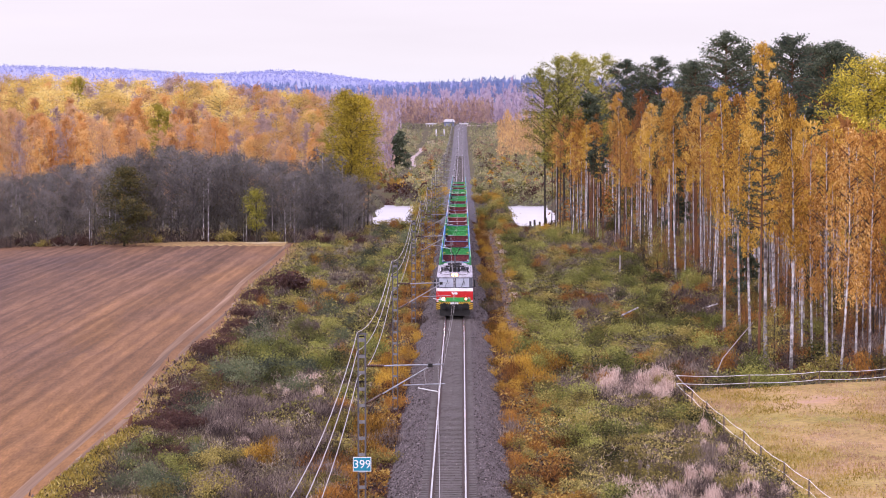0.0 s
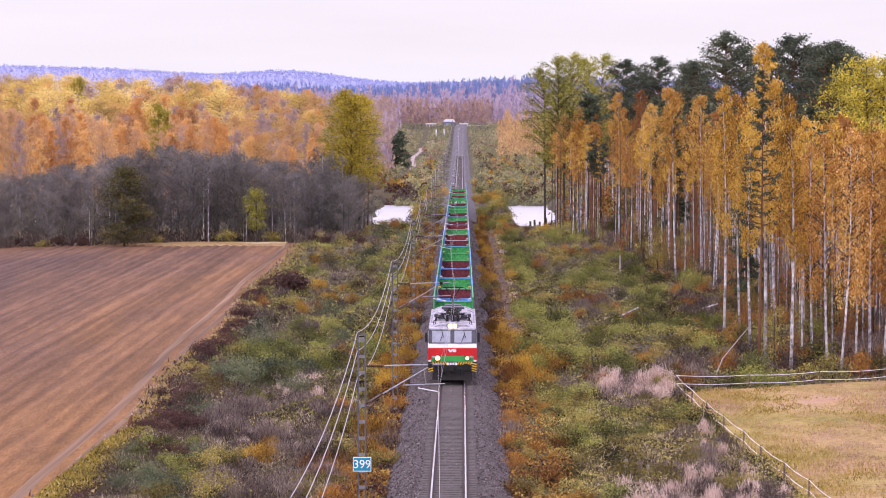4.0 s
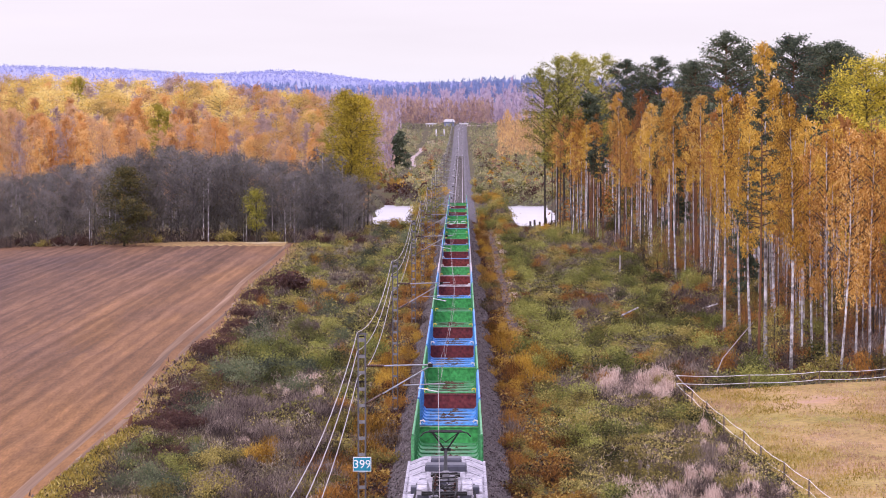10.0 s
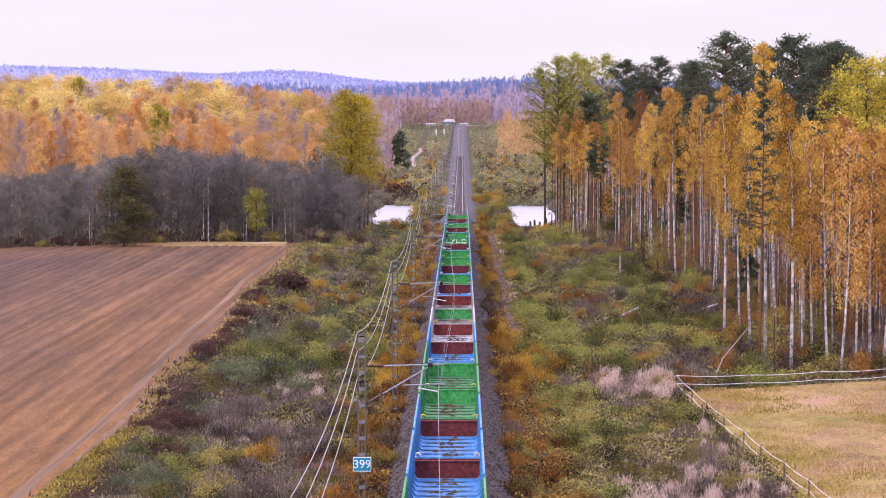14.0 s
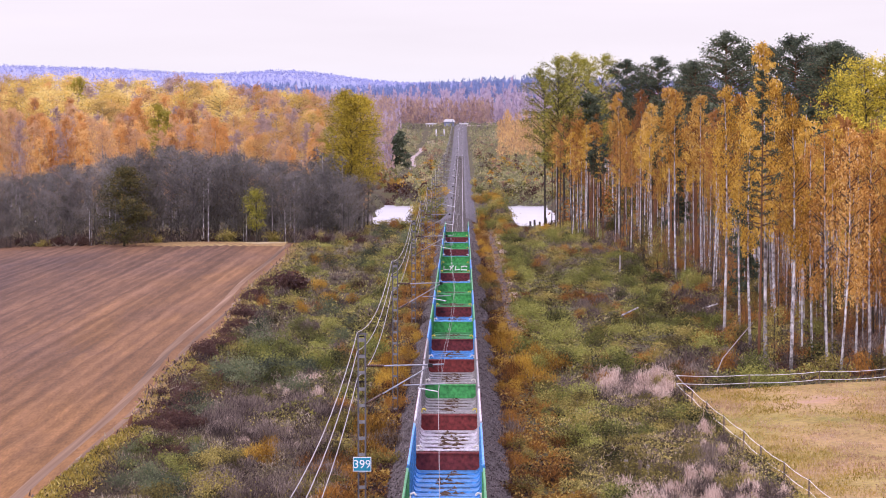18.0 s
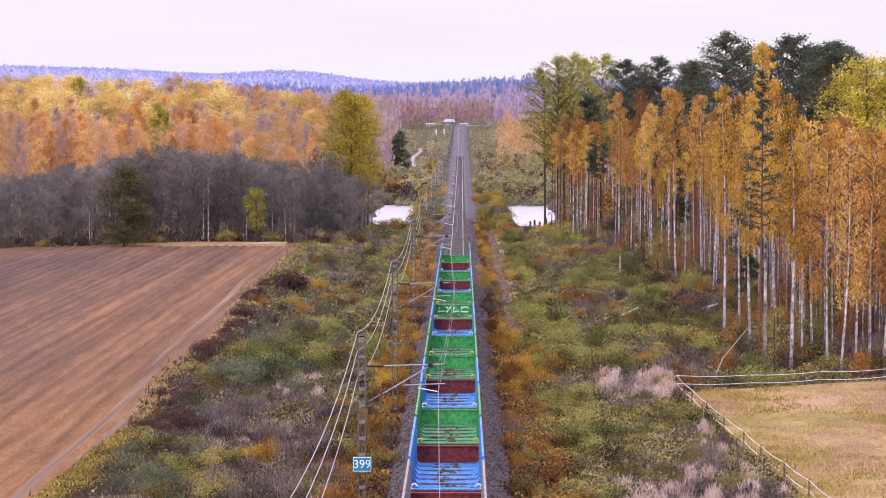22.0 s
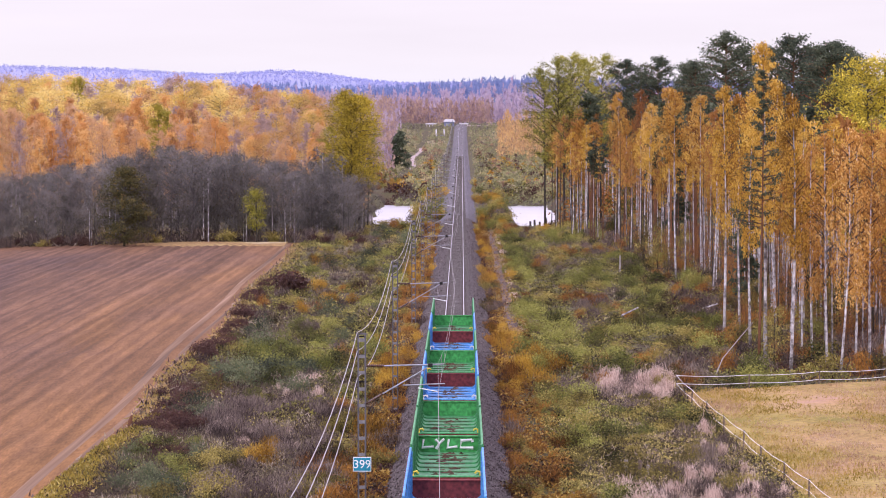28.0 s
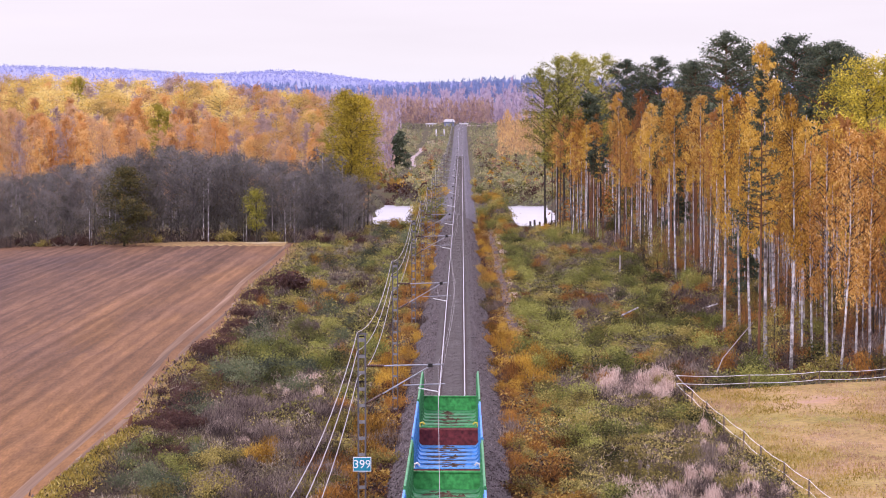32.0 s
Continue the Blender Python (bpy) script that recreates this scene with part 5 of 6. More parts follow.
INNER = {
    "inner_birch": ("inner_birches", "orange birches deep in the wood"),
    "inner_rust": ("inner_birches", "rust-brown birches deep in the wood"),
    "inner_pine": ("inner_pines", "dark pines deep in the wood"),
    "pole_bare": ("bare_poles", "thin pale bare birches before the alders"),
    "pole_birch": ("slender_birches", "thin white-stemmed birches deep in the wood"),
    "pole_dark": ("slender_birches", "thin dark-stemmed birches deep in the wood"),
    "pole_pine": ("slender_pines", "thin reddish pine stems deep in the wood"),
    "far_mauve": ("far_birches", "almost bare birches of the mixed wood, mauve with painted haze"),
    "far_rust": ("far_birches", "rust-coloured birches of the mixed wood"),
}


def settle_inner():
    for kind in sorted({k for k, _ in inner_rows}):
        groups = [(np.concatenate(rows), bpy.data.materials[mat]) for (k, mat), rows in inner_rows.items() if k == kind]
        name, label = INNER[kind]
        tagged(new(name, tri_mesh(name, groups)), label, "forest", kind="stuff")


swaying = []


def plant(kind, x, y, H, rng, variants=3, sway=0.0):
    v = rng.randrange(variants)
    m0 = pose(x, y, float(ground_z(x, y)), rng.uniform(-1, 1), rng.uniform(-1, 1), rng.uniform(0, 360))
    if (kind, v) not in stock:
        t, H0 = tree_stock(kind, v)
        stock[kind, v] = (t, H0)
        t.matrix_world = m0 @ Matrix.Scale(H / H0, 4)
    else:
        src, H0 = stock[kind, v]
        t = copy_thing(src, m0)
        t.scale = (H / H0,) * 3
    if sway:
        swaying.append((t, m0, sway, rng.uniform(0, 6.28)))
    return t


BIRCHES = [(24.4, 211.9, 25.3, 'birch_amber'), (25.1, 201.4, 21.1, 'birch_amber'), (23.5, 236.1, 22.1, 'birch_amber'), (25.5, 242.2, 21.4, 'birch_orange'), (24.9, 419.0, 23.0, 'birch_orange'), (27.0, 404.5, 23.3, 'birch_rust'), (25.6, 355.1, 21.3, 'birch_orange'), (26.7, 342.0, 23.0, 'birch_orange'), (25.5, 314.3, 22.5, 'birch_orange'), (32.0, 381.2, 23.8, 'birch_orange'), (30.8, 352.4, 19.8, 'birch_rust'), (30.1, 333.4, 22.2, 'birch_orange'), (28.1, 296.3, 20.4, 'birch_rust'), (27.4, 397.5, 19.9, 'birch_orange'), (25.7, 411.6, 19.0, 'birch_orange'), (28.1, 373.6, 17.5, 'birch_amber'), (24.6, 224.7, 20.1, 'birch_amber'), (29.5, 262.8, 23.5, 'birch_amber'), (28.0, 236.1, 22.1, 'birch_amber'), (28.4, 214.3, 17.4, 'birch_full'), (28.6, 207.2, 18.1, 'birch_full'), (28.8, 201.4, 18.5, 'birch_full'), (31.1, 209.5, 17.9, 'birch_full'), (31.5, 204.9, 18.3, 'birch_full'), (32.9, 207.2, 17.9, 'birch_full'), (34.0, 207.2, 17.5, 'birch_full'), (30.5, 236.1, 19.2, 'birch_amber'), (34.7, 214.3, 18.5, 'birch_orange'), (36.9, 262.8, 19.7, 'birch_orange')]
ASPENS = [(17.0, 467.5, 29.5, 'aspen'), (19.8, 472.2, 30.1, 'aspen'), (22.9, 479.5, 29.6, 'aspen'), (15.2, 474.6, 27.4, 'aspen'), (25.6, 484.5, 30.3, 'aspen'), (19.1, 484.5, 27.1, 'aspen'), (45.6, 284.0, 23.5, 'aspen_yellow'), (43.6, 268.0, 20.5, 'aspen_yellow'), (42.0, 278.5, 25.2, 'aspen_yellow'), (43.7, 278.5, 25.0, 'aspen_yellow'), (41.5, 287.1, 23.3, 'aspen_yellow')]
PINES = [(27.3, 445.1, 28.5, 'pine'), (31.7, 434.7, 29.0, 'pine'), (36.3, 424.8, 27.9, 'pine'), (37.6, 415.3, 25.5, 'pine'), (35.0, 352.4, 30.0, 'pine'), (38.6, 366.2, 28.6, 'pine'), (35.4, 316.4, 25.0, 'spruce'), (39.4, 316.4, 28.9, 'pine'), (44.7, 339.5, 27.9, 'pine'), (45.5, 327.5, 28.1, 'pine'), (50.7, 352.4, 28.3, 'pine'), (28.7, 262.8, 21.1, 'spruce'), (34.4, 262.8, 20.8, 'spruce'), (30.6, 381.2, 23.0, 'spruce'), (23.2, 206.0, 23.4, 'front_pine'), (29.3, 440.0, 26.5, 'pine'), (32.6, 372.0, 27.0, 'pine'), (41.3, 350.0, 28.2, 'pine'), (40.6, 300.0, 27.4, 'pine'), (48.0, 338.0, 27.6, 'pine')]
LEFT = [(-48.1, 390.6, 11.4, 'maple'), (-29.6, 399.2, 8.0, 'smallgold'), (-19.0, 448.6, 23.2, 'aspen_big'), (-16.0, 439.9, 22.5, 'aspen_big'), (-17.3, 431.5, 21.9, 'aspen_big'), (-15.2, 455.4, 18.0, 'aspen'), (-21.1, 455.4, 17.1, 'aspen')]
FARSPRUCE = [(-20.1, 900.0, 12.6, 'broad_spruce')]

tr = random.Random(11)
for x, y, H, kind in BIRCHES + ASPENS + PINES:
    plant(kind, x, y, H, tr, 3, sway=0.55 if y < 320 else 0.0)
for x, y, H, kind in LEFT:
    plant(kind, x, y, H, tr, 2)
for x, y, H, kind in FARSPRUCE:
    plant(kind, x, y, H, tr, 3)
# inner rows of the birch wood
def wood_edge(y):
    return 23 + 2.0 * math.sin(y / 40) + (4 if y < 330 else 0) - 6 * float(smooth(380, 440, y))


for k in range(150):
    y = 212 + 330 * tr.random() ** 1.2
    x0 = wood_edge(y)
    x = x0 + 2 + tr.random() * (0.165 * y - x0 + 12)
    kind = tr.choice(["inner_birch", "inner_birch", "inner_rust", "inner_rust", "inner_pine", "inner_pine"])
    if kind == "inner_pine" and x / y > 0.135:
        kind = "inner_birch"
    H = tr.uniform(13, 19) if kind != "inner_pine" else tr.uniform(19, 24)
    plant_inner(kind, x, y, H, tr)
# thin poles in the front rows, and the back of the wood
for k in range(175):
    y = 214 + 225 * tr.random()
    x = wood_edge(y) + 0.3 + 13 * tr.random()
    kind = tr.choice(["pole_birch", "pole_birch", "pole_dark", "pole_pine", "pole_dark"])
    (plant if y < 300 else plant_inner)(kind, x, y, tr.uniform(13, 19), tr)
for k in range(110):
    y = 204 + 200 * tr.random() ** 1.3
    plant(tr.choice(["understorey", "understorey", "understorey_olive"]), wood_edge(y) - 1.0 + 12 * tr.random(), y, tr.uniform(2.0, 5.5), tr, 3)
for k in range(16):
    plant_inner(tr.choice(["pole_birch", "pole_dark", "pole_dark"]), tr.uniform(15.0, 27.0), tr.uniform(440, 470), tr.uniform(15, 21), tr)
for k in range(60):
    y = tr.uniform(480, 650)
    x = tr.uniform(27, 0.16 * y + 6)
    plant_inner(tr.choice(["inner_birch", "inner_rust", "inner_pine", "inner_pine"]), x, y, tr.uniform(14, 21), tr)


# bare alders along the far edge of the field
def alder_front(x):
    return 404 - 20 * float(smooth(-30, -74, x))


for k in range(15):
    x = tr.uniform(-78, -22)
    plant_inner("pole_bare", x, alder_front(x) + tr.uniform(-0.5, 3), tr.uniform(8, 12), tr)
for k in range(165):
    x = -98 + 82 * ((k * 0.618) % 1.0)
    y = alder_front(x) + 38 * tr.random() ** 1.5
    if x > -24 and y < 412:
        y += 10
    plant("alder", x, y, tr.uniform(8.5, 12.0) + 2.0 * math.sin(x / 9.0), tr, 4)
for k in range(14):
    plant("alder", tr.uniform(-25.5, -15.6), tr.uniform(426, 458), tr.uniform(8.0, 12.5), tr, 4)
for k in range(14):
    plant_inner("pole_bare", tr.uniform(-23, -15.4), tr.uniform(424, 452), tr.uniform(10, 14), tr)
# mixed wood behind them, its crowns rising to a rounded top line
def crown_line(u):
    """How far the tops of the wood stand above the eye's level, as a slope, by the bearing u."""
    return float(np.interp(u, [-0.19, -0.143, -0.108, -0.087, -0.076, -0.055, -0.045], [0.0142, 0.0152, 0.0146, 0.0134, 0.0117, 0.0098, 0.006]))


def mixed_height(x, y, drop):
    return 17.38 + (crown_line((x - 0.6) / y) - drop) * y - float(ground_z(x, y))


for k in range(330):
    f = (k * 0.618) % 1.0
    y = 448 + 330 * f
    u = tr.uniform(-0.185, -0.036 if y < 520 else -0.052)
    x = u * y
    if f < 0.42:
        kind = tr.choice(["far_birch", "far_birch", "far_rust", "far_rust", "far_birch", "far_mauve"])
    else:
        kind = tr.choice(["far_yellow", "far_amber", "far_yellow", "far_mauve", "far_birch", "far_yellow"])
    if u > -0.085 and tr.random() < 0.7:
        kind = tr.choice(["far_rust", "far_mauve", "far_birch", "far_amber"])
    drop = 0.0195 * (1 - f) ** 1.25 + tr.uniform(-0.0008, 0.0034) * (1.6 if f < 0.8 else 0.8)
    (plant_inner if kind in ("far_mauve", "far_rust") else plant)(kind, x, y, min(31.0, max(9.0, mixed_height(x, y, drop))), tr)
# two that stand out among them
plant("far_lime", -51.6, 470, mixed_height(-51.6, 470, 0.0095), tr, 1)
plant("far_lime", -50.6, 472, mixed_height(-50.6, 472, 0.012), tr, 1)
plant("far_lime", -101.5, 722, 29.5, tr, 1)
plant("far_lime", -104.0, 730, 28.5, tr, 1)


settle_inner()


# ---------------------------------------------------------------- shrubs and weeds
def bush_mesh(name, mat, stem, r, h, n, size, seed, long=1.0, blobs=13):
    rng = np.random.default_rng(seed)
    c = np.stack([rng.normal(size=blobs) * r * 0.5, rng.normal(size=blobs) * r * 0.5, h * rng.uniform(0.25, 0.85, blobs)], 1)
    k = rng.integers(0, blobs, n)
    P = c[k] + rng.normal(size=(n, 3)) * np.array([r * 0.26, r * 0.26, h * 0.17])
    P[:, 2] = np.abs(P[:, 2])
    up = np.tile([0, 0, 1.0], (n, 1)) if long > 1.5 else None
    T = leaves(P, size * rng.uniform(0.6, 1.4, n), rng, long=long, up=up)
    if long > 1.5:
        T[:, :2] = (T[:, :2] - T[:, :2].mean(1, keepdims=True)) * 0.35 + T[:, :2].mean(1, keepdims=True)
    ns = 60
    b = rng.normal(size=(ns, 3)) * np.array([r * 0.25, r * 0.25, 0])
    tip = c[rng.integers(0, blobs, ns)] + rng.normal(size=(ns, 3)) * 0.15
    w = rng.normal(size=(ns, 3)) * 0.015
    S = np.stack([b - w, b + w, tip], 1)
    return tri_mesh(name, [(T, mat), (S, stem)])


BUSH = {
    "teal_bush": (L_teal, 1.5, 2.2, 1300, 0.105, 1.4, "dense grey-green willow bush"),
    "willow_bush": (L_willow, 1.35, 1.8, 1500, 0.088, 1.4, "green willow bush with yellowing leaves"),
    "scrub_bush": (L_scrub, 1.15, 1.4, 1200, 0.088, 1.4, "low olive scrub bush"),
    "golden_bush": (L_gold, 0.95, 1.7, 1400, 0.11, 1.6, "golden yellow bush beside the ballast"),
    "russet_bush": (L_brown, 0.9, 1.4, 1200, 0.11, 1.6, "russet brown bush beside the ballast"),
    "dry_weeds": (L_dry, 1.1, 1.4, 760, 0.13, 2.6, "clump of dry brown weed stems"),
    "fireweed_clump": (L_fluff, 0.55, 1.5, 760, 0.11, 2.8, "clump of fireweed with pinkish seed fluff"),
    "maroon_weeds": (L_maroon, 0.95, 1.1, 800, 0.11, 1.5, "dark maroon weeds along the field edge"),
}
bush_stock = {k: [bush_mesh(k, v[0], L_dry, v[1], v[2], v[3], v[4], 31 + 7 * i, v[5]) for i in range(3)] for k, v in BUSH.items()}


grown = {k: [] for k in BUSH}


def bush(kind, x, y, s, rng):
    if (474 < y < 680 and 11.5 < abs(x) < 21.5) or bool(in_meadow(x + 0.2, y - 0.6)):
        return
    grown[kind].append((y, x, s, rng.randrange(3), rng.uniform(0, 360)))


def settle_bushes():
    """The nearest bushes of a kind are things of their own, the far rest is one piece."""
    for kind, rows in grown.items():
        rows.sort()
        far = []
        for n, (y, x, s, v, a) in enumerate(rows):
            m = pose(x, y, float(ground_z(x, y)) - 0.05, 0, 0, a) @ Matrix.Scale(s, 4)
            if n < 290:
                ob = new(kind, bush_stock[kind][v])
                ob.matrix_world = m
                tagged(ob, BUSH[kind][6], "bush", "bushes of the railway verge")
            else:
                me = bush_stock[kind][v]
                V = np.empty(len(me.vertices) * 3, np.float32)
                me.vertices.foreach_get("co", V)
                V = V.reshape(-1, 3, 3)[::2]
                V = (V - V.mean(1, keepdims=True)) * 1.35 + V.mean(1, keepdims=True)
                M = np.array(m)
                far.append(V.reshape(-1, 3) @ M[:3, :3].T + M[:3, 3])
        if far:
            tagged(new("far_" + kind, tri_mesh("far_" + kind, [(np.concatenate(far).reshape(-1, 3, 3), BUSH[kind][0])])), BUSH[kind][6], "bushes", kind="stuff")


br = random.Random(5)


def patch(x, y, s, seed):
    return float(wave(np.array(x), np.array(y) * 0.22, s, seed))


# russet and golden growth close to the ballast
for k in range(330):
    y = 114 + 370 * br.random() ** 1.5
    sgn = br.choice((-1, 1))
    x = sgn * ((3.3 if y < 175 else 2.75) + 3.6 * br.random() ** 1.2)
    kinds = ["golden_bush", "golden_bush", "russet_bush"] if patch(x, y, 4, 2.0 + sgn) > (-0.3 if sgn > 0 else 0.1) else ["russet_bush", "russet_bush", "scrub_bush", "dry_weeds"]
    if y > 225 and abs(x - 5.2) < 1.0:
        continue
    bush(br.choice(kinds), x, y, br.uniform(0.4, 0.9), br)
# left of the line
for k in range(230):
    y = 175 + 270 * br.random() ** 1.35
    x = br.uniform(-19.5, -6.5)
    q = patch(x, y, 3.2, 4.0)
    kinds = ["willow_bush", "willow_bush", "scrub_bush", "teal_bush", "dry_weeds"] if q > -0.05 else ["scrub_bush", "dry_weeds", "scrub_bush", "russet_bush", "golden_bush", "maroon_weeds"]
    bush(br.choice(kinds), x, y, br.uniform(0.4, 0.95), br)
STANDS = [
    # kind, x and y of the middle, half width, half depth, how many, size
    ("teal_bush", -14.9, 190, 2.0, 7, 9, 0.75), ("teal_bush", -12.2, 197, 1.8, 6, 6, 0.6), ("teal_bush", -16.0, 171, 1.1, 4, 6, 0.55),
    ("maroon_weeds", -17.6, 176, 0.9, 16, 20, 0.8), ("maroon_weeds", -16.2, 160, 1.0, 8, 12, 0.75), ("maroon_weeds", -15.6, 150, 0.9, 5, 8, 0.6),
    ("dry_weeds", -11.5, 165, 3.2, 10, 46, 0.75), ("dry_weeds", -8.0, 160, 1.8, 14, 20, 0.7), ("dry_weeds", -9.0, 140, 3.0, 12, 26, 0.7),
    ("fireweed_clump", -9.4, 182, 1.7, 7, 16, 0.62), ("fireweed_clump", -11.0, 157, 2.6, 9, 8, 0.5),
    ("teal_bush", -15.3, 143, 2.0, 8, 9, 0.5), ("willow_bush", -15.6, 145, 2.0, 8, 9, 0.6), ("scrub_bush", -13.0, 140, 2.4, 9, 20, 0.75), ("teal_bush", -13.4, 131, 2.0, 6, 8, 0.5),
    ("golden_bush", -10.6, 146, 0.9, 4, 5, 0.6), ("scrub_bush", -7.6, 185, 1.8, 9, 12, 0.75), ("willow_bush", -10.5, 207, 4.5, 10, 22, 0.8),
    ("scrub_bush", -6.3, 150, 0.8, 18, 14, 0.7), ("russet_bush", -5.9, 132, 1.2, 12, 16, 0.7),
]
for kind, x, y, wx, wy, n, size in STANDS:
    for k in range(n):
        bush(kind, x + wx * br.uniform(-1, 1), y + wy * br.uniform(-1, 1), size * br.uniform(0.75, 1.25), br)
# right of the line
for k in range(300):
    y = 190 + 285 * br.random() ** 1.35
    x = br.uniform(6.0, 24)
    q = patch(x, y, 3.4, 7.0)
    kinds = ["willow_bush", "willow_bush", "willow_bush", "scrub_bush"] if q > -0.15 else ["scrub_bush", "dry_weeds", "russet_bush"]
    bush(br.choice(kinds), x, y, br.uniform(0.5, 1.05), br)
for k in range(150):
    y = br.uniform(112, 190)
    x = br.uniform(6.0, float(meadow_edge(y)) - 0.8)
    q = patch(x, y, 2.6, 3.0) + (0.45 if (y < 138 or y > 172) and x > 9 else -0.2)
    kinds = ["fireweed_clump", "dry_weeds", "scrub_bush", "dry_weeds"] if q > 0.3 else ["scrub_bush", "willow_bush", "scrub_bush"]
    bush(br.choice(kinds), x, y, br.uniform(0.5, 0.9), br)
for k in range(70):
    y = 120 + 190 * br.random()
    bush("maroon_weeds", float(field_edge(y)) + br.uniform(0.1, 1.3), y, br.uniform(0.5, 0.95), br)
# undergrowth at the foot of the woods
for k in range(170):
    y = 198 + 285 * br.random() ** 1.4
    x = wood_edge(y) + br.random() ** 1.4 * 24
    bush(br.choice(["russet_bush", "russet_bush", "dry_weeds", "dry_weeds", "scrub_bush"]), x, y, br.uniform(0.7, 1.5), br)
for k in range(120):
    x = -96 + 81 * ((k * 0.618) % 1.0)
    bush(br.choice(["dry_weeds", "dry_weeds", "maroon_weeds", "dry_weeds", "scrub_bush"]), x, alder_front(x) + br.uniform(-1.5, 3.5), br.uniform(0.6, 1.5), br)
# both banks of the river
for k in range(110):
    sgn = br.choice((-1, 1))
    y = br.choice((br.uniform(440, 470), br.uniform(690, 760)))
    x = sgn * (4.5 + 22 * br.random() ** 1.5)
    bush(br.choice(["scrub_bush", "golden_bush", "russet_bush", "willow_bush"]), x, y, br.uniform(0.6, 1.3), br)
for k in range(60):
    sgn = br.choice((-1, 1))
    bush(br.choice(["scrub_bush", "golden_bush", "willow_bush"]), sgn * br.uniform(3.4, 8.0), br.uniform(470, 680), br.uniform(0.7, 1.3), br)
# a few that stand out
for kind, x, y, s in (("maroon_weeds", -17.9, 289, 2.1), ("maroon_weeds", -17.2, 290, 1.7), ("golden_bush", -4.3, 154, 1.15), ("golden_bush", -4.9, 157, 1.0), ("golden_bush", -4.6, 146, 0.95),
                      ("golden_bush", 5.2, 196, 1.0), ("golden_bush", 6.2, 200, 1.1), ("golden_bush", 7.6, 197, 1.0), ("willow_bush", 11.2, 195, 1.15), ("willow_bush", 12.4, 199, 1.2), ("willow_bush", 9.0, 240, 1.2)):
    bush(kind, x, y, s, br)
for k in range(38):
    bush("fireweed_clump" if k % 4 else "dry_weeds", 10.2 + 5.0 * br.random(), br.uniform(181, 193), br.uniform(0.65, 1.0), br)
for k in range(78):
    bush("fireweed_clump" if k % 4 else "dry_weeds", br.uniform(8.3, 17.4), br.uniform(122, 136), br.uniform(0.5, 0.8), br)
for k in range(16):
    bush("fireweed_clump" if k % 2 else "dry_weeds", br.uniform(-12.5, -7.0), br.uniform(172, 190), br.uniform(0.5, 0.8), br)
# banks of the river and the foot of the wood
for k in range(90):
    y = br.uniform(476, 676)
    x = br.choice((br.uniform(-30, -18.5), br.uniform(22.5, 34), br.uniform(7, 9.5), br.uniform(-8.5, -6.5)))
    bush(br.choice(["scrub_bush", "willow_bush", "golden_bush", "dry_weeds"]), x, y, br.uniform(0.9, 1.6), br)
for k in range(150):
    y = 200 + 190 * br.random() ** 1.2
    bush(br.choice(["willow_bush", "scrub_bush", "russet_bush", "dry_weeds", "dry_weeds"]), wood_edge(y) + br.uniform(-5, 5), y, br.uniform(0.6, 1.15), br)
for k in range(16):
    bush(br.choice(["dry_weeds", "dry_weeds", "willow_bush"]), br.uniform(-27, -17.6), br.uniform(455, 472), br.uniform(1.5, 2.2), br)
settle_bushes()

# low growth that covers the verge: many small leaves at uneven height
gr = np.random.default_rng(3)


def carpet(name, label, mat, n, xr, yr, size, height, power=1.4, seed=0.0, long=1.9, free=False, share=None):
    """Low growth; share = (1 or -1, level) keeps it to one side of the patches."""
    x = gr.uniform(*xr, n)
    y = yr[0] + (yr[1] - yr[0]) * gr.random(n) ** power
    ok = ~in_meadow(x - 0.45, y) & ~((np.abs(x - 5.2) < 0.45) & (y > 235) & (gr.random(n) > 0.3)) & (x > field_edge(y) + 0.4) & ~((y > 470) & (np.abs(x) > 8.5) & (x < 26))
    if free:
        ok = y > 404 - 20 * smooth(-30, -74, x) - 1.0
    if share:
        q = wave(x, y * 0.2, 2.3, 5.0) + 0.5 * wave(x, y * 0.3, 0.9, 2.0) + gr.normal(size=n) * 0.25
        ok &= share[0] * (q - share[1]) > 0
    x, y = x[ok], y[ok]
    lump = np.clip(0.45 + 0.55 * wave(x, y * 0.5, 1.3, seed) + 0.35 * wave(x, y * 0.5, 0.45, seed + 2), 0.08, 1.3)
    P = np.stack([x, y, ground_z(x, y) + height * lump * gr.random(len(x)) ** 0.6], 1)
    T = leaves(P, size * gr.uniform(0.5, 1.5, len(x)), gr, long=long, up=np.tile([0, 0, 0.55], (len(x), 1)) if long > 1.5 else None)
    if long > 1.5:
        T[:, :2] = (T[:, :2] - T[:, :2].mean(1, keepdims=True)) * 0.62 + T[:, :2].mean(1, keepdims=True)
    return tagged(new(name, tri_mesh(name, [(T, mat)])), label, "undergrowth", kind="stuff")


carpet("undergrowth", "olive and green low undergrowth of the verge", L_mixgreen, 130000, (-23.2, -5.5), (165, 470), 0.135, 1.0, seed=1.0, long=1.4, share=(1, -0.25))
carpet("undergrowth", "brown dry undergrowth among the green", L_mixbrown, 84000, (-23.2, -5.5), (165, 470), 0.135, 0.9, seed=1.5, share=(-1, -0.05))
carpet("undergrowth", "brown dry undergrowth of the verge", L_mixbrown, 110000, (-20, -5.0), (110, 190), 0.085, 0.95, 1.0, seed=2.0, long=2.4)
carpet("undergrowth", "green patches in the dry undergrowth", L_neargreen, 56000, (-20, -5.0), (110, 190), 0.075, 0.95, 1.0, seed=2.5, long=1.3, share=(1, 0.3))
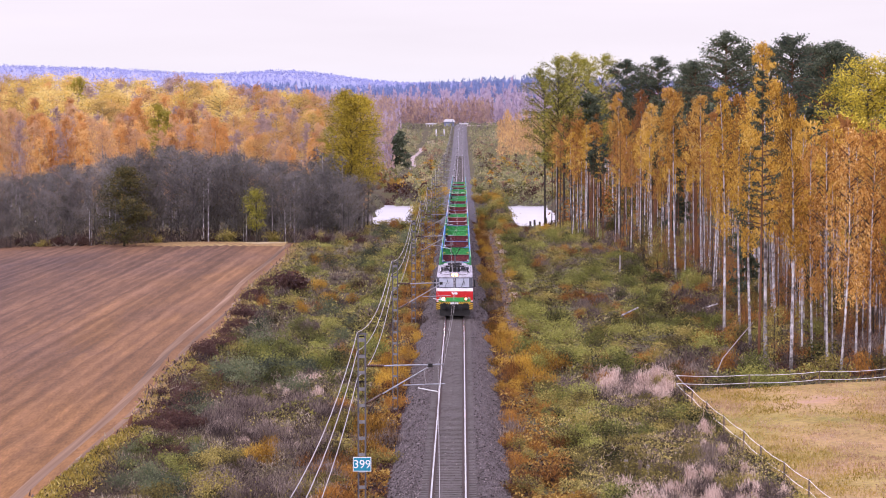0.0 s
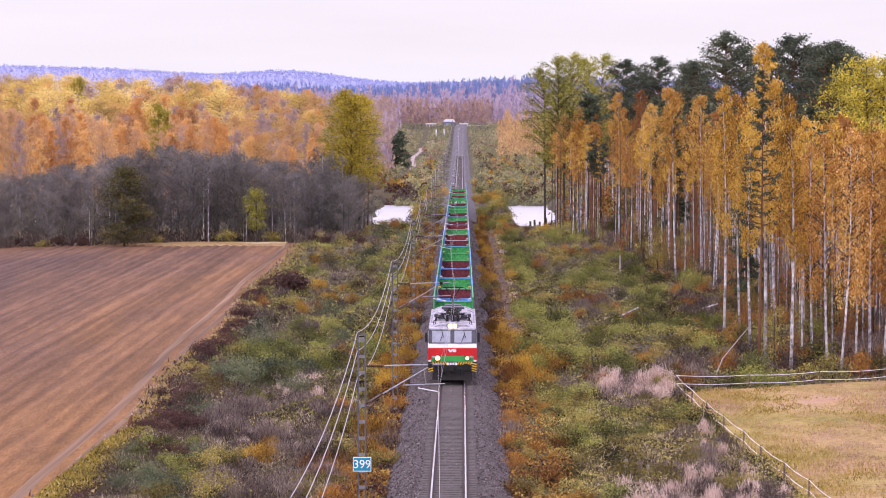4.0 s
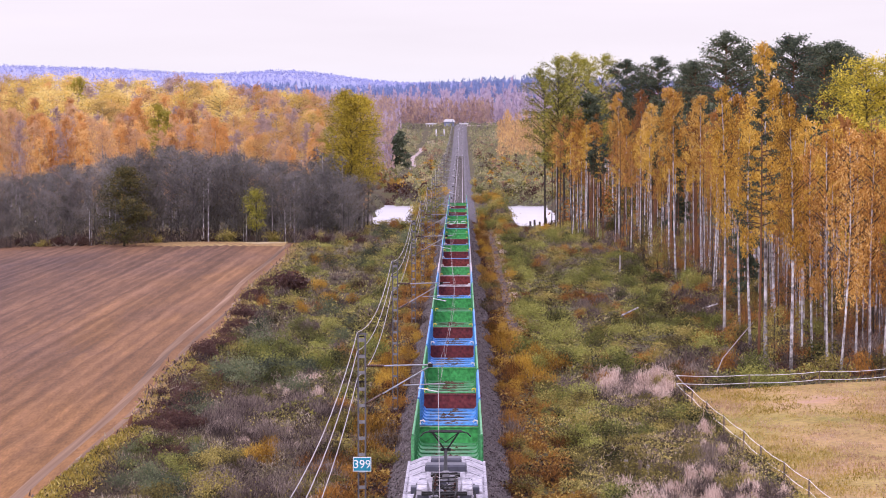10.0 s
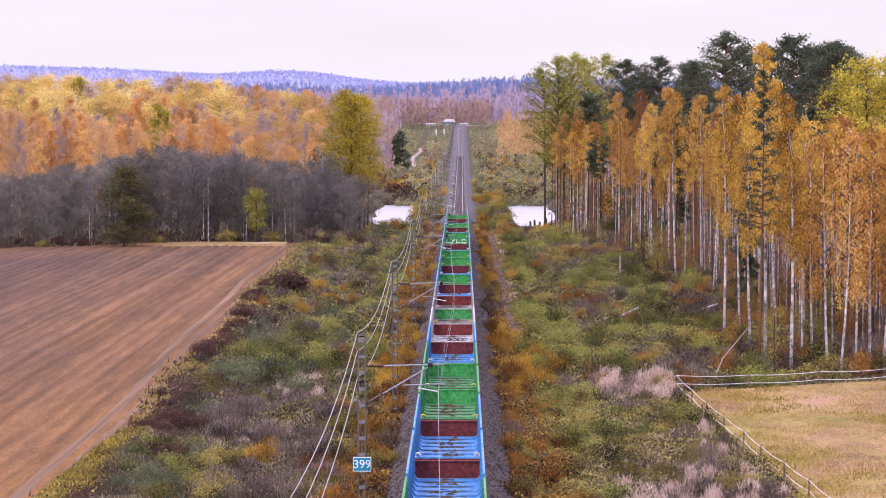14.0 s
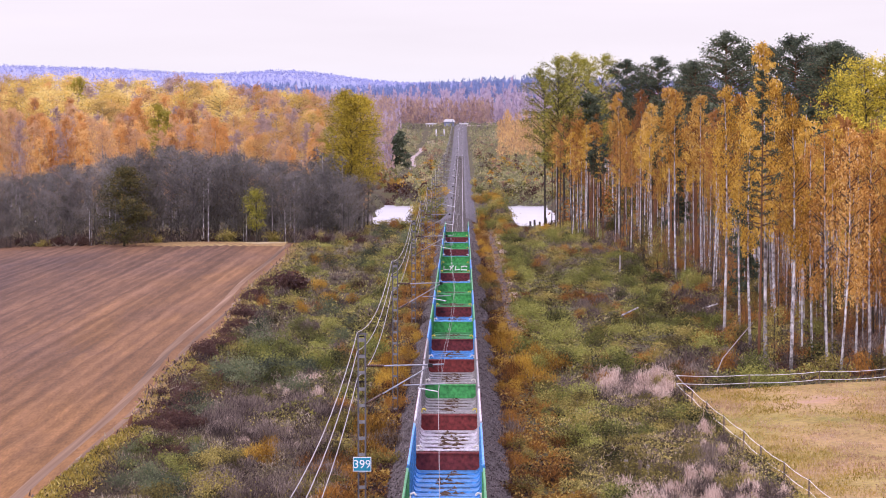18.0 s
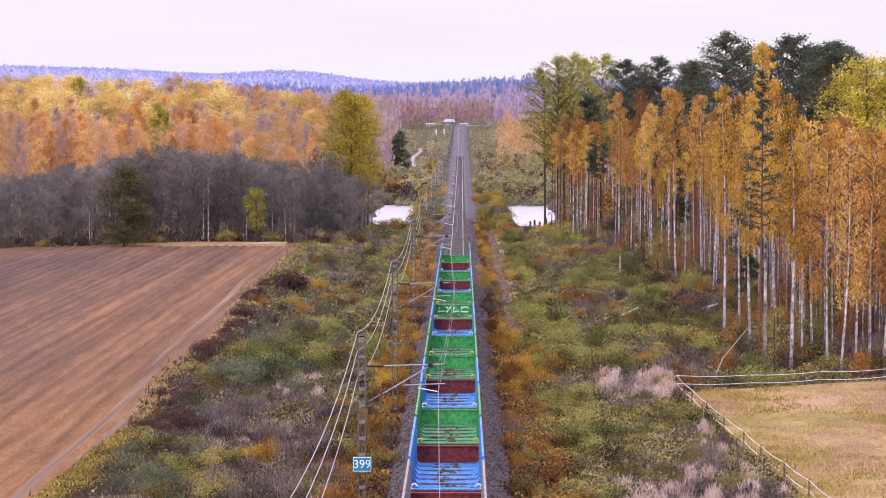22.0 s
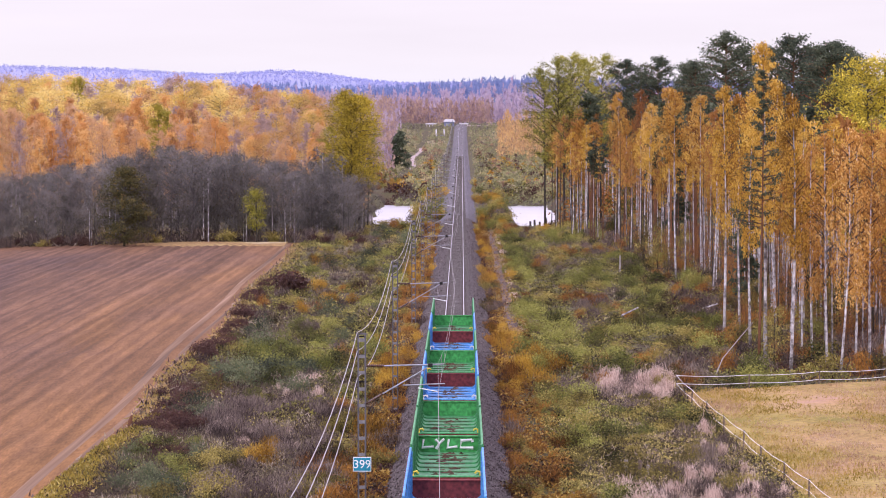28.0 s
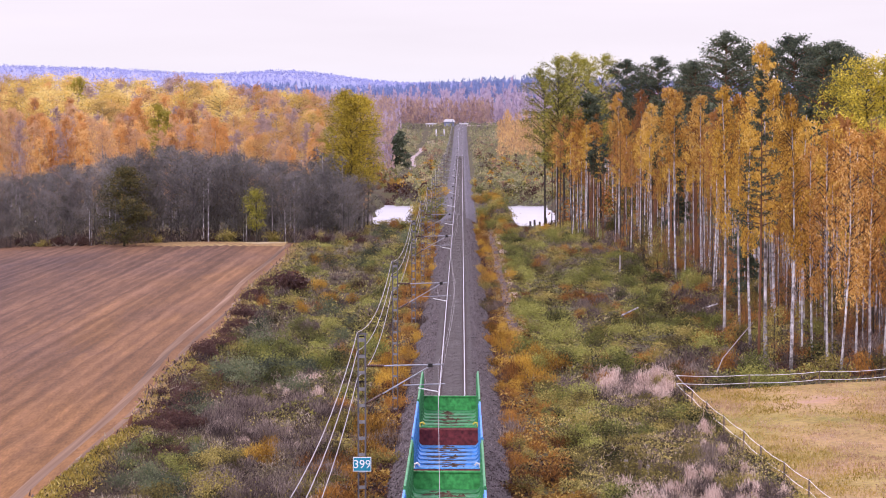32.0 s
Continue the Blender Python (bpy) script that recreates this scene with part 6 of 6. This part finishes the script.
carpet("undergrowth", "russet undergrowth beside the ballast", L_mixrust, 36000, (-6.2, -3.1), (110, 470), 0.115, 0.8, 1.6, seed=3.0, long=1.4)
carpet("undergrowth", "russet undergrowth beside the ballast", L_mixrust, 36000, (3.1, 6.4), (110, 470), 0.115, 0.8, 1.6, seed=4.0, long=1.4)
# dark growth added for the band of shadow between ballast and bushes
for sgn in (-1, 1):
    carpet("undergrowth", "dark low growth standing for shade beside the ballast", L_maroon, 12000, (3.0, 3.9) if sgn > 0 else (-3.9, -3.0), (112, 420), 0.11, 0.55, 1.4, seed=4.5, long=1.4)
carpet("undergrowth", "olive and green low undergrowth of the verge", L_mixgreen, 150000, (5.5, 29), (165, 470), 0.135, 1.0, seed=5.0, long=1.4, share=(1, -0.3))
carpet("undergrowth", "brown dry undergrowth among the green", L_mixbrown, 80000, (5.5, 29), (165, 470), 0.135, 0.9, seed=5.5, share=(-1, -0.1))
carpet("undergrowth", "yellow-green undergrowth beside the meadow", L_neargreen, 110000, (5.5, 19), (110, 190), 0.075, 1.0, 1.0, seed=6.0, long=1.3, share=(1, -0.4))
carpet("undergrowth", "brown dry undergrowth beside the meadow", L_nearbrown, 60000, (5.5, 19), (110, 190), 0.08, 1.0, 1.0, seed=6.5, long=2.2, share=(-1, 0.1))
# ragged grass where the field ends
ex, ey = gr.normal(size=15000), 125 + 272 * gr.random(15000) ** 1.3
ex = field_edge(ey) + 0.25 + 0.5 * ex - 0.4 * smooth(250, 170, ey)
EP = np.stack([ex, ey, np.full(15000, -1.34) + 0.22 * gr.random(15000)], 1)
ET = leaves(EP, 0.16 * gr.uniform(0.5, 1.5, 15000), gr, long=1.8, up=np.tile([0, 0, 0.6], (15000, 1)))
tagged(new("field_edge_grass", tri_mesh("field_edge_grass", [(ET[:9000], L_grass), (ET[9000:], L_mixbrown)])), "ragged yellowed grass along the field's edge", "grass", kind="stuff")
cy_ = 130 + 42 * gr.random(16000)
cx_ = field_edge(cy_) - 1.9 * gr.random(16000) ** 1.5 * smooth(172, 152, cy_) + 0.5
CP = np.stack([cx_, cy_, np.full(16000, -1.36) + 0.3 * gr.random(16000)], 1)
CT = leaves(CP, 0.13 * gr.uniform(0.5, 1.5, 16000), gr, long=1.8, up=np.tile([0, 0, 0.6], (16000, 1)))
tagged(new("field_corner_grass", tri_mesh("field_corner_grass", [(CT[:10000], L_cornergrass), (CT[10000:], L_neargreen)])), "tufted yellow-green grass on the field's corner", "grass", kind="stuff")
PX, PY = np.meshgrid(np.linspace(4.7, 5.7, 5), spread([(232, 440, 3.0)]))
PX = PX + 0.18 * np.sin(PY / 11.0)
PV = np.stack([PX.ravel(), PY.ravel(), ground_z(PX, PY).ravel() + 0.14], 1)
pi_ = (np.arange(PX.shape[0] - 1)[:, None] * 5 + np.arange(4)[None]).ravel()
tagged(new("trodden_path", sheet_mesh("trodden_path", PV, np.stack([pi_, pi_ + 1, pi_ + 6, pi_ + 5], 1), [M_path], smooth=True)), "bare brownish path beside the ballast", "path", kind="structure")
carpet("dry_grass_strip", "pale dry grass strip along the ballast", L_fluff, 3500, (5.75, 6.3), (235, 430), 0.2, 0.5, 1.0, seed=8.0)
carpet("alder_undergrowth", "dark dead growth under the bare alders", L_mixbrown, 26000, (-98, -15), (383, 446), 0.3, 1.3, 1.0, seed=9.0, free=True)
carpet("forest_floor", "brown dead growth under the trees", L_mixrust, 32000, (20, 90), (195, 640), 0.26, 0.5, 1.2, seed=7.0)
# second, darker layer that darkens the floor among the front trunks
carpet("forest_floor", "dark low growth under the edge of the wood", L_maroon, 30000, (21, 60), (198, 320), 0.16, 1.1, 1.0, seed=7.5, long=1.4)


mg = np.random.default_rng(9)
NM = 90000
mx, my = mg.uniform(15, 36, NM), mg.uniform(110, 199, NM)
mk = in_meadow(mx - 0.6, my + 0.6)
tuft = np.clip(0.5 + 0.5 * wave(mx, my * 0.35, 1.9, 4.0) + 0.4 * wave(mx, my * 0.6, 0.6, 1.0), 0.0, 1.2)
mk &= mg.random(NM) < 0.2 + 0.8 * tuft
tone = wave(mx, my * 0.25, 2.2, 9.0) + 0.6 * wave(mx, my * 0.4, 0.8, 3.0) + mg.normal(size=NM) * 0.3
MP = np.stack([mx, my, -1.77 + 0.2 * tuft * mg.random(NM)], 1)
MT = leaves(MP, 0.085 * mg.uniform(0.5, 1.4, NM), mg, long=2.0, up=np.tile([0, 0, 0.7], (NM, 1)))
for name, mat, sel, label in (("meadow_grass", L_grass, (tone >= -0.6) & (tone <= 0.25), "short straw-coloured meadow grass"), ("meadow_grass", L_cornergrass, tone < -0.6, "short yellow-green meadow grass"), ("meadow_grass", L_seedgrass, tone > 0.25, "pinkish tan seeding meadow grass")):
    tagged(new(name, tri_mesh(name, [(MT[mk & sel], mat)])), label, "grass", kind="stuff")


# ---------------------------------------------------------------- far woods, in one piece each
def far_wood(name, label, mat, n, xr, yr, H, w, rows, seed, keep=None, leaf=0.9, base=0.2, power=1.0):
    rng = np.random.default_rng(seed)
    y = yr[0] + (yr[1] - yr[0]) * rng.random(n) ** power
    x = rng.uniform(*xr, n) * y
    if keep is not None:
        # scrub is left out along the camera's sightline to the red shed
        ok = keep(x, y) & ~((np.abs(x / y + 0.0299) < 0.0032) & (y < 790) & (y > 640))
        x, y = x[ok], y[ok]
    z = ground_z(x, y)
    hh = H * rng.uniform(0.65, 1.25, len(x))
    ww = w * rng.uniform(0.7, 1.3, len(x))
    T = []
    for k in range(rows):
        f = base + (0.98 - base) * rng.random(len(x))
        rr = ww * (1.08 - f) ** 0.7 * rng.uniform(0.1, 1.0, len(x))
        a = rng.uniform(0, 2 * math.pi, len(x))
        P = np.stack([x + np.cos(a) * rr, y + np.sin(a) * rr, z + f * hh], 1)
        T.append(leaves(P, leaf * rng.uniform(0.6, 1.4, len(x)), rng, long=2.0 if H > 10 else 1.2, up=np.tile([0.0, 0.0, 0.9], (len(x), 1)) if H > 10 else None))
    return tagged(new(name, tri_mesh(name, [(np.concatenate(T), mat)])), label, "forest", kind="stuff")


far_wood("far_scrub", "olive scrub beyond the river, paled for haze", L_mixpale, 3400, (-0.055, 0.05), (662, 1480), 2.2, 1.8, 14, 1, lambda x, y: (np.abs(x) > 5) & (np.abs(x + 17) > 1.6), leaf=0.5, base=0.0, power=1.7)
far_wood("far_scrub", "scrub on the far rise, paled for haze", L_mixpale, 1700, (-0.05, 0.05), (1120, 1492), 2.4, 2.0, 16, 26, lambda x, y: (np.abs(x) > 5) & (np.abs(x + 17) > 1.6), leaf=0.55, base=0.0)
far_wood("far_thicket", "olive thicket beyond the river, paled for haze", L_thick, 520, (-0.055, 0.05), (666, 1150), 2.9, 3.4, 90, 21, lambda x, y: (np.abs(x) > 5.5) & (np.abs(x + 17) > 2.2), leaf=0.42, base=0.0, power=2.0)
far_wood("far_thicket", "dark brown thicket beyond the river", L_maroon, 150, (-0.055, 0.05), (668, 1100), 3.0, 2.6, 60, 22, lambda x, y: (np.abs(x) > 7) & (np.abs(x + 17) > 2.2), leaf=0.42, base=0.0, power=2.0)
far_wood("far_thicket", "green thicket beyond the river", L_mixgreen, 190, (-0.055, 0.05), (668, 1000), 2.8, 3.4, 90, 23, lambda x, y: (np.abs(x) > 6) & (np.abs(x + 17) > 2.2), leaf=0.42, base=0.0, power=1.6)
far_wood("far_thicket", "golden thicket beyond the river", L_gold, 70, (-0.05, 0.05), (668, 1000), 2.8, 3.0, 90, 24, lambda x, y: (np.abs(x) > 6) & (np.abs(x + 17) > 2.2), leaf=0.42, base=0.0, power=1.6)
far_wood("far_scrub", "russet scrub beyond the river, paled for haze", L_rustpale, 420, (-0.055, 0.05), (685, 1300), 2.2, 2.8, 70, 2, lambda x, y: (np.abs(x) > 6) & (np.abs(x + 17) > 2.2), leaf=0.45, base=0.0, power=1.8)
far_wood("far_thicket", "olive thicket on the far bank behind the wood", L_olive, 170, (0.036, 0.10), (500, 800), 3.6, 2.4, 60, 31, leaf=0.4, base=0.0)
far_wood("far_thicket", "russet thicket on the far bank behind the wood", L_brown, 190, (0.036, 0.10), (480, 800), 5.0, 2.4, 60, 32, leaf=0.4, base=0.0)
# dark thicket added in place of the bank's shadow line
far_wood("far_thicket", "dark growth standing for the shadow line of the far bank", L_maroon, 90, (-0.05, 0.05), (668, 690), 2.0, 2.4, 60, 25, lambda x, y: np.abs(x) > 7, leaf=0.42, base=0.0)
far_wood("far_birches", "distant brownish birch wood, mauve haze painted in", L_far1, 800, (-0.12, -0.024), (800, 1550), 16, 2.2, 75, 3, lambda x, y: x < -0.024 * y - 0.011 * (1550 - y) * 0.05, leaf=0.6)
far_wood("far_bare_wood", "distant leafless wood with painted haze", L_far2, 500, (-0.12, -0.022), (800, 1550), 14, 2.6, 50, 13, leaf=0.8)
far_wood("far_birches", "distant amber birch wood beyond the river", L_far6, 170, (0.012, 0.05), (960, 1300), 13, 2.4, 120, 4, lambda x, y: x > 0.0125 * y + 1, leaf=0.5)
far_wood("far_bare_wood", "leafless wood far across the line, haze painted in", L_far2, 900, (-0.2, 0.06), (1620, 2100), 17, 3.0, 34, 5, leaf=1.5)
far_wood("far_birches", "distant birch wood across the line, haze painted in", L_far1, 420, (-0.05, 0.012), (1560, 1800), 14, 2.4, 44, 6, leaf=1.1)
far_wood("spruce_ridge", "spruce forest on the middle ridge, blued for haze", L_far3, 4200, (-0.22, 0.22), (2350, 2900), 12, 2.6, 18, 7, leaf=1.5, base=0.05)
far_wood("far_birches", "wood on the middle ridge, paled for haze", L_far2, 700, (-0.2, 0.2), (2150, 2500), 14, 3.0, 18, 17, leaf=2.2)
far_wood("far_ridge_forest", "forest on the far ridge, paled blue for haze", L_far4, 9000, (-0.2, 0.2), (3500, 4350), 6.5, 3.5, 9, 8, leaf=1.9, base=0.05)

# ---------------------------------------------------------------- fence of the meadow
M_post = material("weathered_wood", [(0.10, 0.07, 0.055), (0.20, 0.15, 0.12)], 6.0, 0.9)
M_tape = material("white_fence_tape", [(0.66, 0.64, 0.66), (0.78, 0.76, 0.78)], 4.0, 0.6)
M_pile = material("bleached_pile_wood", [(0.22, 0.19, 0.18), (0.42, 0.38, 0.37)], 3.0, 0.9)
M_roofwhite = material("pale_sheet_roof", [(0.62, 0.60, 0.68), (0.74, 0.72, 0.78)], 0.5, 0.6)
M_wallblue = material("blue_grey_wall", [(0.16, 0.18, 0.30), (0.24, 0.26, 0.38)], 0.5, 0.8)
M_redwall = material("red_shed_boards", [(0.22, 0.05, 0.045), (0.30, 0.08, 0.06)], 2.0, 0.8)
M_road = material("pale_gravel_road", [(0.33, 0.26, 0.24), (0.42, 0.34, 0.32)], 0.2, 0.95, fine=1.0, space="World")

fence = thing("tape_fence", "white tape fence on wooden posts round the meadow", "fence")
line1 = [(float(meadow_edge(y)) - 0.1, y) for y in (114, 121, 128, 135, 142, 149, 156, 164, 172, 180, 188)]
line2 = [(15.6 + 5.3 * k, 188.2 + 5.3 * k * 0.52) for k in range(1, 7)]
posts = line1 + line2
tops = []
for k, (x, y) in enumerate(posts):
    z = float(ground_z(x, y))
    hgt = 1.25 if k != 10 else 1.45
    lean = 0.06 * math.sin(k * 2.3)
    part("post", Shape().tube([(x, y, z - 0.3), (x + lean, y, z + hgt)], [0.06, 0.05], 6), M_post, fence)
    tops.append((x + lean, y, z + hgt))
for k in range(len(tops) - 1):
    a, b = Vector(tops[k]), Vector(tops[k + 1])
    for drop in (0.06, 0.62):
        pts = []
        for j in range(5):
            f = j / 4
            p = a.lerp(b, f)
            pts.append((p.x, p.y, p.z - drop - 0.35 * f * (1 - f)))
        part("tape", Shape().tube(pts, 0.02, 4), M_tape, fence, "white fence tape")

# pale grass margin at the field's far end
strip_sheet("field_margin", lambda y: 0.0 * np.asarray(y), np.arange(-70, -23.5, 1.5), np.array([389.0, 391.0, 393.0, 395.5, 398.0, 400.5]), 0.34, M_straw, "pale grassy margin at the far end of the field", "grass",
            lambda X, Y, O: 0.02 * wave(X, Y, 2.0) - 0.4 * smooth(393, 390.0, Y + 1.5 * wave(X, X, 4.0) - 5 * smooth(-40, -60, X)))

# litter under the birch wood
LX, LY = np.meshgrid(np.linspace(0, 60, 40), np.linspace(203, 480, 70))
LX = np.array([[wood_edge(y) - 1.5 for y in row] for row in LY]) + LX
LV = np.stack([LX.ravel(), LY.ravel(), ground_z(LX, LY).ravel() + 0.06], 1)
li = (np.arange(69)[:, None] * 40 + np.arange(39)[None]).ravel()
tagged(new("forest_litter", sheet_mesh("forest_litter", LV, np.stack([li, li + 1, li + 41, li + 40], 1), [M_heather], smooth=True)), "dark brown leaf litter under the birches", "forest floor", kind="structure")

# ---------------------------------------------------------------- small things of the verge
for x, y, h, r, mt in ((9.2, 141.5, 1.15, 0.11, M_pile), (9.95, 141.8, 1.15, 0.12, M_post), (10.4, 142.2, 0.9, 0.08, M_pile)):
    z = float(ground_z(x, y))
    solid("wooden_stump", Shape().tube([(x, y, z - 0.3), (x + 0.03, y, z + h)], [r, r * 0.9], 8), mt, "short weathered wooden stump in the weeds", "stump")
solid("dead_sapling", Shape().tube([(19.2, 200, -2.2), (20.0, 201, -0.6), (21.4, 202.5, 0.8), (22.6, 204, 1.9)], [0.045, 0.04, 0.03, 0.02], 5), M_pile, "thin dead stem leaning over", "sapling")
solid("fallen_trunk", Shape().tube([(24.0, 262, -1.2), (25.6, 264, -0.9)], [0.11, 0.08], 7), M_bark_birch, "pale fallen birch trunk", "log")
solid("fallen_trunk", Shape().tube([(15.4, 250, -1.0), (17.3, 256, -0.7)], [0.09, 0.06], 7), M_bark_birch, "pale fallen birch trunk", "log")
solid("boundary_post", Shape().tube([(20.2, 335, -2.4), (20.2, 335, 0.2)], 0.11, 8), M_pile, "grey wooden boundary post", "post")
solid("field_stump", Shape().tube([(-19.3, 162, -1.6), (-19.3, 162, -0.9), (-19.2, 162, -0.55)], [0.16, 0.13, 0.05], 7), M_bark_pine, "dark rotten stump at the field edge", "stump")

# piles of an old bridge in the river
for k, (x, y, h) in enumerate([(-17.6, 497, 3.0), (-17.0, 498, 3.4), (-16.4, 497.5, 2.6), (-16.0, 500, 2.2), (14.2, 503, 1.4), (15.2, 504, 1.0), (16.3, 503, 1.7), (17.3, 505, 1.2), (18.1, 503, 0.9), (13.4, 506, 1.0)]):
    solid("bridge_pile", Shape().tube([(x, y, -5.2), (x + 0.1 * math.sin(k), y, -3.2 + h)], [0.22, 0.19], 8), M_pile if x < 0 else M_bark_dark,
          "bleached wooden pile of an old bridge" if x < 0 else "dark wooden pile of an old bridge", "pile", group="piles of the old bridge")

# ---------------------------------------------------------------- far end of the line
z0 = float(ground_z(-6.3, 1500))
h = thing("station_building", "small blue-grey building with a pale roof at the line's far end", "building", pose(-6.3, 1500, z0))
part("wall", Shape().box(-2.8, 0, -1, 2.8, 5, 2.6), M_wallblue, h)
part("roof", Shape().prism([(-3.3, 2.5), (3.3, 2.5), (2.4, 4.0), (-2.4, 4.0)], "y", -0.5, 5.5), M_roofwhite, h, "pale sheet roof")
part("door", Shape().box(0.6, -0.06, -0.4, 1.5, 0.02, 1.8), M_dark, h)
part("window", Shape().box(-1.8, -0.06, 0.6, -0.8, 0.02, 1.7), M_glass, h)
for x0, x1 in ((-19.4, -13.2), (-0.9, 4.3)):
    f_ = thing("white_barrier", "low white barrier beside the far building", "barrier", pose(0, 1498, z0))
    part("rail", Shape().box(x0, -0.1, 1.1, x1, 0.1, 1.75), M_roofwhite, f_)
    for k in range(4):
        x = x0 + (x1 - x0) * (k + 0.5) / 4
        part("post", Shape().box(x - 0.1, -0.1, -0.5, x + 0.1, 0.1, 0.9), M_roofwhite, f_)
z1 = float(ground_z(-10.0, 1340))
g_ = thing("signal_gantry", "white painted frame beside the line", "gantry", pose(-10.0, 1340, z1))
for x in (-1.95, 1.95):
    part("post", Shape().box(x - 0.33, -0.3, -1, x + 0.33, 0.3, 3.7, 0.05), M_roofwhite, g_)
part("beam", Shape().box(-1.62, -0.2, 0.5, 1.62, 0.2, 0.9), M_wallblue, g_)
s_ = thing("red_shed", "tiny red wooden shed with a pale roof by the river", "shed", pose(-23.6, 790, float(ground_z(-23.6, 790))))
part("wall", Shape().box(-1.0, 0, -0.5, 1.0, 2, 2.0), M_redwall, s_)
part("roof", Shape().prism([(-1.3, 1.9), (0.0, 2.9), (1.3, 1.9), (0.0, 2.6)], "y", -0.3, 2.3), M_roofwhite, s_)
part("door", Shape().box(-0.4, -0.05, -0.3, 0.4, 0.02, 1.6), M_dark, s_)


def lane(name, label, pts, w):
    s = Shape()
    n = len(pts)
    vs = []
    for k in range((n - 1) * 6 + 1):
        i, f = min(k // 6, n - 2), (k - min(k // 6, n - 2) * 6) / 6
        x = pts[i][0] * (1 - f) + pts[i + 1][0] * f
        y = pts[i][1] * (1 - f) + pts[i + 1][1] * f
        d = Vector((pts[i + 1][0] - pts[i][0], pts[i + 1][1] - pts[i][1])).normalized()
        for sg in (-1, 1):
            px, py = x - sg * d.y * w, y + sg * d.x * w
            vs.append((px, py, float(ground_z(px, py)) + 0.25))
    s.add(vs, [(2 * k, 2 * k + 1, 2 * k + 3, 2 * k + 2) for k in range(len(vs) // 2 - 1)])
    return solid(name, s, M_road, label, "road", kind="structure")


lane("gravel_lane", "pale gravel lane winding beside the line", [(-16.2, 900), (-16.0, 940), (-16.6, 980), (-17.8, 1015), (-18.2, 1050), (-17.2, 1090), (-16.4, 1130), (-17.0, 1170)], 0.8)
lane("curving_line", "pale roadbed curving away at the line's end", [(1.0, 1490), (6, 1560), (14, 1640), (27, 1740), (45, 1850)], 2.2)


# ---------------------------------------------------------------- what moves
def motions():
    for ob, y in train:
        walk(ob, [(t, pose(0, y - SPEED * t, 0)) for t in (0.0, 4.0, 8.0, 12.0, 16.0, 20.0, 24.0, 28.0, 32.0)])
    for ob, m, amp, ph in swaying:
        rows = []
        for k in range(33):
            s = math.sin(k * 1.17 + ph) * 0.6 + math.sin(k * 0.53 + 2.1 * ph) * 0.5
            rows.append((float(k), m @ pose(0, 0, 0, 0.25 * amp * math.sin(k * 0.9 + ph), amp * s, 0)))
        walk(ob, rows)


motions()
